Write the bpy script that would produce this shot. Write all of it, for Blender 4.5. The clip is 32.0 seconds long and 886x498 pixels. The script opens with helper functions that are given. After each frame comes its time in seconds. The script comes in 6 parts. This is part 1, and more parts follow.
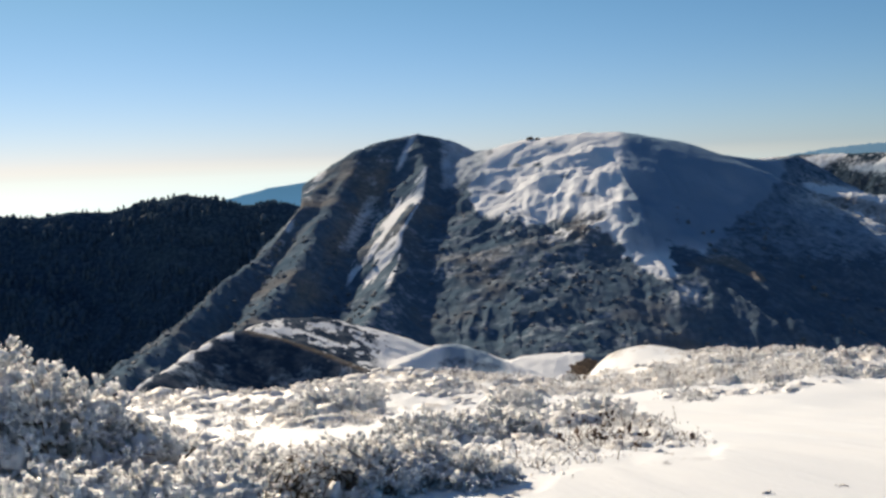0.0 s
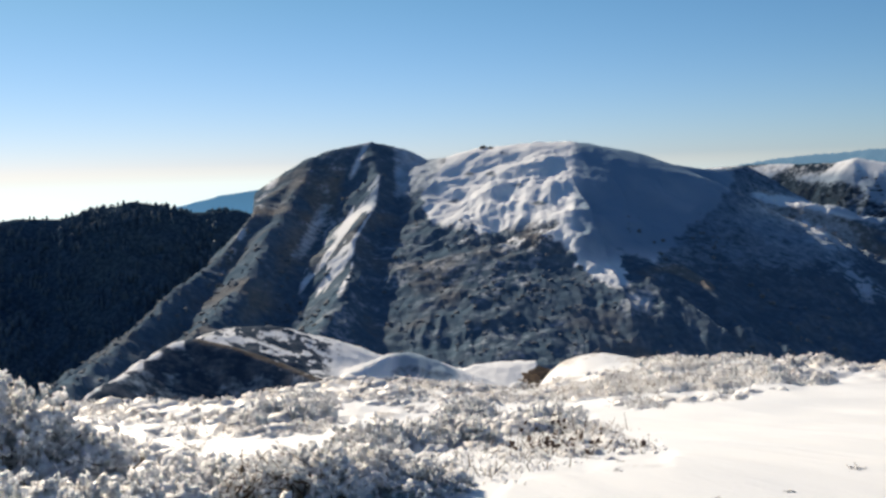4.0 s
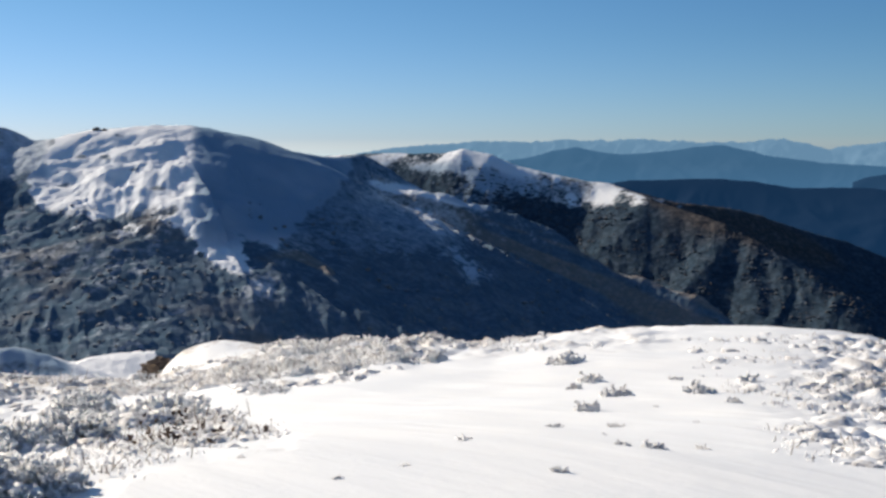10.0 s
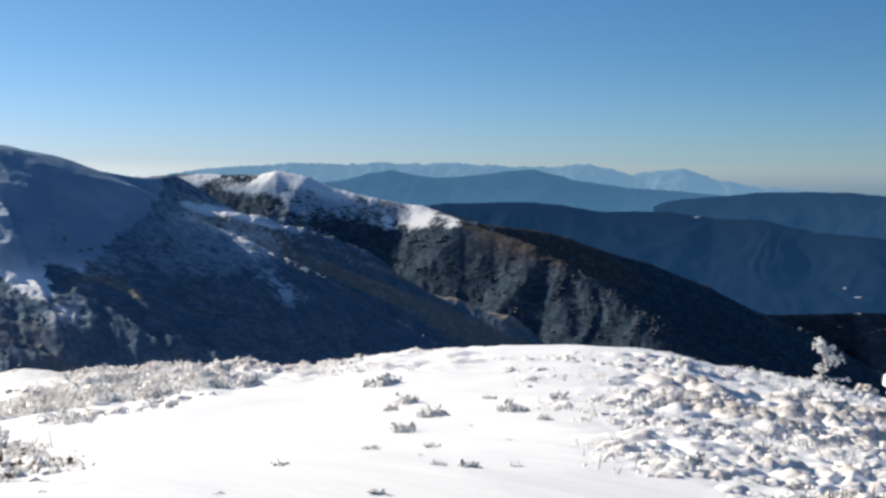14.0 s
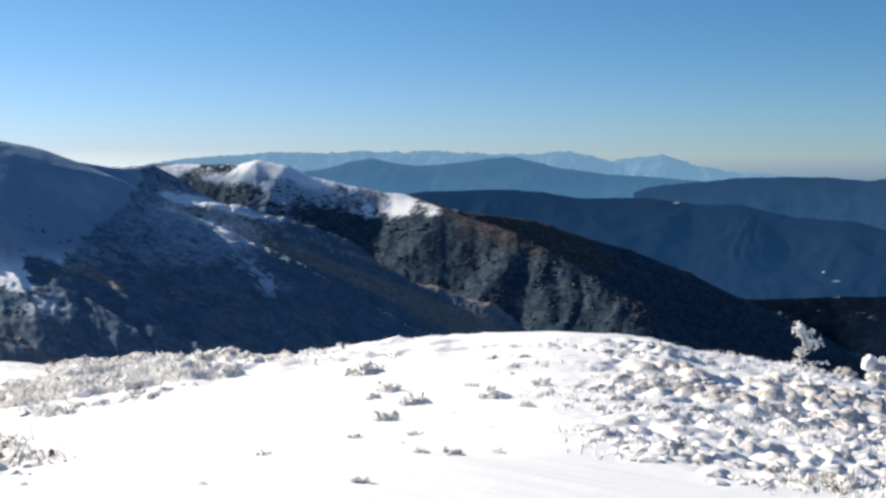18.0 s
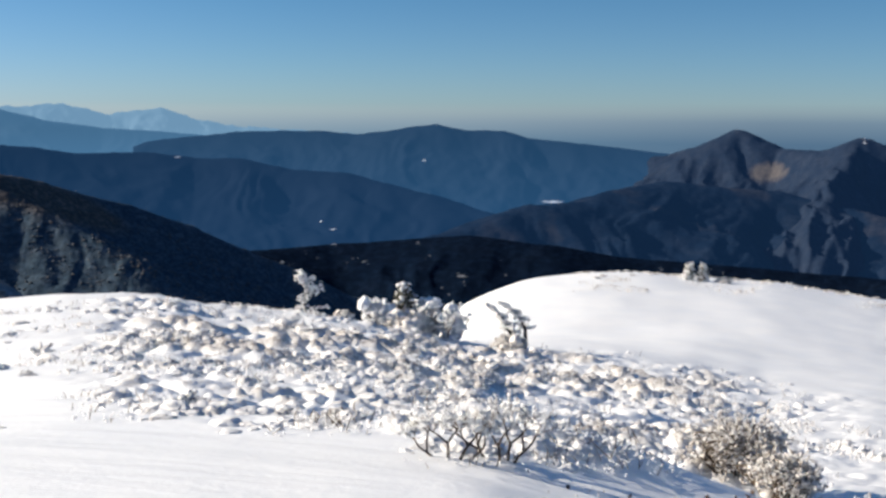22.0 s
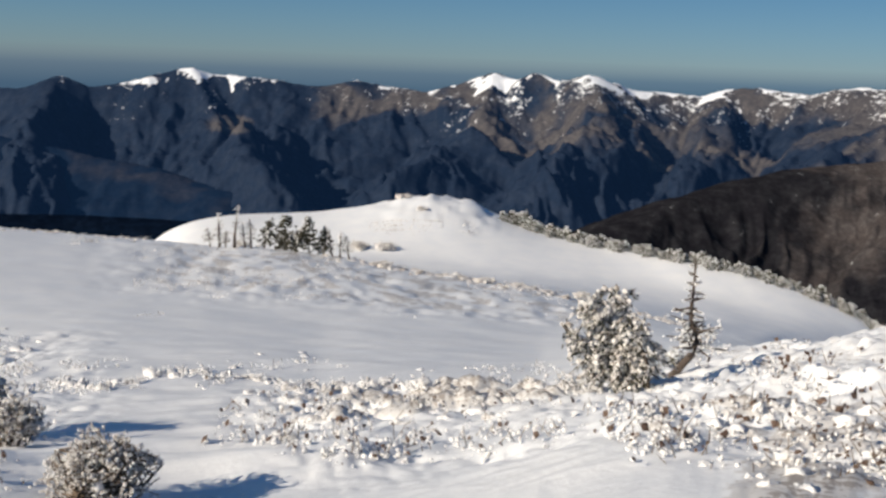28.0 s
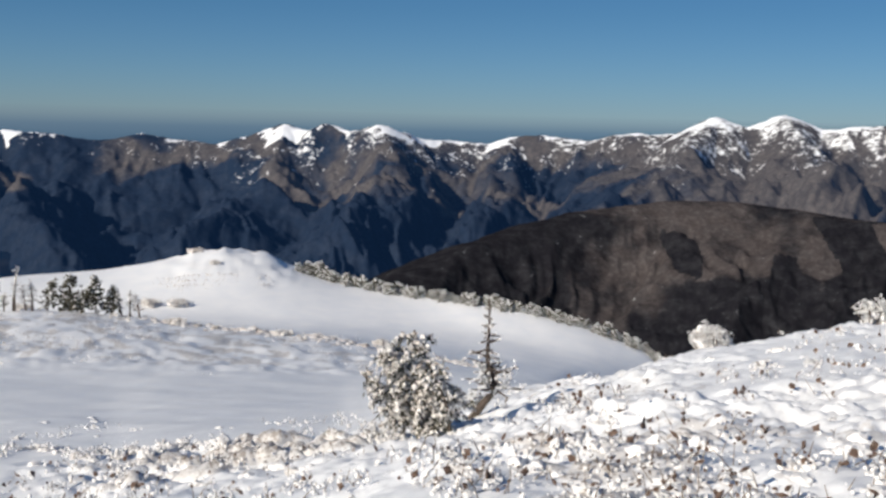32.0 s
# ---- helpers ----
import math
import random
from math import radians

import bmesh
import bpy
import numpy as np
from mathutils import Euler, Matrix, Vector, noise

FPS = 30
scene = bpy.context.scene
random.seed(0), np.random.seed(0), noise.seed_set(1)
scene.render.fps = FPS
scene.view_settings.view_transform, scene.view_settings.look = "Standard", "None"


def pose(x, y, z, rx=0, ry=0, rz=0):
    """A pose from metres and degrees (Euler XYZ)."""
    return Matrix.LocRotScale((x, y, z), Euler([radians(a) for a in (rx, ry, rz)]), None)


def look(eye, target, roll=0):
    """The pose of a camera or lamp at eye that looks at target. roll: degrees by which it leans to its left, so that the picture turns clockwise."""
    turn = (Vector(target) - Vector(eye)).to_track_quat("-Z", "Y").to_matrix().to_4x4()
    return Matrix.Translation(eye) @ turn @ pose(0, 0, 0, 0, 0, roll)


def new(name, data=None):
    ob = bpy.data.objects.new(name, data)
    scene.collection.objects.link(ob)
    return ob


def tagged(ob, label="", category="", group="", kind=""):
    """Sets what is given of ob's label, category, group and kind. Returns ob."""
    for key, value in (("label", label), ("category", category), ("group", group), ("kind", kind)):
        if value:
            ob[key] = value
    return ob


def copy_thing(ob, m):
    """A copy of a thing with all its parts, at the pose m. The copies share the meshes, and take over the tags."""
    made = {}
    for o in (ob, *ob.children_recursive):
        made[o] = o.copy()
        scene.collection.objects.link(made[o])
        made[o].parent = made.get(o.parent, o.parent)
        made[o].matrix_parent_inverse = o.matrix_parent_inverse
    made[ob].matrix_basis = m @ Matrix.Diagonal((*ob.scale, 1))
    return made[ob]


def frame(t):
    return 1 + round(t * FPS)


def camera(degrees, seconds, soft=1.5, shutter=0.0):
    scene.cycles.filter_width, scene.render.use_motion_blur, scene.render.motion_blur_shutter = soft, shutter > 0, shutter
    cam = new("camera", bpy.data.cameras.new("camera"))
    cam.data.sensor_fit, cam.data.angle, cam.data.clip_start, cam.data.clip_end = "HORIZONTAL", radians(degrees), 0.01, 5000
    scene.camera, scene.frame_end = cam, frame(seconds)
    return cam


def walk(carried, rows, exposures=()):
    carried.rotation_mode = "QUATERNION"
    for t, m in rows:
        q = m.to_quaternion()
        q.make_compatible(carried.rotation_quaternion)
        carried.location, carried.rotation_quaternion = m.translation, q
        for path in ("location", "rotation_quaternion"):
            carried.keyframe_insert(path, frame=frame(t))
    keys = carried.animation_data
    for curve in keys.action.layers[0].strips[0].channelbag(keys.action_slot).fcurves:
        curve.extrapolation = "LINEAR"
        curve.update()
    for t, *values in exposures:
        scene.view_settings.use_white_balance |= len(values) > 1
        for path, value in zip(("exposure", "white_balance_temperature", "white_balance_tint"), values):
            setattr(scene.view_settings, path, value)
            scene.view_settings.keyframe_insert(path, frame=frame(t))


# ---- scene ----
# ---- camera: it stands on one spot on the summit and pans to the right ----
cam = camera(44.4, 32.0, soft=2.8)
PATH = [
    (0.0, pose(0, 0, 1.7, 85.37, 1.90, -0.15)),
    (0.5, pose(0, 0, 1.7, 85.31, 2.07, -0.20)),
    (1.0, pose(0, 0, 1.7, 85.53, 2.41, -0.18)),
    (1.5, pose(0, 0, 1.7, 85.66, 2.31, 0.04)),
    (2.0, pose(0, 0, 1.7, 85.73, 2.30, -0.00)),
    (2.5, pose(0, 0, 1.7, 85.74, 2.11, -0.37)),
    (4.5, pose(0, 0, 1.7, 85.72, 1.55, -3.65)),
    (5.0, pose(0, 0, 1.7, 85.57, 1.66, -5.01)),
    (5.5, pose(0, 0, 1.7, 86.04, 1.92, -7.00)),
    (6.0, pose(0, 0, 1.7, 86.33, 1.20, -8.47)),
    (6.5, pose(0, 0, 1.7, 86.08, 0.81, -10.18)),
    (7.0, pose(0, 0, 1.7, 85.98, 0.76, -11.48)),
    (7.5, pose(0, 0, 1.7, 86.02, 0.98, -13.25)),
    (8.0, pose(0, 0, 1.7, 85.97, 0.46, -14.68)),
    (8.5, pose(0, 0, 1.7, 85.76, 0.30, -16.60)),
    (9.0, pose(0, 0, 1.7, 85.36, 0.44, -18.57)),
    (9.5, pose(0, 0, 1.7, 84.53, 0.70, -20.67)),
    (10.0, pose(0, 0, 1.7, 84.68, 0.29, -22.36)),
    (10.5, pose(0, 0, 1.7, 85.12, 0.03, -24.20)),
    (11.0, pose(0, 0, 1.7, 85.29, -0.12, -25.82)),
    (11.5, pose(0, 0, 1.7, 85.72, -0.38, -27.46)),
    (12.0, pose(0, 0, 1.7, 85.96, -0.78, -29.12)),
    (12.5, pose(0, 0, 1.7, 86.08, -0.74, -29.40)),
    (13.0, pose(0, 0, 1.7, 86.00, -0.42, -30.30)),
    (13.5, pose(0, 0, 1.7, 85.77, -0.34, -30.97)),
    (14.0, pose(0, 0, 1.7, 85.86, -0.37, -32.02)),
    (14.5, pose(0, 0, 1.7, 85.85, -0.52, -32.23)),
    (16.5, pose(0, 0, 1.7, 85.60, -0.14, -32.36)),
    (17.0, pose(0, 0, 1.7, 85.50, -0.05, -32.67)),
    (17.5, pose(0, 0, 1.7, 85.35, 0.08, -32.88)),
    (18.0, pose(0, 0, 1.7, 85.23, 0.10, -33.06)),
    (18.5, pose(0, 0, 1.7, 84.95, -0.01, -34.78)),
    (19.0, pose(0, 0, 1.7, 84.82, -0.04, -37.55)),
    (19.5, pose(0, 0, 1.7, 84.60, -0.11, -42.62)),
    (20.0, pose(0, 0, 1.7, 84.11, -0.51, -45.74)),
    (20.5, pose(0, 0, 1.7, 83.84, -0.00, -50.05)),
    (21.0, pose(0, 0, 1.7, 83.43, -0.36, -54.86)),
    (21.5, pose(0, 0, 1.7, 83.36, -0.85, -57.94)),
    (22.0, pose(0, 0, 1.7, 82.84, -0.25, -58.88)),
    (22.5, pose(0, 0, 1.7, 82.03, -0.01, -61.11)),
    (23.0, pose(0, 0, 1.7, 81.95, 0.24, -62.19)),
    (23.5, pose(0, 0, 1.7, 81.73, 0.18, -64.58)),
    (24.0, pose(0, 0, 1.7, 81.50, -0.32, -68.94)),
    (24.5, pose(0, 0, 1.7, 80.44, -0.60, -72.68)),
    (25.0, pose(0, 0, 1.7, 80.31, -1.47, -77.97)),
    (25.5, pose(0, 0, 1.7, 79.53, -1.64, -81.70)),
    (26.0, pose(0, 0, 1.7, 79.69, -1.83, -86.09)),
    (26.5, pose(0, 0, 1.7, 80.01, -2.26, -89.35)),
    (28.5, pose(0, 0, 1.7, 80.39, -1.76, -101.62)),
    (29.0, pose(0, 0, 1.7, 80.53, -1.59, -103.03)),
    (29.5, pose(0, 0, 1.7, 81.27, -1.60, -103.64)),
    (30.0, pose(0, 0, 1.7, 81.76, -1.56, -104.34)),
    (30.5, pose(0, 0, 1.7, 82.74, -1.70, -105.97)),
    (31.0, pose(0, 0, 1.7, 82.99, -1.85, -108.44)),
    (31.5, pose(0, 0, 1.7, 83.17, -1.42, -109.58)),
    (32.0, pose(0, 0, 1.7, 83.38, -1.33, -110.07)),
]
EXPOSURES = [(0.0, 0.40, 7700, 10), (1.2, 0.50, 7650, 10), (6.0, 0.48, 7350, 10), (12.0, 0.57, 7000, 10), (19.0, 0.80, 6950, 10), (22.2, 0.74, 7050, 10), (24.0, 0.43, 7150, 10), (26.0, 0.27, 7200, 10), (29.0, 0.20, 7000, 10), (32.0, 0.25, 6750, 10)]
walk(cam, PATH, EXPOSURES)

# ---- sky and sun ----
SUN_AZ, SUN_EL = -26.0, 24.0
world = bpy.data.worlds.new("winter_sky")
scene.world = world
world.use_nodes = True
wn = world.node_tree.nodes
wl = world.node_tree.links
sky = wn.new("ShaderNodeTexSky")
sky.sky_type = "NISHITA"
sky.sun_disc = False
sky.sun_elevation = radians(SUN_EL)
sky.sun_rotation = radians(SUN_AZ)
sky.altitude = 1500.0
sky.air_density = 1.0
sky.dust_density = 0.3
sky.ozone_density = 3.0
wn["Background"].inputs["Strength"].default_value = 0.06
# clear, dry winter air: deeper blue away from the sun, a paler cool horizon
sky_dir = wn.new("ShaderNodeTexCoord")
sky_xyz = wn.new("ShaderNodeSeparateXYZ")
wl.new(sky_dir.outputs["Generated"], sky_xyz.inputs[0])
sky_up = wn.new("ShaderNodeValToRGB")
for e, (pos, col) in zip(list(sky_up.color_ramp.elements) + [sky_up.color_ramp.elements.new(0.5), sky_up.color_ramp.elements.new(0.6)], [(0.0, (0.28, 0.40, 0.61, 1)), (0.30, (0.10, 0.305, 0.43, 1)), (0.10, (0.21, 0.375, 0.53, 1)), (0.65, (0.10, 0.37, 0.56, 1))]):
    e.position, e.color = pos, col
wl.new(sky_xyz.outputs["Z"], sky_up.inputs["Fac"])
sky_up_sun = wn.new("ShaderNodeValToRGB")
for e, (pos, col) in zip(list(sky_up_sun.color_ramp.elements) + [sky_up_sun.color_ramp.elements.new(0.3)], [(0.0, (0.30, 0.36, 0.585, 1)), (0.60, (0.12, 0.375, 0.48, 1)), (0.26, (0.185, 0.375, 0.375, 1))]):
    e.position, e.color = pos, col
wl.new(sky_xyz.outputs["Z"], sky_up_sun.inputs["Fac"])
sky_dot = wn.new("ShaderNodeVectorMath")
sky_dot.operation = "DOT_PRODUCT"
sky_dot.inputs[1].default_value = (math.sin(radians(SUN_AZ)), math.cos(radians(SUN_AZ)), 0)
wl.new(sky_dir.outputs["Generated"], sky_dot.inputs[0])
sky_side = wn.new("ShaderNodeMapRange")
sky_side.inputs["From Min"].default_value, sky_side.inputs["From Max"].default_value = -0.9, 0.9
sky_side.inputs["To Min"].default_value, sky_side.inputs["To Max"].default_value = 1.42, 2.22
wl.new(sky_dot.outputs["Value"], sky_side.inputs["Value"])
sky_tint = wn.new("ShaderNodeVectorMath")
sky_tint.operation = "MULTIPLY"
wl.new(sky.outputs[0], sky_tint.inputs[0])
sky_near = wn.new("ShaderNodeMapRange")
sky_near.inputs["From Min"].default_value, sky_near.inputs["From Max"].default_value = 0.25, 0.95
wl.new(sky_dot.outputs["Value"], sky_near.inputs["Value"])
sky_mix = wn.new("ShaderNodeMix")
sky_mix.data_type = "RGBA"
wl.new(sky_near.outputs[0], sky_mix.inputs["Factor"])
wl.new(sky_up.outputs["Color"], sky_mix.inputs["A"])
wl.new(sky_up_sun.outputs["Color"], sky_mix.inputs["B"])
wl.new(sky_mix.outputs["Result"], sky_tint.inputs[1])
sky_all = wn.new("ShaderNodeVectorMath")
sky_all.operation = "SCALE"
wl.new(sky_tint.outputs[0], sky_all.inputs[0])
wl.new(sky_side.outputs[0], sky_all.inputs["Scale"])
wl.new(sky_all.outputs[0], wn["Background"].inputs["Color"])
sun_data = bpy.data.lights.new("sun", "SUN")
sun_data.energy = 4.8

sun_data.angle = radians(0.5)
sun_data.color = (1.0, 0.92, 0.80)
sun = new("sun", sun_data)
sun.matrix_world = look((0, 0, 100), (-100 * math.sin(radians(SUN_AZ)), -100 * math.cos(radians(SUN_AZ)), 100 - 100 * math.tan(radians(SUN_EL))))

# ---- tools: numbers ----
EYE = 1.7
RNG = np.random.RandomState(7)
TABLE = RNG.rand(256, 256)


def vnoise(x, y):
    """Smooth value noise, 0 to 1, of one unit cell."""
    xi, yi = np.floor(x).astype(int), np.floor(y).astype(int)
    fx, fy = x - xi, y - yi
    fx, fy = fx * fx * (3 - 2 * fx), fy * fy * (3 - 2 * fy)
    a, b = TABLE[xi & 255, yi & 255], TABLE[(xi + 1) & 255, yi & 255]
    c, d = TABLE[xi & 255, (yi + 1) & 255], TABLE[(xi + 1) & 255, (yi + 1) & 255]
    return (a * (1 - fx) + b * fx) * (1 - fy) + (c * (1 - fx) + d * fx) * fy


def fbm(x, y, octaves=4, gain=0.5):
    total, amp, norm = 0.0, 1.0, 0.0
    for o in range(octaves):
        total = total + amp * vnoise(x * 2.03 ** o + 17.3 * o, y * 2.03 ** o - 9.1 * o)
        norm += amp
        amp *= gain
    return total / norm


def ridged(x, y, octaves=4, gain=0.55):
    total, amp, norm = 0.0, 1.0, 0.0
    for o in range(octaves):
        total = total + amp * (1 - np.abs(2 * vnoise(x * 2.07 ** o + 31.7 * o, y * 2.07 ** o + 5.3 * o) - 1))
        norm += amp
        amp *= gain
    return total / norm


def step(a, b, x):
    t = np.clip((x - a) / (b - a), 0, 1)
    return t * t * (3 - 2 * t)


def place(az, el, d):
    """A point by its bearing, its height angle seen from the eye, and its distance."""
    return (d * math.sin(radians(az)), d * math.cos(radians(az)), EYE + d * math.tan(radians(el)))


def crest_line(text):
    """A ridge from 'bearing,height angle,distance ...'."""
    return np.array([place(*(float(v) for v in p.split(","))) for p in text.split()])


def ridge_height(x, y, line, slope, round_off=6.0, curve=0.0):
    """The height of a ridge's flanks at x, y; a pair of slopes serves its two sides; curve makes the flanks flatten out with distance."""
    left, right = slope if isinstance(slope, tuple) else (slope, slope)
    best = np.full(x.shape, -1e9)
    for p, q in zip(line[:-1], line[1:]):
        vx, vy = q[0] - p[0], q[1] - p[1]
        t = np.clip(((x - p[0]) * vx + (y - p[1]) * vy) / (vx * vx + vy * vy), 0, 1)
        dist = np.sqrt((x - p[0] - t * vx) ** 2 + (y - p[1] - t * vy) ** 2)
        side = np.where(vx * (y - p[1]) - vy * (x - p[0]) > 0, right, left)
        fall = side * (np.sqrt(dist * dist + round_off * round_off) - round_off)
        if curve:
            fall = fall / (1 + curve * fall)
        best = np.maximum(best, p[2] + t * (q[2] - p[2]) - fall)
    return best


def smooth_max(a, b, k):
    h = np.clip(0.5 + 0.5 * (a - b) / k, 0, 1)
    return b * (1 - h) + a * h + k * h * (1 - h)


# ---- tools: meshes ----
def grid_mesh(name, X, Y, Z, closed=False):
    """A sheet from a grid of points; closed joins its last row to its first."""
    n, m = X.shape
    me = bpy.data.meshes.new(name)
    co = np.stack([X, Y, Z], -1).reshape(-1, 3).astype(np.float32)
    i = np.arange(n if closed else n - 1)[:, None]
    j = np.arange(m - 1)[None, :]
    i2 = (i + 1) % n
    quads = np.stack([i * m + j, i * m + j + 1, i2 * m + j + 1, i2 * m + j], -1).reshape(-1, 4).astype(np.int32)
    me.vertices.add(len(co))
    me.vertices.foreach_set("co", co.ravel())
    me.loops.add(quads.size)
    me.loops.foreach_set("vertex_index", quads.ravel())
    me.polygons.add(len(quads))
    me.polygons.foreach_set("loop_start", np.arange(0, quads.size, 4, dtype=np.int32))
    me.polygons.foreach_set("loop_total", np.full(len(quads), 4, dtype=np.int32))
    me.polygons.foreach_set("use_smooth", np.ones(len(quads), dtype=bool))
    me.update(calc_edges=True)
    return me


def raw_mesh(name, co, tris, smooth=True):
    """A mesh from point and triangle arrays."""
    me = bpy.data.meshes.new(name)
    co, tris = np.asarray(co, dtype=np.float32), np.asarray(tris, dtype=np.int32)
    me.vertices.add(len(co))
    me.vertices.foreach_set("co", co.ravel())
    me.loops.add(tris.size)
    me.loops.foreach_set("vertex_index", tris.ravel())
    me.polygons.add(len(tris))
    me.polygons.foreach_set("loop_start", np.arange(0, tris.size, 3, dtype=np.int32))
    me.polygons.foreach_set("loop_total", np.full(len(tris), 3, dtype=np.int32))
    me.polygons.foreach_set("use_smooth", np.full(len(tris), smooth, dtype=bool))
    me.update(calc_edges=True)
    return me


def value_on_points(me, name, values):
    a = me.attributes.new(name, "FLOAT", "POINT")
    a.data.foreach_set("value", np.asarray(values, dtype=np.float32).ravel())


def polar(az, d):
    A, D = np.meshgrid(np.radians(az), d, indexing="ij")
    return A, D, D * np.sin(A), D * np.cos(A)


# ---- tools: materials ----
def material(name):
    m = bpy.data.materials.new(name)
    m.use_nodes = True
    return m, m.node_tree.nodes, m.node_tree.links, m.node_tree.nodes["Principled BSDF"]


def noise_node(nodes, links, scale, detail=4.0, rough=0.55, coord=None):
    n = nodes.new("ShaderNodeTexNoise")
    n.inputs["Scale"].default_value = scale
    n.inputs["Detail"].default_value = detail
    n.inputs["Roughness"].default_value = rough
    if coord is not None:
        links.new(coord, n.inputs["Vector"])
    return n.outputs["Fac"]


def ramp(nodes, links, fac, stops):
    r = nodes.new("ShaderNodeValToRGB")
    while len(r.color_ramp.elements) < len(stops):
        r.color_ramp.elements.new(0.5)
    for e, (pos, col) in zip(r.color_ramp.elements, stops):
        e.position = pos
        e.color = (*col, 1) if len(col) == 3 else col
    links.new(fac, r.inputs["Fac"])
    return r.outputs["Color"]


def mix(nodes, links, fac, a, b):
    n = nodes.new("ShaderNodeMix")
    n.data_type = "RGBA"
    for value, socket in ((fac, n.inputs["Factor"]), (a, n.inputs["A"]), (b, n.inputs["B"])):
        if isinstance(value, (int, float)):
            socket.default_value = value
        elif isinstance(value, tuple):
            socket.default_value = (*value, 1)
        else:
            links.new(value, socket)
    return n.outputs["Result"]


def math_node(nodes, links, op, a, b=0.0, clamp=False):
    n = nodes.new("ShaderNodeMath")
    n.operation = op
    n.use_clamp = clamp
    for value, socket in ((a, n.inputs[0]), (b, n.inputs[1])):
        if isinstance(value, (int, float)):
            socket.default_value = value
        else:
            links.new(value, socket)
    return n.outputs[0]


def bump(nodes, links, height, strength, distance, before=None):
    b = nodes.new("ShaderNodeBump")
    b.inputs["Strength"].default_value = strength
    b.inputs["Distance"].default_value = distance
    links.new(height, b.inputs["Height"])
    if before is not None:
        links.new(before, b.inputs["Normal"])
    return b.outputs["Normal"]


def geo_position(nodes):
    return nodes.new("ShaderNodeNewGeometry").outputs["Position"]

# ---- materials ----
def snow_material():
    m, n, l, p = material("wind_packed_snow")
    pos = geo_position(n)
    fine = noise_node(n, l, 9.0, 5.0, 0.6, pos)
    broad = noise_node(n, l, 0.35, 4.0, 0.55, pos)
    stretch = n.new("ShaderNodeMapping")
    stretch.vector_type = "TEXTURE"
    stretch.inputs["Rotation"].default_value = (0, 0, radians(-70))
    stretch.inputs["Scale"].default_value = (2.2, 0.45, 1.0)
    l.new(pos, stretch.inputs["Vector"])
    drift = noise_node(n, l, 1.1, 4.0, 0.5, stretch.outputs["Vector"])
    col = ramp(n, l, broad, [(0.3, (0.82, 0.84, 0.87)), (0.7, (0.90, 0.905, 0.91))])
    # tips of dwarf scrub crusted with rime, where the point value 'scrub' is high
    scrub_att = n.new("ShaderNodeAttribute")
    scrub_att.attribute_name = "scrub"
    tuft = noise_node(n, l, 2.4, 4.0, 0.65, pos)
    speck = noise_node(n, l, 14.0, 4.0, 0.65, pos)
    both = math_node(n, l, "ADD", math_node(n, l, "MULTIPLY", math_node(n, l, "SUBTRACT", tuft, 0.5), 1.2), math_node(n, l, "MULTIPLY", math_node(n, l, "SUBTRACT", speck, 0.5), 1.1))
    tips = math_node(n, l, "ADD", scrub_att.outputs["Fac"], both)
    col = mix(n, l, ramp(n, l, tips, [(0.42, (0, 0, 0)), (0.62, (1, 1, 1))]), col, (0.66, 0.645, 0.635))
    col = mix(n, l, ramp(n, l, math_node(n, l, "ADD", scrub_att.outputs["Fac"], math_node(n, l, "MULTIPLY", math_node(n, l, "SUBTRACT", speck, 0.5), 2.2)), [(0.92, (0, 0, 0)), (1.12, (0.75, 0.75, 0.75))]), col, (0.27, 0.225, 0.19))
    l.new(col, p.inputs["Base Color"])
    p.inputs["Roughness"].default_value = 0.55
    p.inputs["Specular IOR Level"].default_value = 0.25
    b = bump(n, l, drift, 0.32, 0.12)
    b = bump(n, l, fine, 0.4, 0.02, b)
    l.new(b, p.inputs["Normal"])
    return m


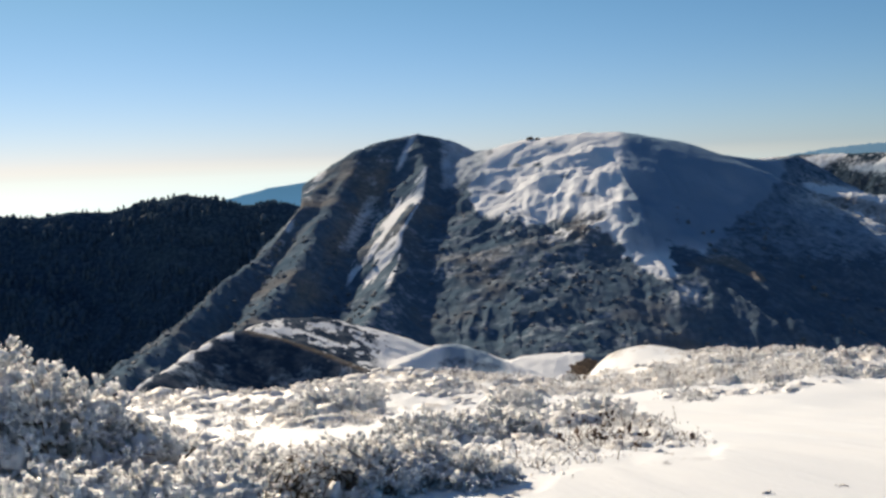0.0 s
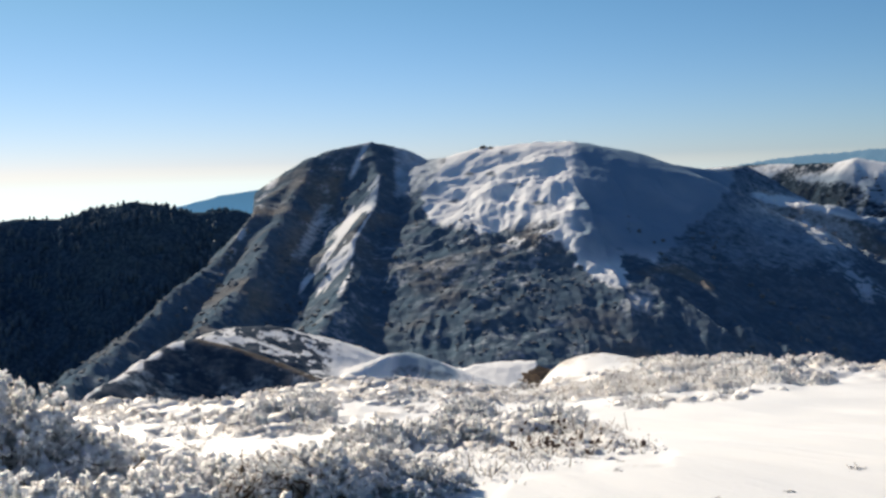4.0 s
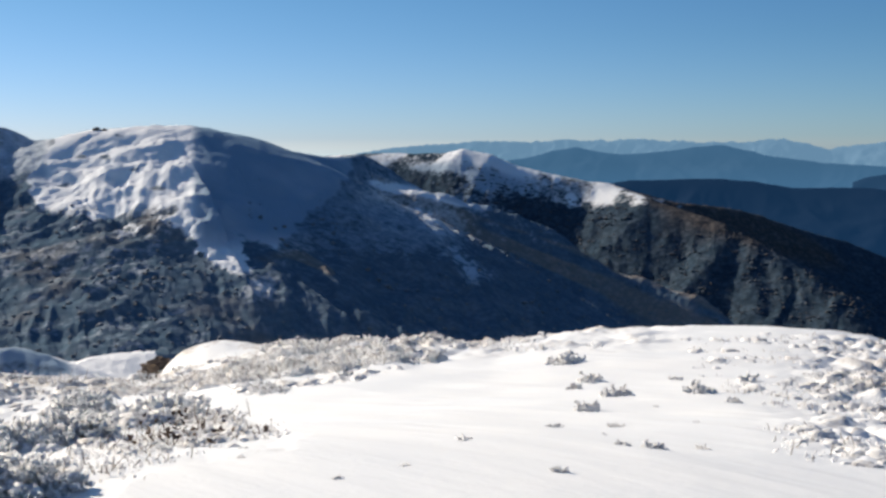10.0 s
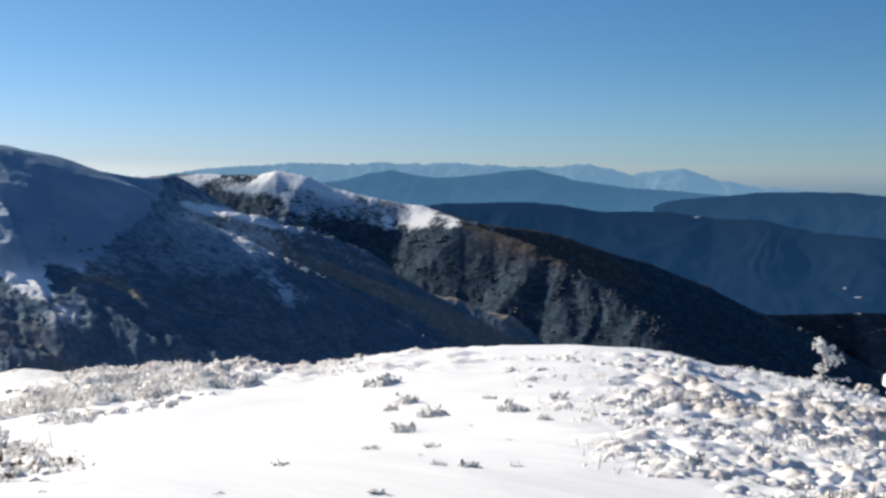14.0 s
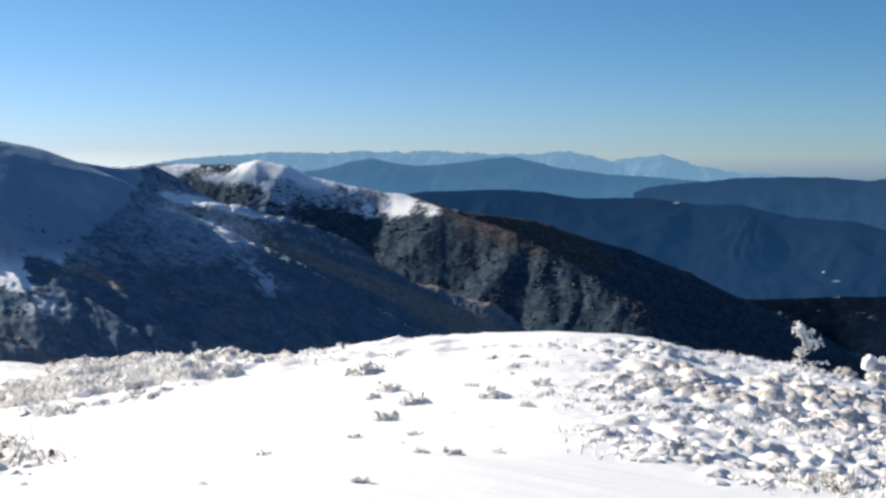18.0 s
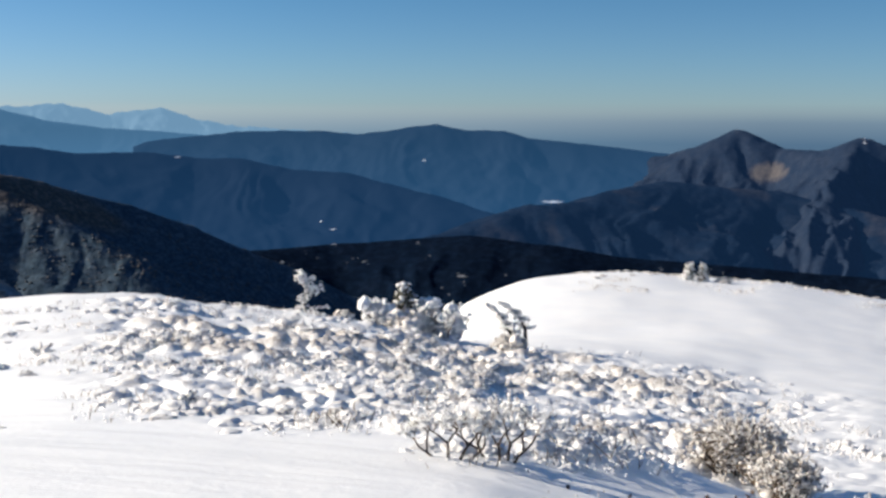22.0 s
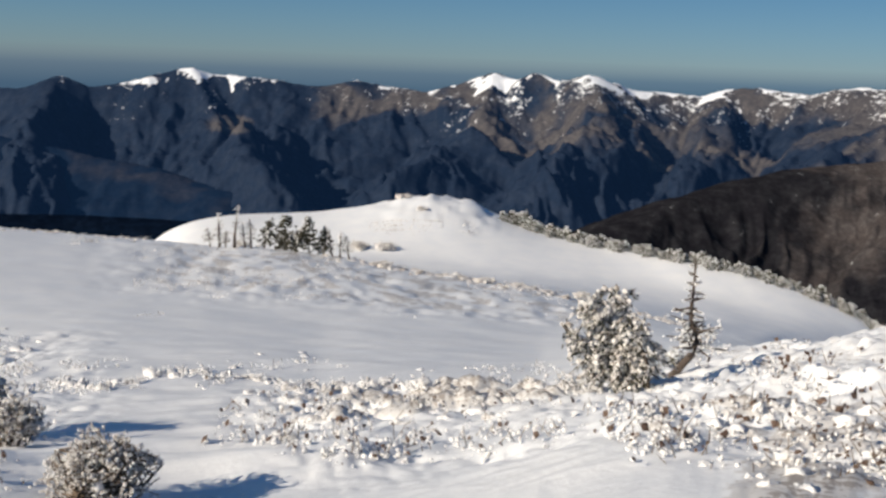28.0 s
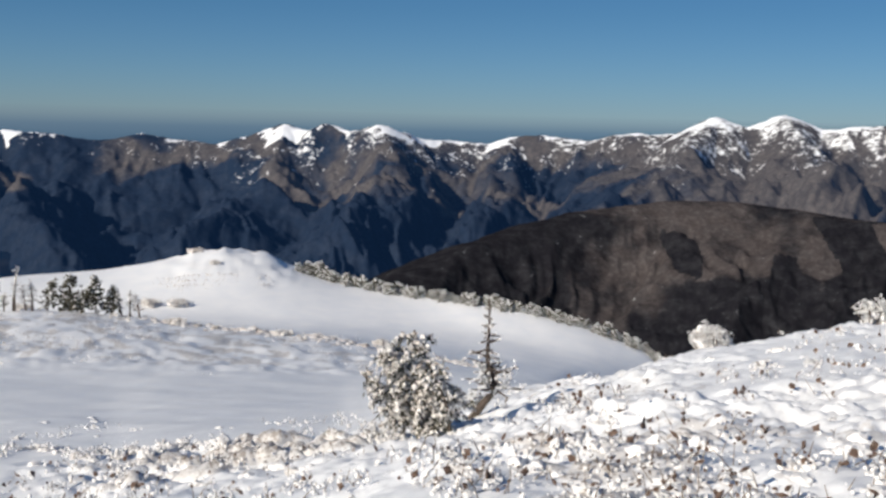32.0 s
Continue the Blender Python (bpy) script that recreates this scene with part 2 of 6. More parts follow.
def slope_material(name, dark, light, snow_col=(0.84, 0.86, 0.89), grain=0.05, broad_scale=0.006, relief=2.0, frost=0.25, speckle=0.55, edge=0.08, air=(0, 0, 0)):
    """A wooded mountainside: bare frosted forest where the point value 'snow' is low, open snow where it is high."""
    m, n, l, p = material(name)
    pos = geo_position(n)
    att = n.new("ShaderNodeAttribute")
    att.attribute_name = "snow"
    fine = noise_node(n, l, grain, 6.0, 0.65, pos)
    broad = noise_node(n, l, broad_scale, 5.0, 0.6, pos)
    speck = noise_node(n, l, grain * 3.1, 3.0, 0.6, pos)
    bare = n.new("ShaderNodeAttribute")
    bare.attribute_name = "bare"
    patch = math_node(n, l, "ADD", bare.outputs["Fac"], math_node(n, l, "MULTIPLY", math_node(n, l, "SUBTRACT", broad, 0.5), 1.6))
    wood = mix(n, l, ramp(n, l, patch, [(0.35, (0, 0, 0)), (0.65, (1, 1, 1))]), dark, light)
    wood = mix(n, l, ramp(n, l, fine, [(0.42, (0.0, 0.0, 0.0)), (0.75, (frost, frost, frost))]), wood, (0.5, 0.52, 0.55))
    wood = mix(n, l, ramp(n, l, speck, [(0.45, (speckle, speckle, speckle)), (0.62, (0, 0, 0))]), wood, tuple(0.35 * c for c in dark))
    rough = math_node(n, l, "ADD", att.outputs["Fac"], math_node(n, l, "MULTIPLY", math_node(n, l, "SUBTRACT", math_node(n, l, "MULTIPLY", math_node(n, l, "ADD", fine, speck), 0.5), 0.5), 1.3))
    cover = ramp(n, l, rough, [(0.5 - edge, (0, 0, 0)), (0.5 + edge, (1, 1, 1))])
    # thin: shade put into the snow's colour, blue-grey where 'bare' is negative
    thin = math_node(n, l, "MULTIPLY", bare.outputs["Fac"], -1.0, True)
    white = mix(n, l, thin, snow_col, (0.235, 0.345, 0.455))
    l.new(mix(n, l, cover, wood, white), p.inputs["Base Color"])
    p.inputs["Roughness"].default_value = 0.95
    p.inputs["Specular IOR Level"].default_value = 0.0
    # haze painted as emission: kilometres of blue air in front of the farthest slopes
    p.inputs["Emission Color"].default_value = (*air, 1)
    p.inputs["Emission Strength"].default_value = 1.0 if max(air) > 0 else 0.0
    b = bump(n, l, fine, 0.6, relief)
    l.new(b, p.inputs["Normal"])
    return m


def distance_material(name, col, glow):
    """Far ranges, blue in the distance by painted, glowing haze: a plain backdrop with a few snow clearings."""
    m, n, l, p = material(name)
    pos = geo_position(n)
    att = n.new("ShaderNodeAttribute")
    att.attribute_name = "snow"
    broad = noise_node(n, l, 0.004, 6.0, 0.6, pos)
    cover = ramp(n, l, math_node(n, l, "ADD", att.outputs["Fac"], math_node(n, l, "MULTIPLY", math_node(n, l, "SUBTRACT", broad, 0.5), 0.5)), [(0.55, (0, 0, 0)), (0.85, (0.7, 0.7, 0.7))])
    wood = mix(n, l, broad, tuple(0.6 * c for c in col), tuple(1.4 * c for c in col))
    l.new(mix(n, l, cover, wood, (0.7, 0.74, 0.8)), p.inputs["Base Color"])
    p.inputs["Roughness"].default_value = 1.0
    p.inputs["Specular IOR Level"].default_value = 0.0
    # thicker blue air low in the valleys: the painted glow grows stronger downwards
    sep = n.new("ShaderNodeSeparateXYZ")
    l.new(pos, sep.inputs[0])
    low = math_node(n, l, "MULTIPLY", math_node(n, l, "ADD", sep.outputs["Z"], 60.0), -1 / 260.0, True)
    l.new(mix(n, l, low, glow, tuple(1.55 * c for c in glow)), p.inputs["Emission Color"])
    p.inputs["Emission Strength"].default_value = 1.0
    return m


def rime_material(name, white, speck, amount, clear=0.75, grit=0.015):
    """Rime ice and crusted snow on twigs, with bits of bark and leaf showing through."""
    m, n, l, p = material(name)
    pos = geo_position(n)
    island = n.new("ShaderNodeNewGeometry").outputs["Random Per Island"]
    fine = noise_node(n, l, 22.0, 4.0, 0.6, pos)
    coarse = noise_node(n, l, 5.0, 3.0, 0.5, pos)
    base = mix(n, l, ramp(n, l, coarse, [(0.35, (0, 0, 0)), (0.65, (1, 1, 1))]), tuple(0.82 * c for c in white), white)
    dirt = math_node(n, l, "ADD", math_node(n, l, "MULTIPLY", fine, 0.8), math_node(n, l, "MULTIPLY", island, 0.5))
    l.new(mix(n, l, ramp(n, l, dirt, [(0.98 - amount, (0, 0, 0)), (1.12 - amount, (0.85, 0.85, 0.85))]), base, speck), p.inputs["Base Color"])
    p.inputs["Roughness"].default_value = 0.6
    p.inputs["Specular IOR Level"].default_value = 0.25
    l.new(bump(n, l, fine, 0.5, grit), p.inputs["Normal"])
    p.inputs["Subsurface Weight"].default_value = clear
    p.inputs["Subsurface Radius"].default_value = (1.0, 0.97, 0.97)
    p.inputs["Subsurface Scale"].default_value = 0.06
    return m


def plain_material(name, a, b, scale, rough=0.8, relief=0.01):
    m, n, l, p = material(name)
    pos = geo_position(n)
    f = noise_node(n, l, scale, 5.0, 0.6, pos)
    l.new(mix(n, l, ramp(n, l, f, [(0.3, (0, 0, 0)), (0.7, (1, 1, 1))]), a, b), p.inputs["Base Color"])
    p.inputs["Roughness"].default_value = rough
    p.inputs["Specular IOR Level"].default_value = 0.2
    l.new(bump(n, l, f, 0.6, relief), p.inputs["Normal"])
    return m


def far_crown_material(name, dark, light, frost):
    """Far tree crowns: each one its own tone, with frost on what faces up."""
    m, n, l, p = material(name)
    geo = n.new("ShaderNodeNewGeometry")
    pos = geo.outputs["Position"]
    fine = noise_node(n, l, 0.6, 4.0, 0.6, pos)
    tone = mix(n, l, geo.outputs["Random Per Island"], dark, light)
    sep = n.new("ShaderNodeSeparateXYZ")
    l.new(geo.outputs["Normal"], sep.inputs[0])
    up = math_node(n, l, "ADD", math_node(n, l, "MULTIPLY", sep.outputs["Z"], 0.6), math_node(n, l, "MULTIPLY", fine, 0.6))
    l.new(mix(n, l, ramp(n, l, up, [(0.5, (0, 0, 0)), (0.9, (frost, frost, frost))]), tone, (0.62, 0.64, 0.68)), p.inputs["Base Color"])
    p.inputs["Roughness"].default_value = 0.9
    p.inputs["Specular IOR Level"].default_value = 0.1
    return m


SNOW = snow_material()
# dark tones of the next four lean blue: shade put into the wood
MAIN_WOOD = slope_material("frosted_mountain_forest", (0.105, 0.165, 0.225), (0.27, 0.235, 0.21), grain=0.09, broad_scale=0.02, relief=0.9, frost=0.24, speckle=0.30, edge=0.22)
SPUR_WOOD = slope_material("frosted_spur_scrub", (0.036, 0.062, 0.10), (0.15, 0.125, 0.105), grain=0.4, broad_scale=0.03, relief=0.4, frost=0.35, speckle=0.3, edge=0.18)
LEFT_WOOD = slope_material("dark_fir_forest", (0.055, 0.105, 0.16), (0.085, 0.13, 0.16), grain=0.10, relief=2.0, frost=0.08)
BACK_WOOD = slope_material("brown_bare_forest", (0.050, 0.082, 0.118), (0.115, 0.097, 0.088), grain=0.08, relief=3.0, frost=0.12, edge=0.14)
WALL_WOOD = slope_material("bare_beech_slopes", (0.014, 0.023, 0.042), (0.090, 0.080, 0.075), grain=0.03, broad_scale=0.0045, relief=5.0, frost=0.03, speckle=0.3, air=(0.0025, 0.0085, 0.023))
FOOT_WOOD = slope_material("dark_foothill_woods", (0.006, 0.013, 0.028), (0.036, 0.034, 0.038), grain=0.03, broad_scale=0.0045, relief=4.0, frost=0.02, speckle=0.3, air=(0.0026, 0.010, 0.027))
HILL_WOOD = slope_material("brown_winter_woods", (0.014, 0.014, 0.018), (0.072, 0.062, 0.062), grain=0.05, broad_scale=0.009, relief=1.5, frost=0.05, speckle=0.35, edge=0.12)
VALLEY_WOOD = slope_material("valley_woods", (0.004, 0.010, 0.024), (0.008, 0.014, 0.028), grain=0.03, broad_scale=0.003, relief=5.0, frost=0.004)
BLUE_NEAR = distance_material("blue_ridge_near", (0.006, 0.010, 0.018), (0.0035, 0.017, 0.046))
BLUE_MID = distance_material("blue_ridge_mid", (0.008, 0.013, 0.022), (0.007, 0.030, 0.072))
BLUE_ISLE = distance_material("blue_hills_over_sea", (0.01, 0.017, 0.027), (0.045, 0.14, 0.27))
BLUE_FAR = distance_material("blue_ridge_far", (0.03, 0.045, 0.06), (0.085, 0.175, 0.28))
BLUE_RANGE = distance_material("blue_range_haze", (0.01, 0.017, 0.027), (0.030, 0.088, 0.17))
RIME = rime_material("rime_ice", (0.90, 0.895, 0.89), (0.50, 0.45, 0.41), 0.09)
RIME_DIRTY = rime_material("rime_on_leaves", (0.89, 0.88, 0.87), (0.42, 0.37, 0.33), 0.12)
RIME_LEAFY = rime_material("rime_with_brown_leaves", (0.85, 0.84, 0.835), (0.20, 0.15, 0.12), 0.10, 0.3)
RIME_BROWN = rime_material("rime_on_brown_twigs", (0.78, 0.755, 0.735), (0.20, 0.16, 0.13), 0.24, 0.4)
RIME_GREY = rime_material("grey_rime", (0.92, 0.91, 0.905), (0.52, 0.46, 0.42), 0.07)
RIME_CRUST = rime_material("crusted_rime", (0.85, 0.845, 0.85), (0.43, 0.405, 0.39), 0.20, 0.25, 0.05)
PURE_RIME = rime_material("thick_rime", (0.84, 0.85, 0.87), (0.5, 0.47, 0.45), 0.06)
BARK = plain_material("dark_bark", (0.045, 0.035, 0.03), (0.12, 0.095, 0.08), 30.0, 0.85)
TWIG = plain_material("brown_twig", (0.10, 0.07, 0.05), (0.24, 0.18, 0.13), 25.0, 0.8)
NEEDLE = plain_material("dark_pine_needles", (0.035, 0.035, 0.025), (0.10, 0.092, 0.070), 14.0, 0.7)
DRY_LEAF = plain_material("dry_brown_leaves", (0.07, 0.046, 0.038), (0.15, 0.10, 0.075), 9.0, 0.7)
ROCK = plain_material("brown_rock", (0.07, 0.05, 0.04), (0.30, 0.22, 0.16), 1.3, 0.85, 0.15)
# the blue of the shade is mixed into the crown tones as well
CROWN_MAIN = far_crown_material("frosted_crowns", (0.10, 0.145, 0.19), (0.185, 0.185, 0.185), 0.14)
CROWN_DARK = far_crown_material("dark_crowns", (0.055, 0.105, 0.16), (0.085, 0.125, 0.155), 0.05)
CROWN_BROWN = far_crown_material("brown_crowns", (0.042, 0.062, 0.088), (0.075, 0.07, 0.07), 0.10)

# ---- the summit ground: one sheet from the feet to the horizon ----
def ring_values(az):
    """Bearing by bearing, the distances and heights (from the eye) of seven rings of the summit ground."""
    def by(text):
        pairs = np.array([[float(v) for v in p.split(":")] for p in text.split()])
        return np.interp(az, pairs[:, 0], pairs[:, 1])
    d1 = by("-40:7 140:7")
    e1 = by("-40:16 -10:17.5 20:17.5 40:18 60:19 75:22 87:24 100:23 110:20 134:18 180:17 320:17")
    d2 = by("-40:18 60:18 75:15 95:15 105:15 120:16 140:18")
    e2 = by("-40:14 0:14 20:13.5 40:13 55:14.5 62:16 75:19 87:19.5 97:18.5 105:17.3 112:16.2 120:14.2 134:11.6 180:13 320:13")
    d3 = by("-40:35 -3:40 6:52 14:60 20:50 35:46 51:42 60:46 72:44 75:34 81:27 93:23 112:23 117:25 123:28 133:30 140:32")
    e3 = by("-40:11 -15:11.6 -10:12.1 -7:11.7 -3:11.2 3:11.6 6.5:12.2 14:10.7 18.5:10.25 25:10.45 28:9.9 31.4:9.56 35.3:9.27 39.2:9.2 44:9.35 46.5:10 51:10.6 54:11 60:12.1 68:12.5 72:13 75.5:14.8 81:15.8 93:16.9 105:16.3 112:15.0 117:13.7 120:13 123:11.7 128:10.5 133:9.2 140:8.5")
    far = step(55, 61, az) * (1 - step(116, 123, az))
    d4 = d3 + (70 - d3) * far + 22 * (1 - far)
    e4 = by("-40:14 55:15 58:12.2 60:11.4 65:10.8 75:11 85:12 95:12.6 105:13.2 112:13.2 118:13.8 122:17 140:22")
    d5 = d4 + (by("59:88 70:98 85:112 95:108 105:100 114:92") - d4) * far + 45 * (1 - far)
    e5 = by("-40:19 53:20 57.5:13 59.6:10.25 61.4:9.5 63.5:8.75 67.1:8.36 69:8.25 72:8.42 76:8.45 79:8.8 82:9.1 84.5:9.3 87:9.65 90:9.72 93:10.05 96:10.6 100:11 104.7:11.5 107:12 113:12.9 117:13.2 121:15.5 124:20 140:24")
    bench = step(82, 86, az) * (1 - step(119, 125, az))
    d6 = d5 + (145 - d5) * bench + 45 * (1 - bench)
    e6 = by("-40:22 53:23 58:17 70:13.5 80:12.5 84:10.4 95:10.0 105:10.5 113:11.3 119:12 122:13.5 126:20 140:25")
    d7 = np.maximum(d6 + 15, by("83:160 92:172 100:178 110:165 120:140 124:130"))
    e7 = by("-40:24 53:25 58:20 70:17 78:15 82.5:11.5 84.5:8.85 87.7:8.05 92.8:7.85 95.7:7.4 97:7.0 99.2:6.7 100.3:6.83 101.5:7.4 103.3:8.15 105.9:8.75 109.2:9.15 113.8:9.6 116.8:10.1 119.8:11 122.5:12 126:20 140:26")
    ds = np.stack([np.full_like(az, -0.01), d1, d2, d3, d4, d5, d6, d7, d7 + 60, d7 + 320, np.full_like(az, 1250.0), np.full_like(az, 5200.0)], -1)
    es = np.stack([e1, e2, e3, e4, e5, e6, e7], -1)
    zs = -np.tan(np.radians(es)) * ds[:, 1:8]
    last = zs[:, -1:]
    zs = np.concatenate([np.full((len(az), 1), -1.7), zs, np.minimum(last - 38, -58), np.full((len(az), 1), -190.0), np.full((len(az), 1), -430.0), np.full((len(az), 1), -440.0)], 1)
    return ds, zs


def hermite(ds, zs, d):
    """Smooth profiles through the rings, without overshoot."""
    out = np.empty((len(ds), len(d)))
    for k in range(len(ds)):
        x, z = ds[k], zs[k]
        h = np.diff(x)
        s = np.diff(z) / h
        m = np.empty_like(z)
        m[0], m[-1] = s[0], s[-1]
        w1, w2 = 2 * h[1:] + h[:-1], h[1:] + 2 * h[:-1]
        same = s[1:] * s[:-1] > 0
        m[1:-1] = np.where(same, (w1 + w2) / (w1 / np.where(same, s[:-1], 1) + w2 / np.where(same, s[1:], 1)), 0.0)
        i = np.clip(np.searchsorted(x, d) - 1, 0, len(h) - 1)
        t = (d - x[i]) / h[i]
        out[k] = (1 + 2 * t) * (1 - t) ** 2 * z[i] + t * (1 - t) ** 2 * h[i] * m[i] + t * t * (3 - 2 * t) * z[i + 1] + t * t * (t - 1) * h[i] * m[i + 1]
    return out


RING_AZ = np.concatenate([np.arange(-34, 140, 0.25), np.arange(140, 326, 3.0)])
FINE = 0.21
GROUND_AZ = np.concatenate([np.arange(-34, 140, FINE), np.arange(140, 326, 3.0)])
GROUND_D = np.concatenate([[0.0, 0.6], np.exp(np.linspace(math.log(1.2), math.log(6.9), 40)), np.exp(np.linspace(math.log(7), math.log(45), 340)), np.exp(np.linspace(math.log(45.3), math.log(260), 150)), np.exp(np.linspace(math.log(270), math.log(4950), 40))])
ring_d, ring_z = ring_values(RING_AZ)

# soften the rings along the bearing; the crests keep their shape
for k, times in ((1, 500), (2, 160), (3, 4), (4, 120), (5, 8), (6, 60), (7, 36), (8, 60)):
    for _ in range(times):
        for table in (ring_z, ring_d):
            table[1:-1, k] = 0.25 * table[:-2, k] + 0.5 * table[1:-1, k] + 0.25 * table[2:, k]
GROUND_Z = hermite(ring_d, ring_z, GROUND_D) + EYE
row = np.clip(np.searchsorted(RING_AZ, GROUND_AZ, "right") - 1, 0, len(RING_AZ) - 2)
part_way = np.clip((GROUND_AZ - RING_AZ[row]) / (RING_AZ[row + 1] - RING_AZ[row]), 0, 1)[:, None]
GROUND_Z = GROUND_Z[row] * (1 - part_way) + GROUND_Z[row + 1] * part_way
gA, gD, gX, gY = polar(GROUND_AZ, GROUND_D)
gAz = np.degrees(gA)


def bump_at(az, d, wide, deep, high):
    """A smooth hump on the ground at a bearing and distance."""
    cx, cy = d * math.sin(radians(az)), d * math.cos(radians(az))
    rx, ry = math.cos(radians(az)), -math.sin(radians(az))
    u, v = (gX - cx) * rx + (gY - cy) * ry, (gX - cx) * ry - (gY - cy) * rx
    return high * np.exp(-((u / wide) ** 2 + (v / deep) ** 2))


# the rounded knoll with a small cliff on its flank
knoll = np.interp(gAz, [6.7, 7.1, 7.6, 8.4, 9.56, 10.7, 11.9, 13, 14.2, 15.5], [0, 0.35, 1.05, 1.65, 1.85, 1.7, 1.2, 0.6, 0.15, 0]) * np.exp(-((gD - 58) / 5) ** 2)
for _ in range(3):
    knoll[1:-1] = 0.25 * knoll[:-2] + 0.5 * knoll[1:-1] + 0.25 * knoll[2:]
# rough scrub country, and smooth drifted snow; a snow lane parts two belts of scrub on the near shoulder
def near_belts(az, dip):
    """How far the near shoulder is grown over, 0 to 1, by bearing and dip."""
    lane_top = np.interp(az, [-24, -15.5, -11.8, -7.4, -2.85, 3.2, 7.7, 10, 13.5, 16.5, 20.6, 23.2, 26], [11.6, 12.5, 13.45, 13.9, 13.4, 12.85, 12.35, 12.4, 12.9, 12.4, 11.65, 10.95, 10.3])
    lane_end = np.interp(az, [-24, -15.5, -11.2, -5.9, -1, 3.2, 6.2, 8.0], [12.1, 13.1, 14.2, 14.75, 14.25, 13.75, 13.25, 12.9])
    right = np.interp(dip, [12.8, 13.4, 14.0, 15, 15.8, 16.3, 17.5, 20], [8.6, 10.5, 11.8, 14.4, 14.0, 6.5, 4.0, 3.0])
    wob = (vnoise(az * 0.9, dip * 2.2) - 0.5) * 0.5
    far_belt = step(0.10, -0.10, dip - lane_top + wob)
    near_belt = step(-0.10, 0.15, dip - lane_end + wob) * step(0.6, -0.6, az - right + 2 * wob)
    island = np.exp(-((az - 3.3) / 1.2) ** 2 - ((dip - 13.35) / 0.2) ** 2)
    return np.clip(far_belt * step(26.5, 24, az) + near_belt + island, 0, 1)


gDip = np.degrees(np.arctan2(EYE - GROUND_Z, np.maximum(gD, 0.01)))
NEAR = near_belts(gAz, gDip) * step(27, 25, gAz)
SCRUB = np.clip(NEAR * step(3, 5, gD) + 0.6 * step(22, 25, gAz) * step(37, 32, gAz) * step(26, 33, gD) + step(38, 46, gAz) * step(85, 70, gAz) * step(48, 40, gD) + step(86, 96, gAz) * step(24, 20, gD) * step(7, 9, gD) + step(112, 118, gAz), 0, 1) * step(120, 60, gD) * step(2, 5, gD) * (1 - step(54, 61, gAz) * (1 - step(11, 15, gD)) * (1 - step(84, 90, gAz))) * (1 - step(33, 38, gAz) * step(62, 58, gAz) * (1 - step(8.5, 12, gD)))


def tussocks(x, y):
    """Rounded lumps with creases between, 0 to 1."""
    return 0.42 * np.abs(2 * vnoise(x * 0.95 + 3.1, y * 0.95) - 1) ** 0.8 + 0.28 * np.abs(2 * vnoise(x * 2.1, y * 2.1 + 8.3) - 1) ** 0.8 + 0.18 * np.abs(2 * vnoise(x * 4.3, y * 4.3 + 2.9) - 1) + 0.12 * np.abs(2 * vnoise(x * 9.1, y * 9.1 + 1.9) - 1)


BANK = step(106, 114, gAz) * step(9, 13, gD) * step(40, 32, gD)
cover = step(0.40, 0.52, fbm(gX * 0.22 + 40, gY * 0.34, 4))
tuss = tussocks(gX, gY)
lumps = (1 - 0.45 * step(106, 114, gAz)) * ((ridged(gX * 0.55, gY * 0.55, 4) - 0.5) * 0.22 + (tuss - 0.4) * 0.85 * (0.75 + 0.25 * step(10, 25, gD)) * (0.3 + 0.7 * cover))
small = tussocks(gX * 1.9 + 5, gY * 1.9)
ripples = fbm(gX * 0.5 + gY * 0.1, gY * 0.9 - gX * 0.2, 4, 0.6)
SCRUB_TIPS = np.clip(SCRUB * (1 - BANK) * (0.3 + 0.7 * cover) * (0.16 + 0.8 * step(0.2, 0.6, tuss)), 0, 1)
SCRUB_TIPS = np.maximum(SCRUB_TIPS, BANK * (0.09 + 0.5 * step(0.3, 0.65, small) * step(0.4, 0.55, fbm(gX * 0.35, gY * 0.35 + 9, 3))))
SCRUB_TIPS = np.maximum(SCRUB_TIPS, 0.85 * step(0.46, 0.60, ripples) * step(80, 88, gAz) * step(112, 104, gAz) * step(56, 80, gD) * step(118, 108, gD))
GROUND_Z = GROUND_Z + knoll + SCRUB * lumps * step(0, 12, gD) * (1 - step(28, 24, gAz) * (1 - np.clip(gD / 38, 0.22, 1))) * (1 - 0.85 * np.clip(knoll, 0, 1)) + (fbm(gX * 0.16, gY * 0.16, 4) - 0.5) * 0.30 * step(6, 20, gD) + (fbm(gX * 0.04, gY * 0.04, 4) - 0.5) * 40 * step(230, 600, gD)
# wind-cut drifts
ripple = ridged((gX * 0.34 - gY * 0.94) * 0.5, (gX * 0.94 + gY * 0.34) * 1.9, 3)
GROUND_Z = GROUND_Z + (ripple - 0.5) * 0.07 * step(56, 62, gAz) * step(4, 7, gD) * step(40, 25, gD) * (1 - SCRUB)
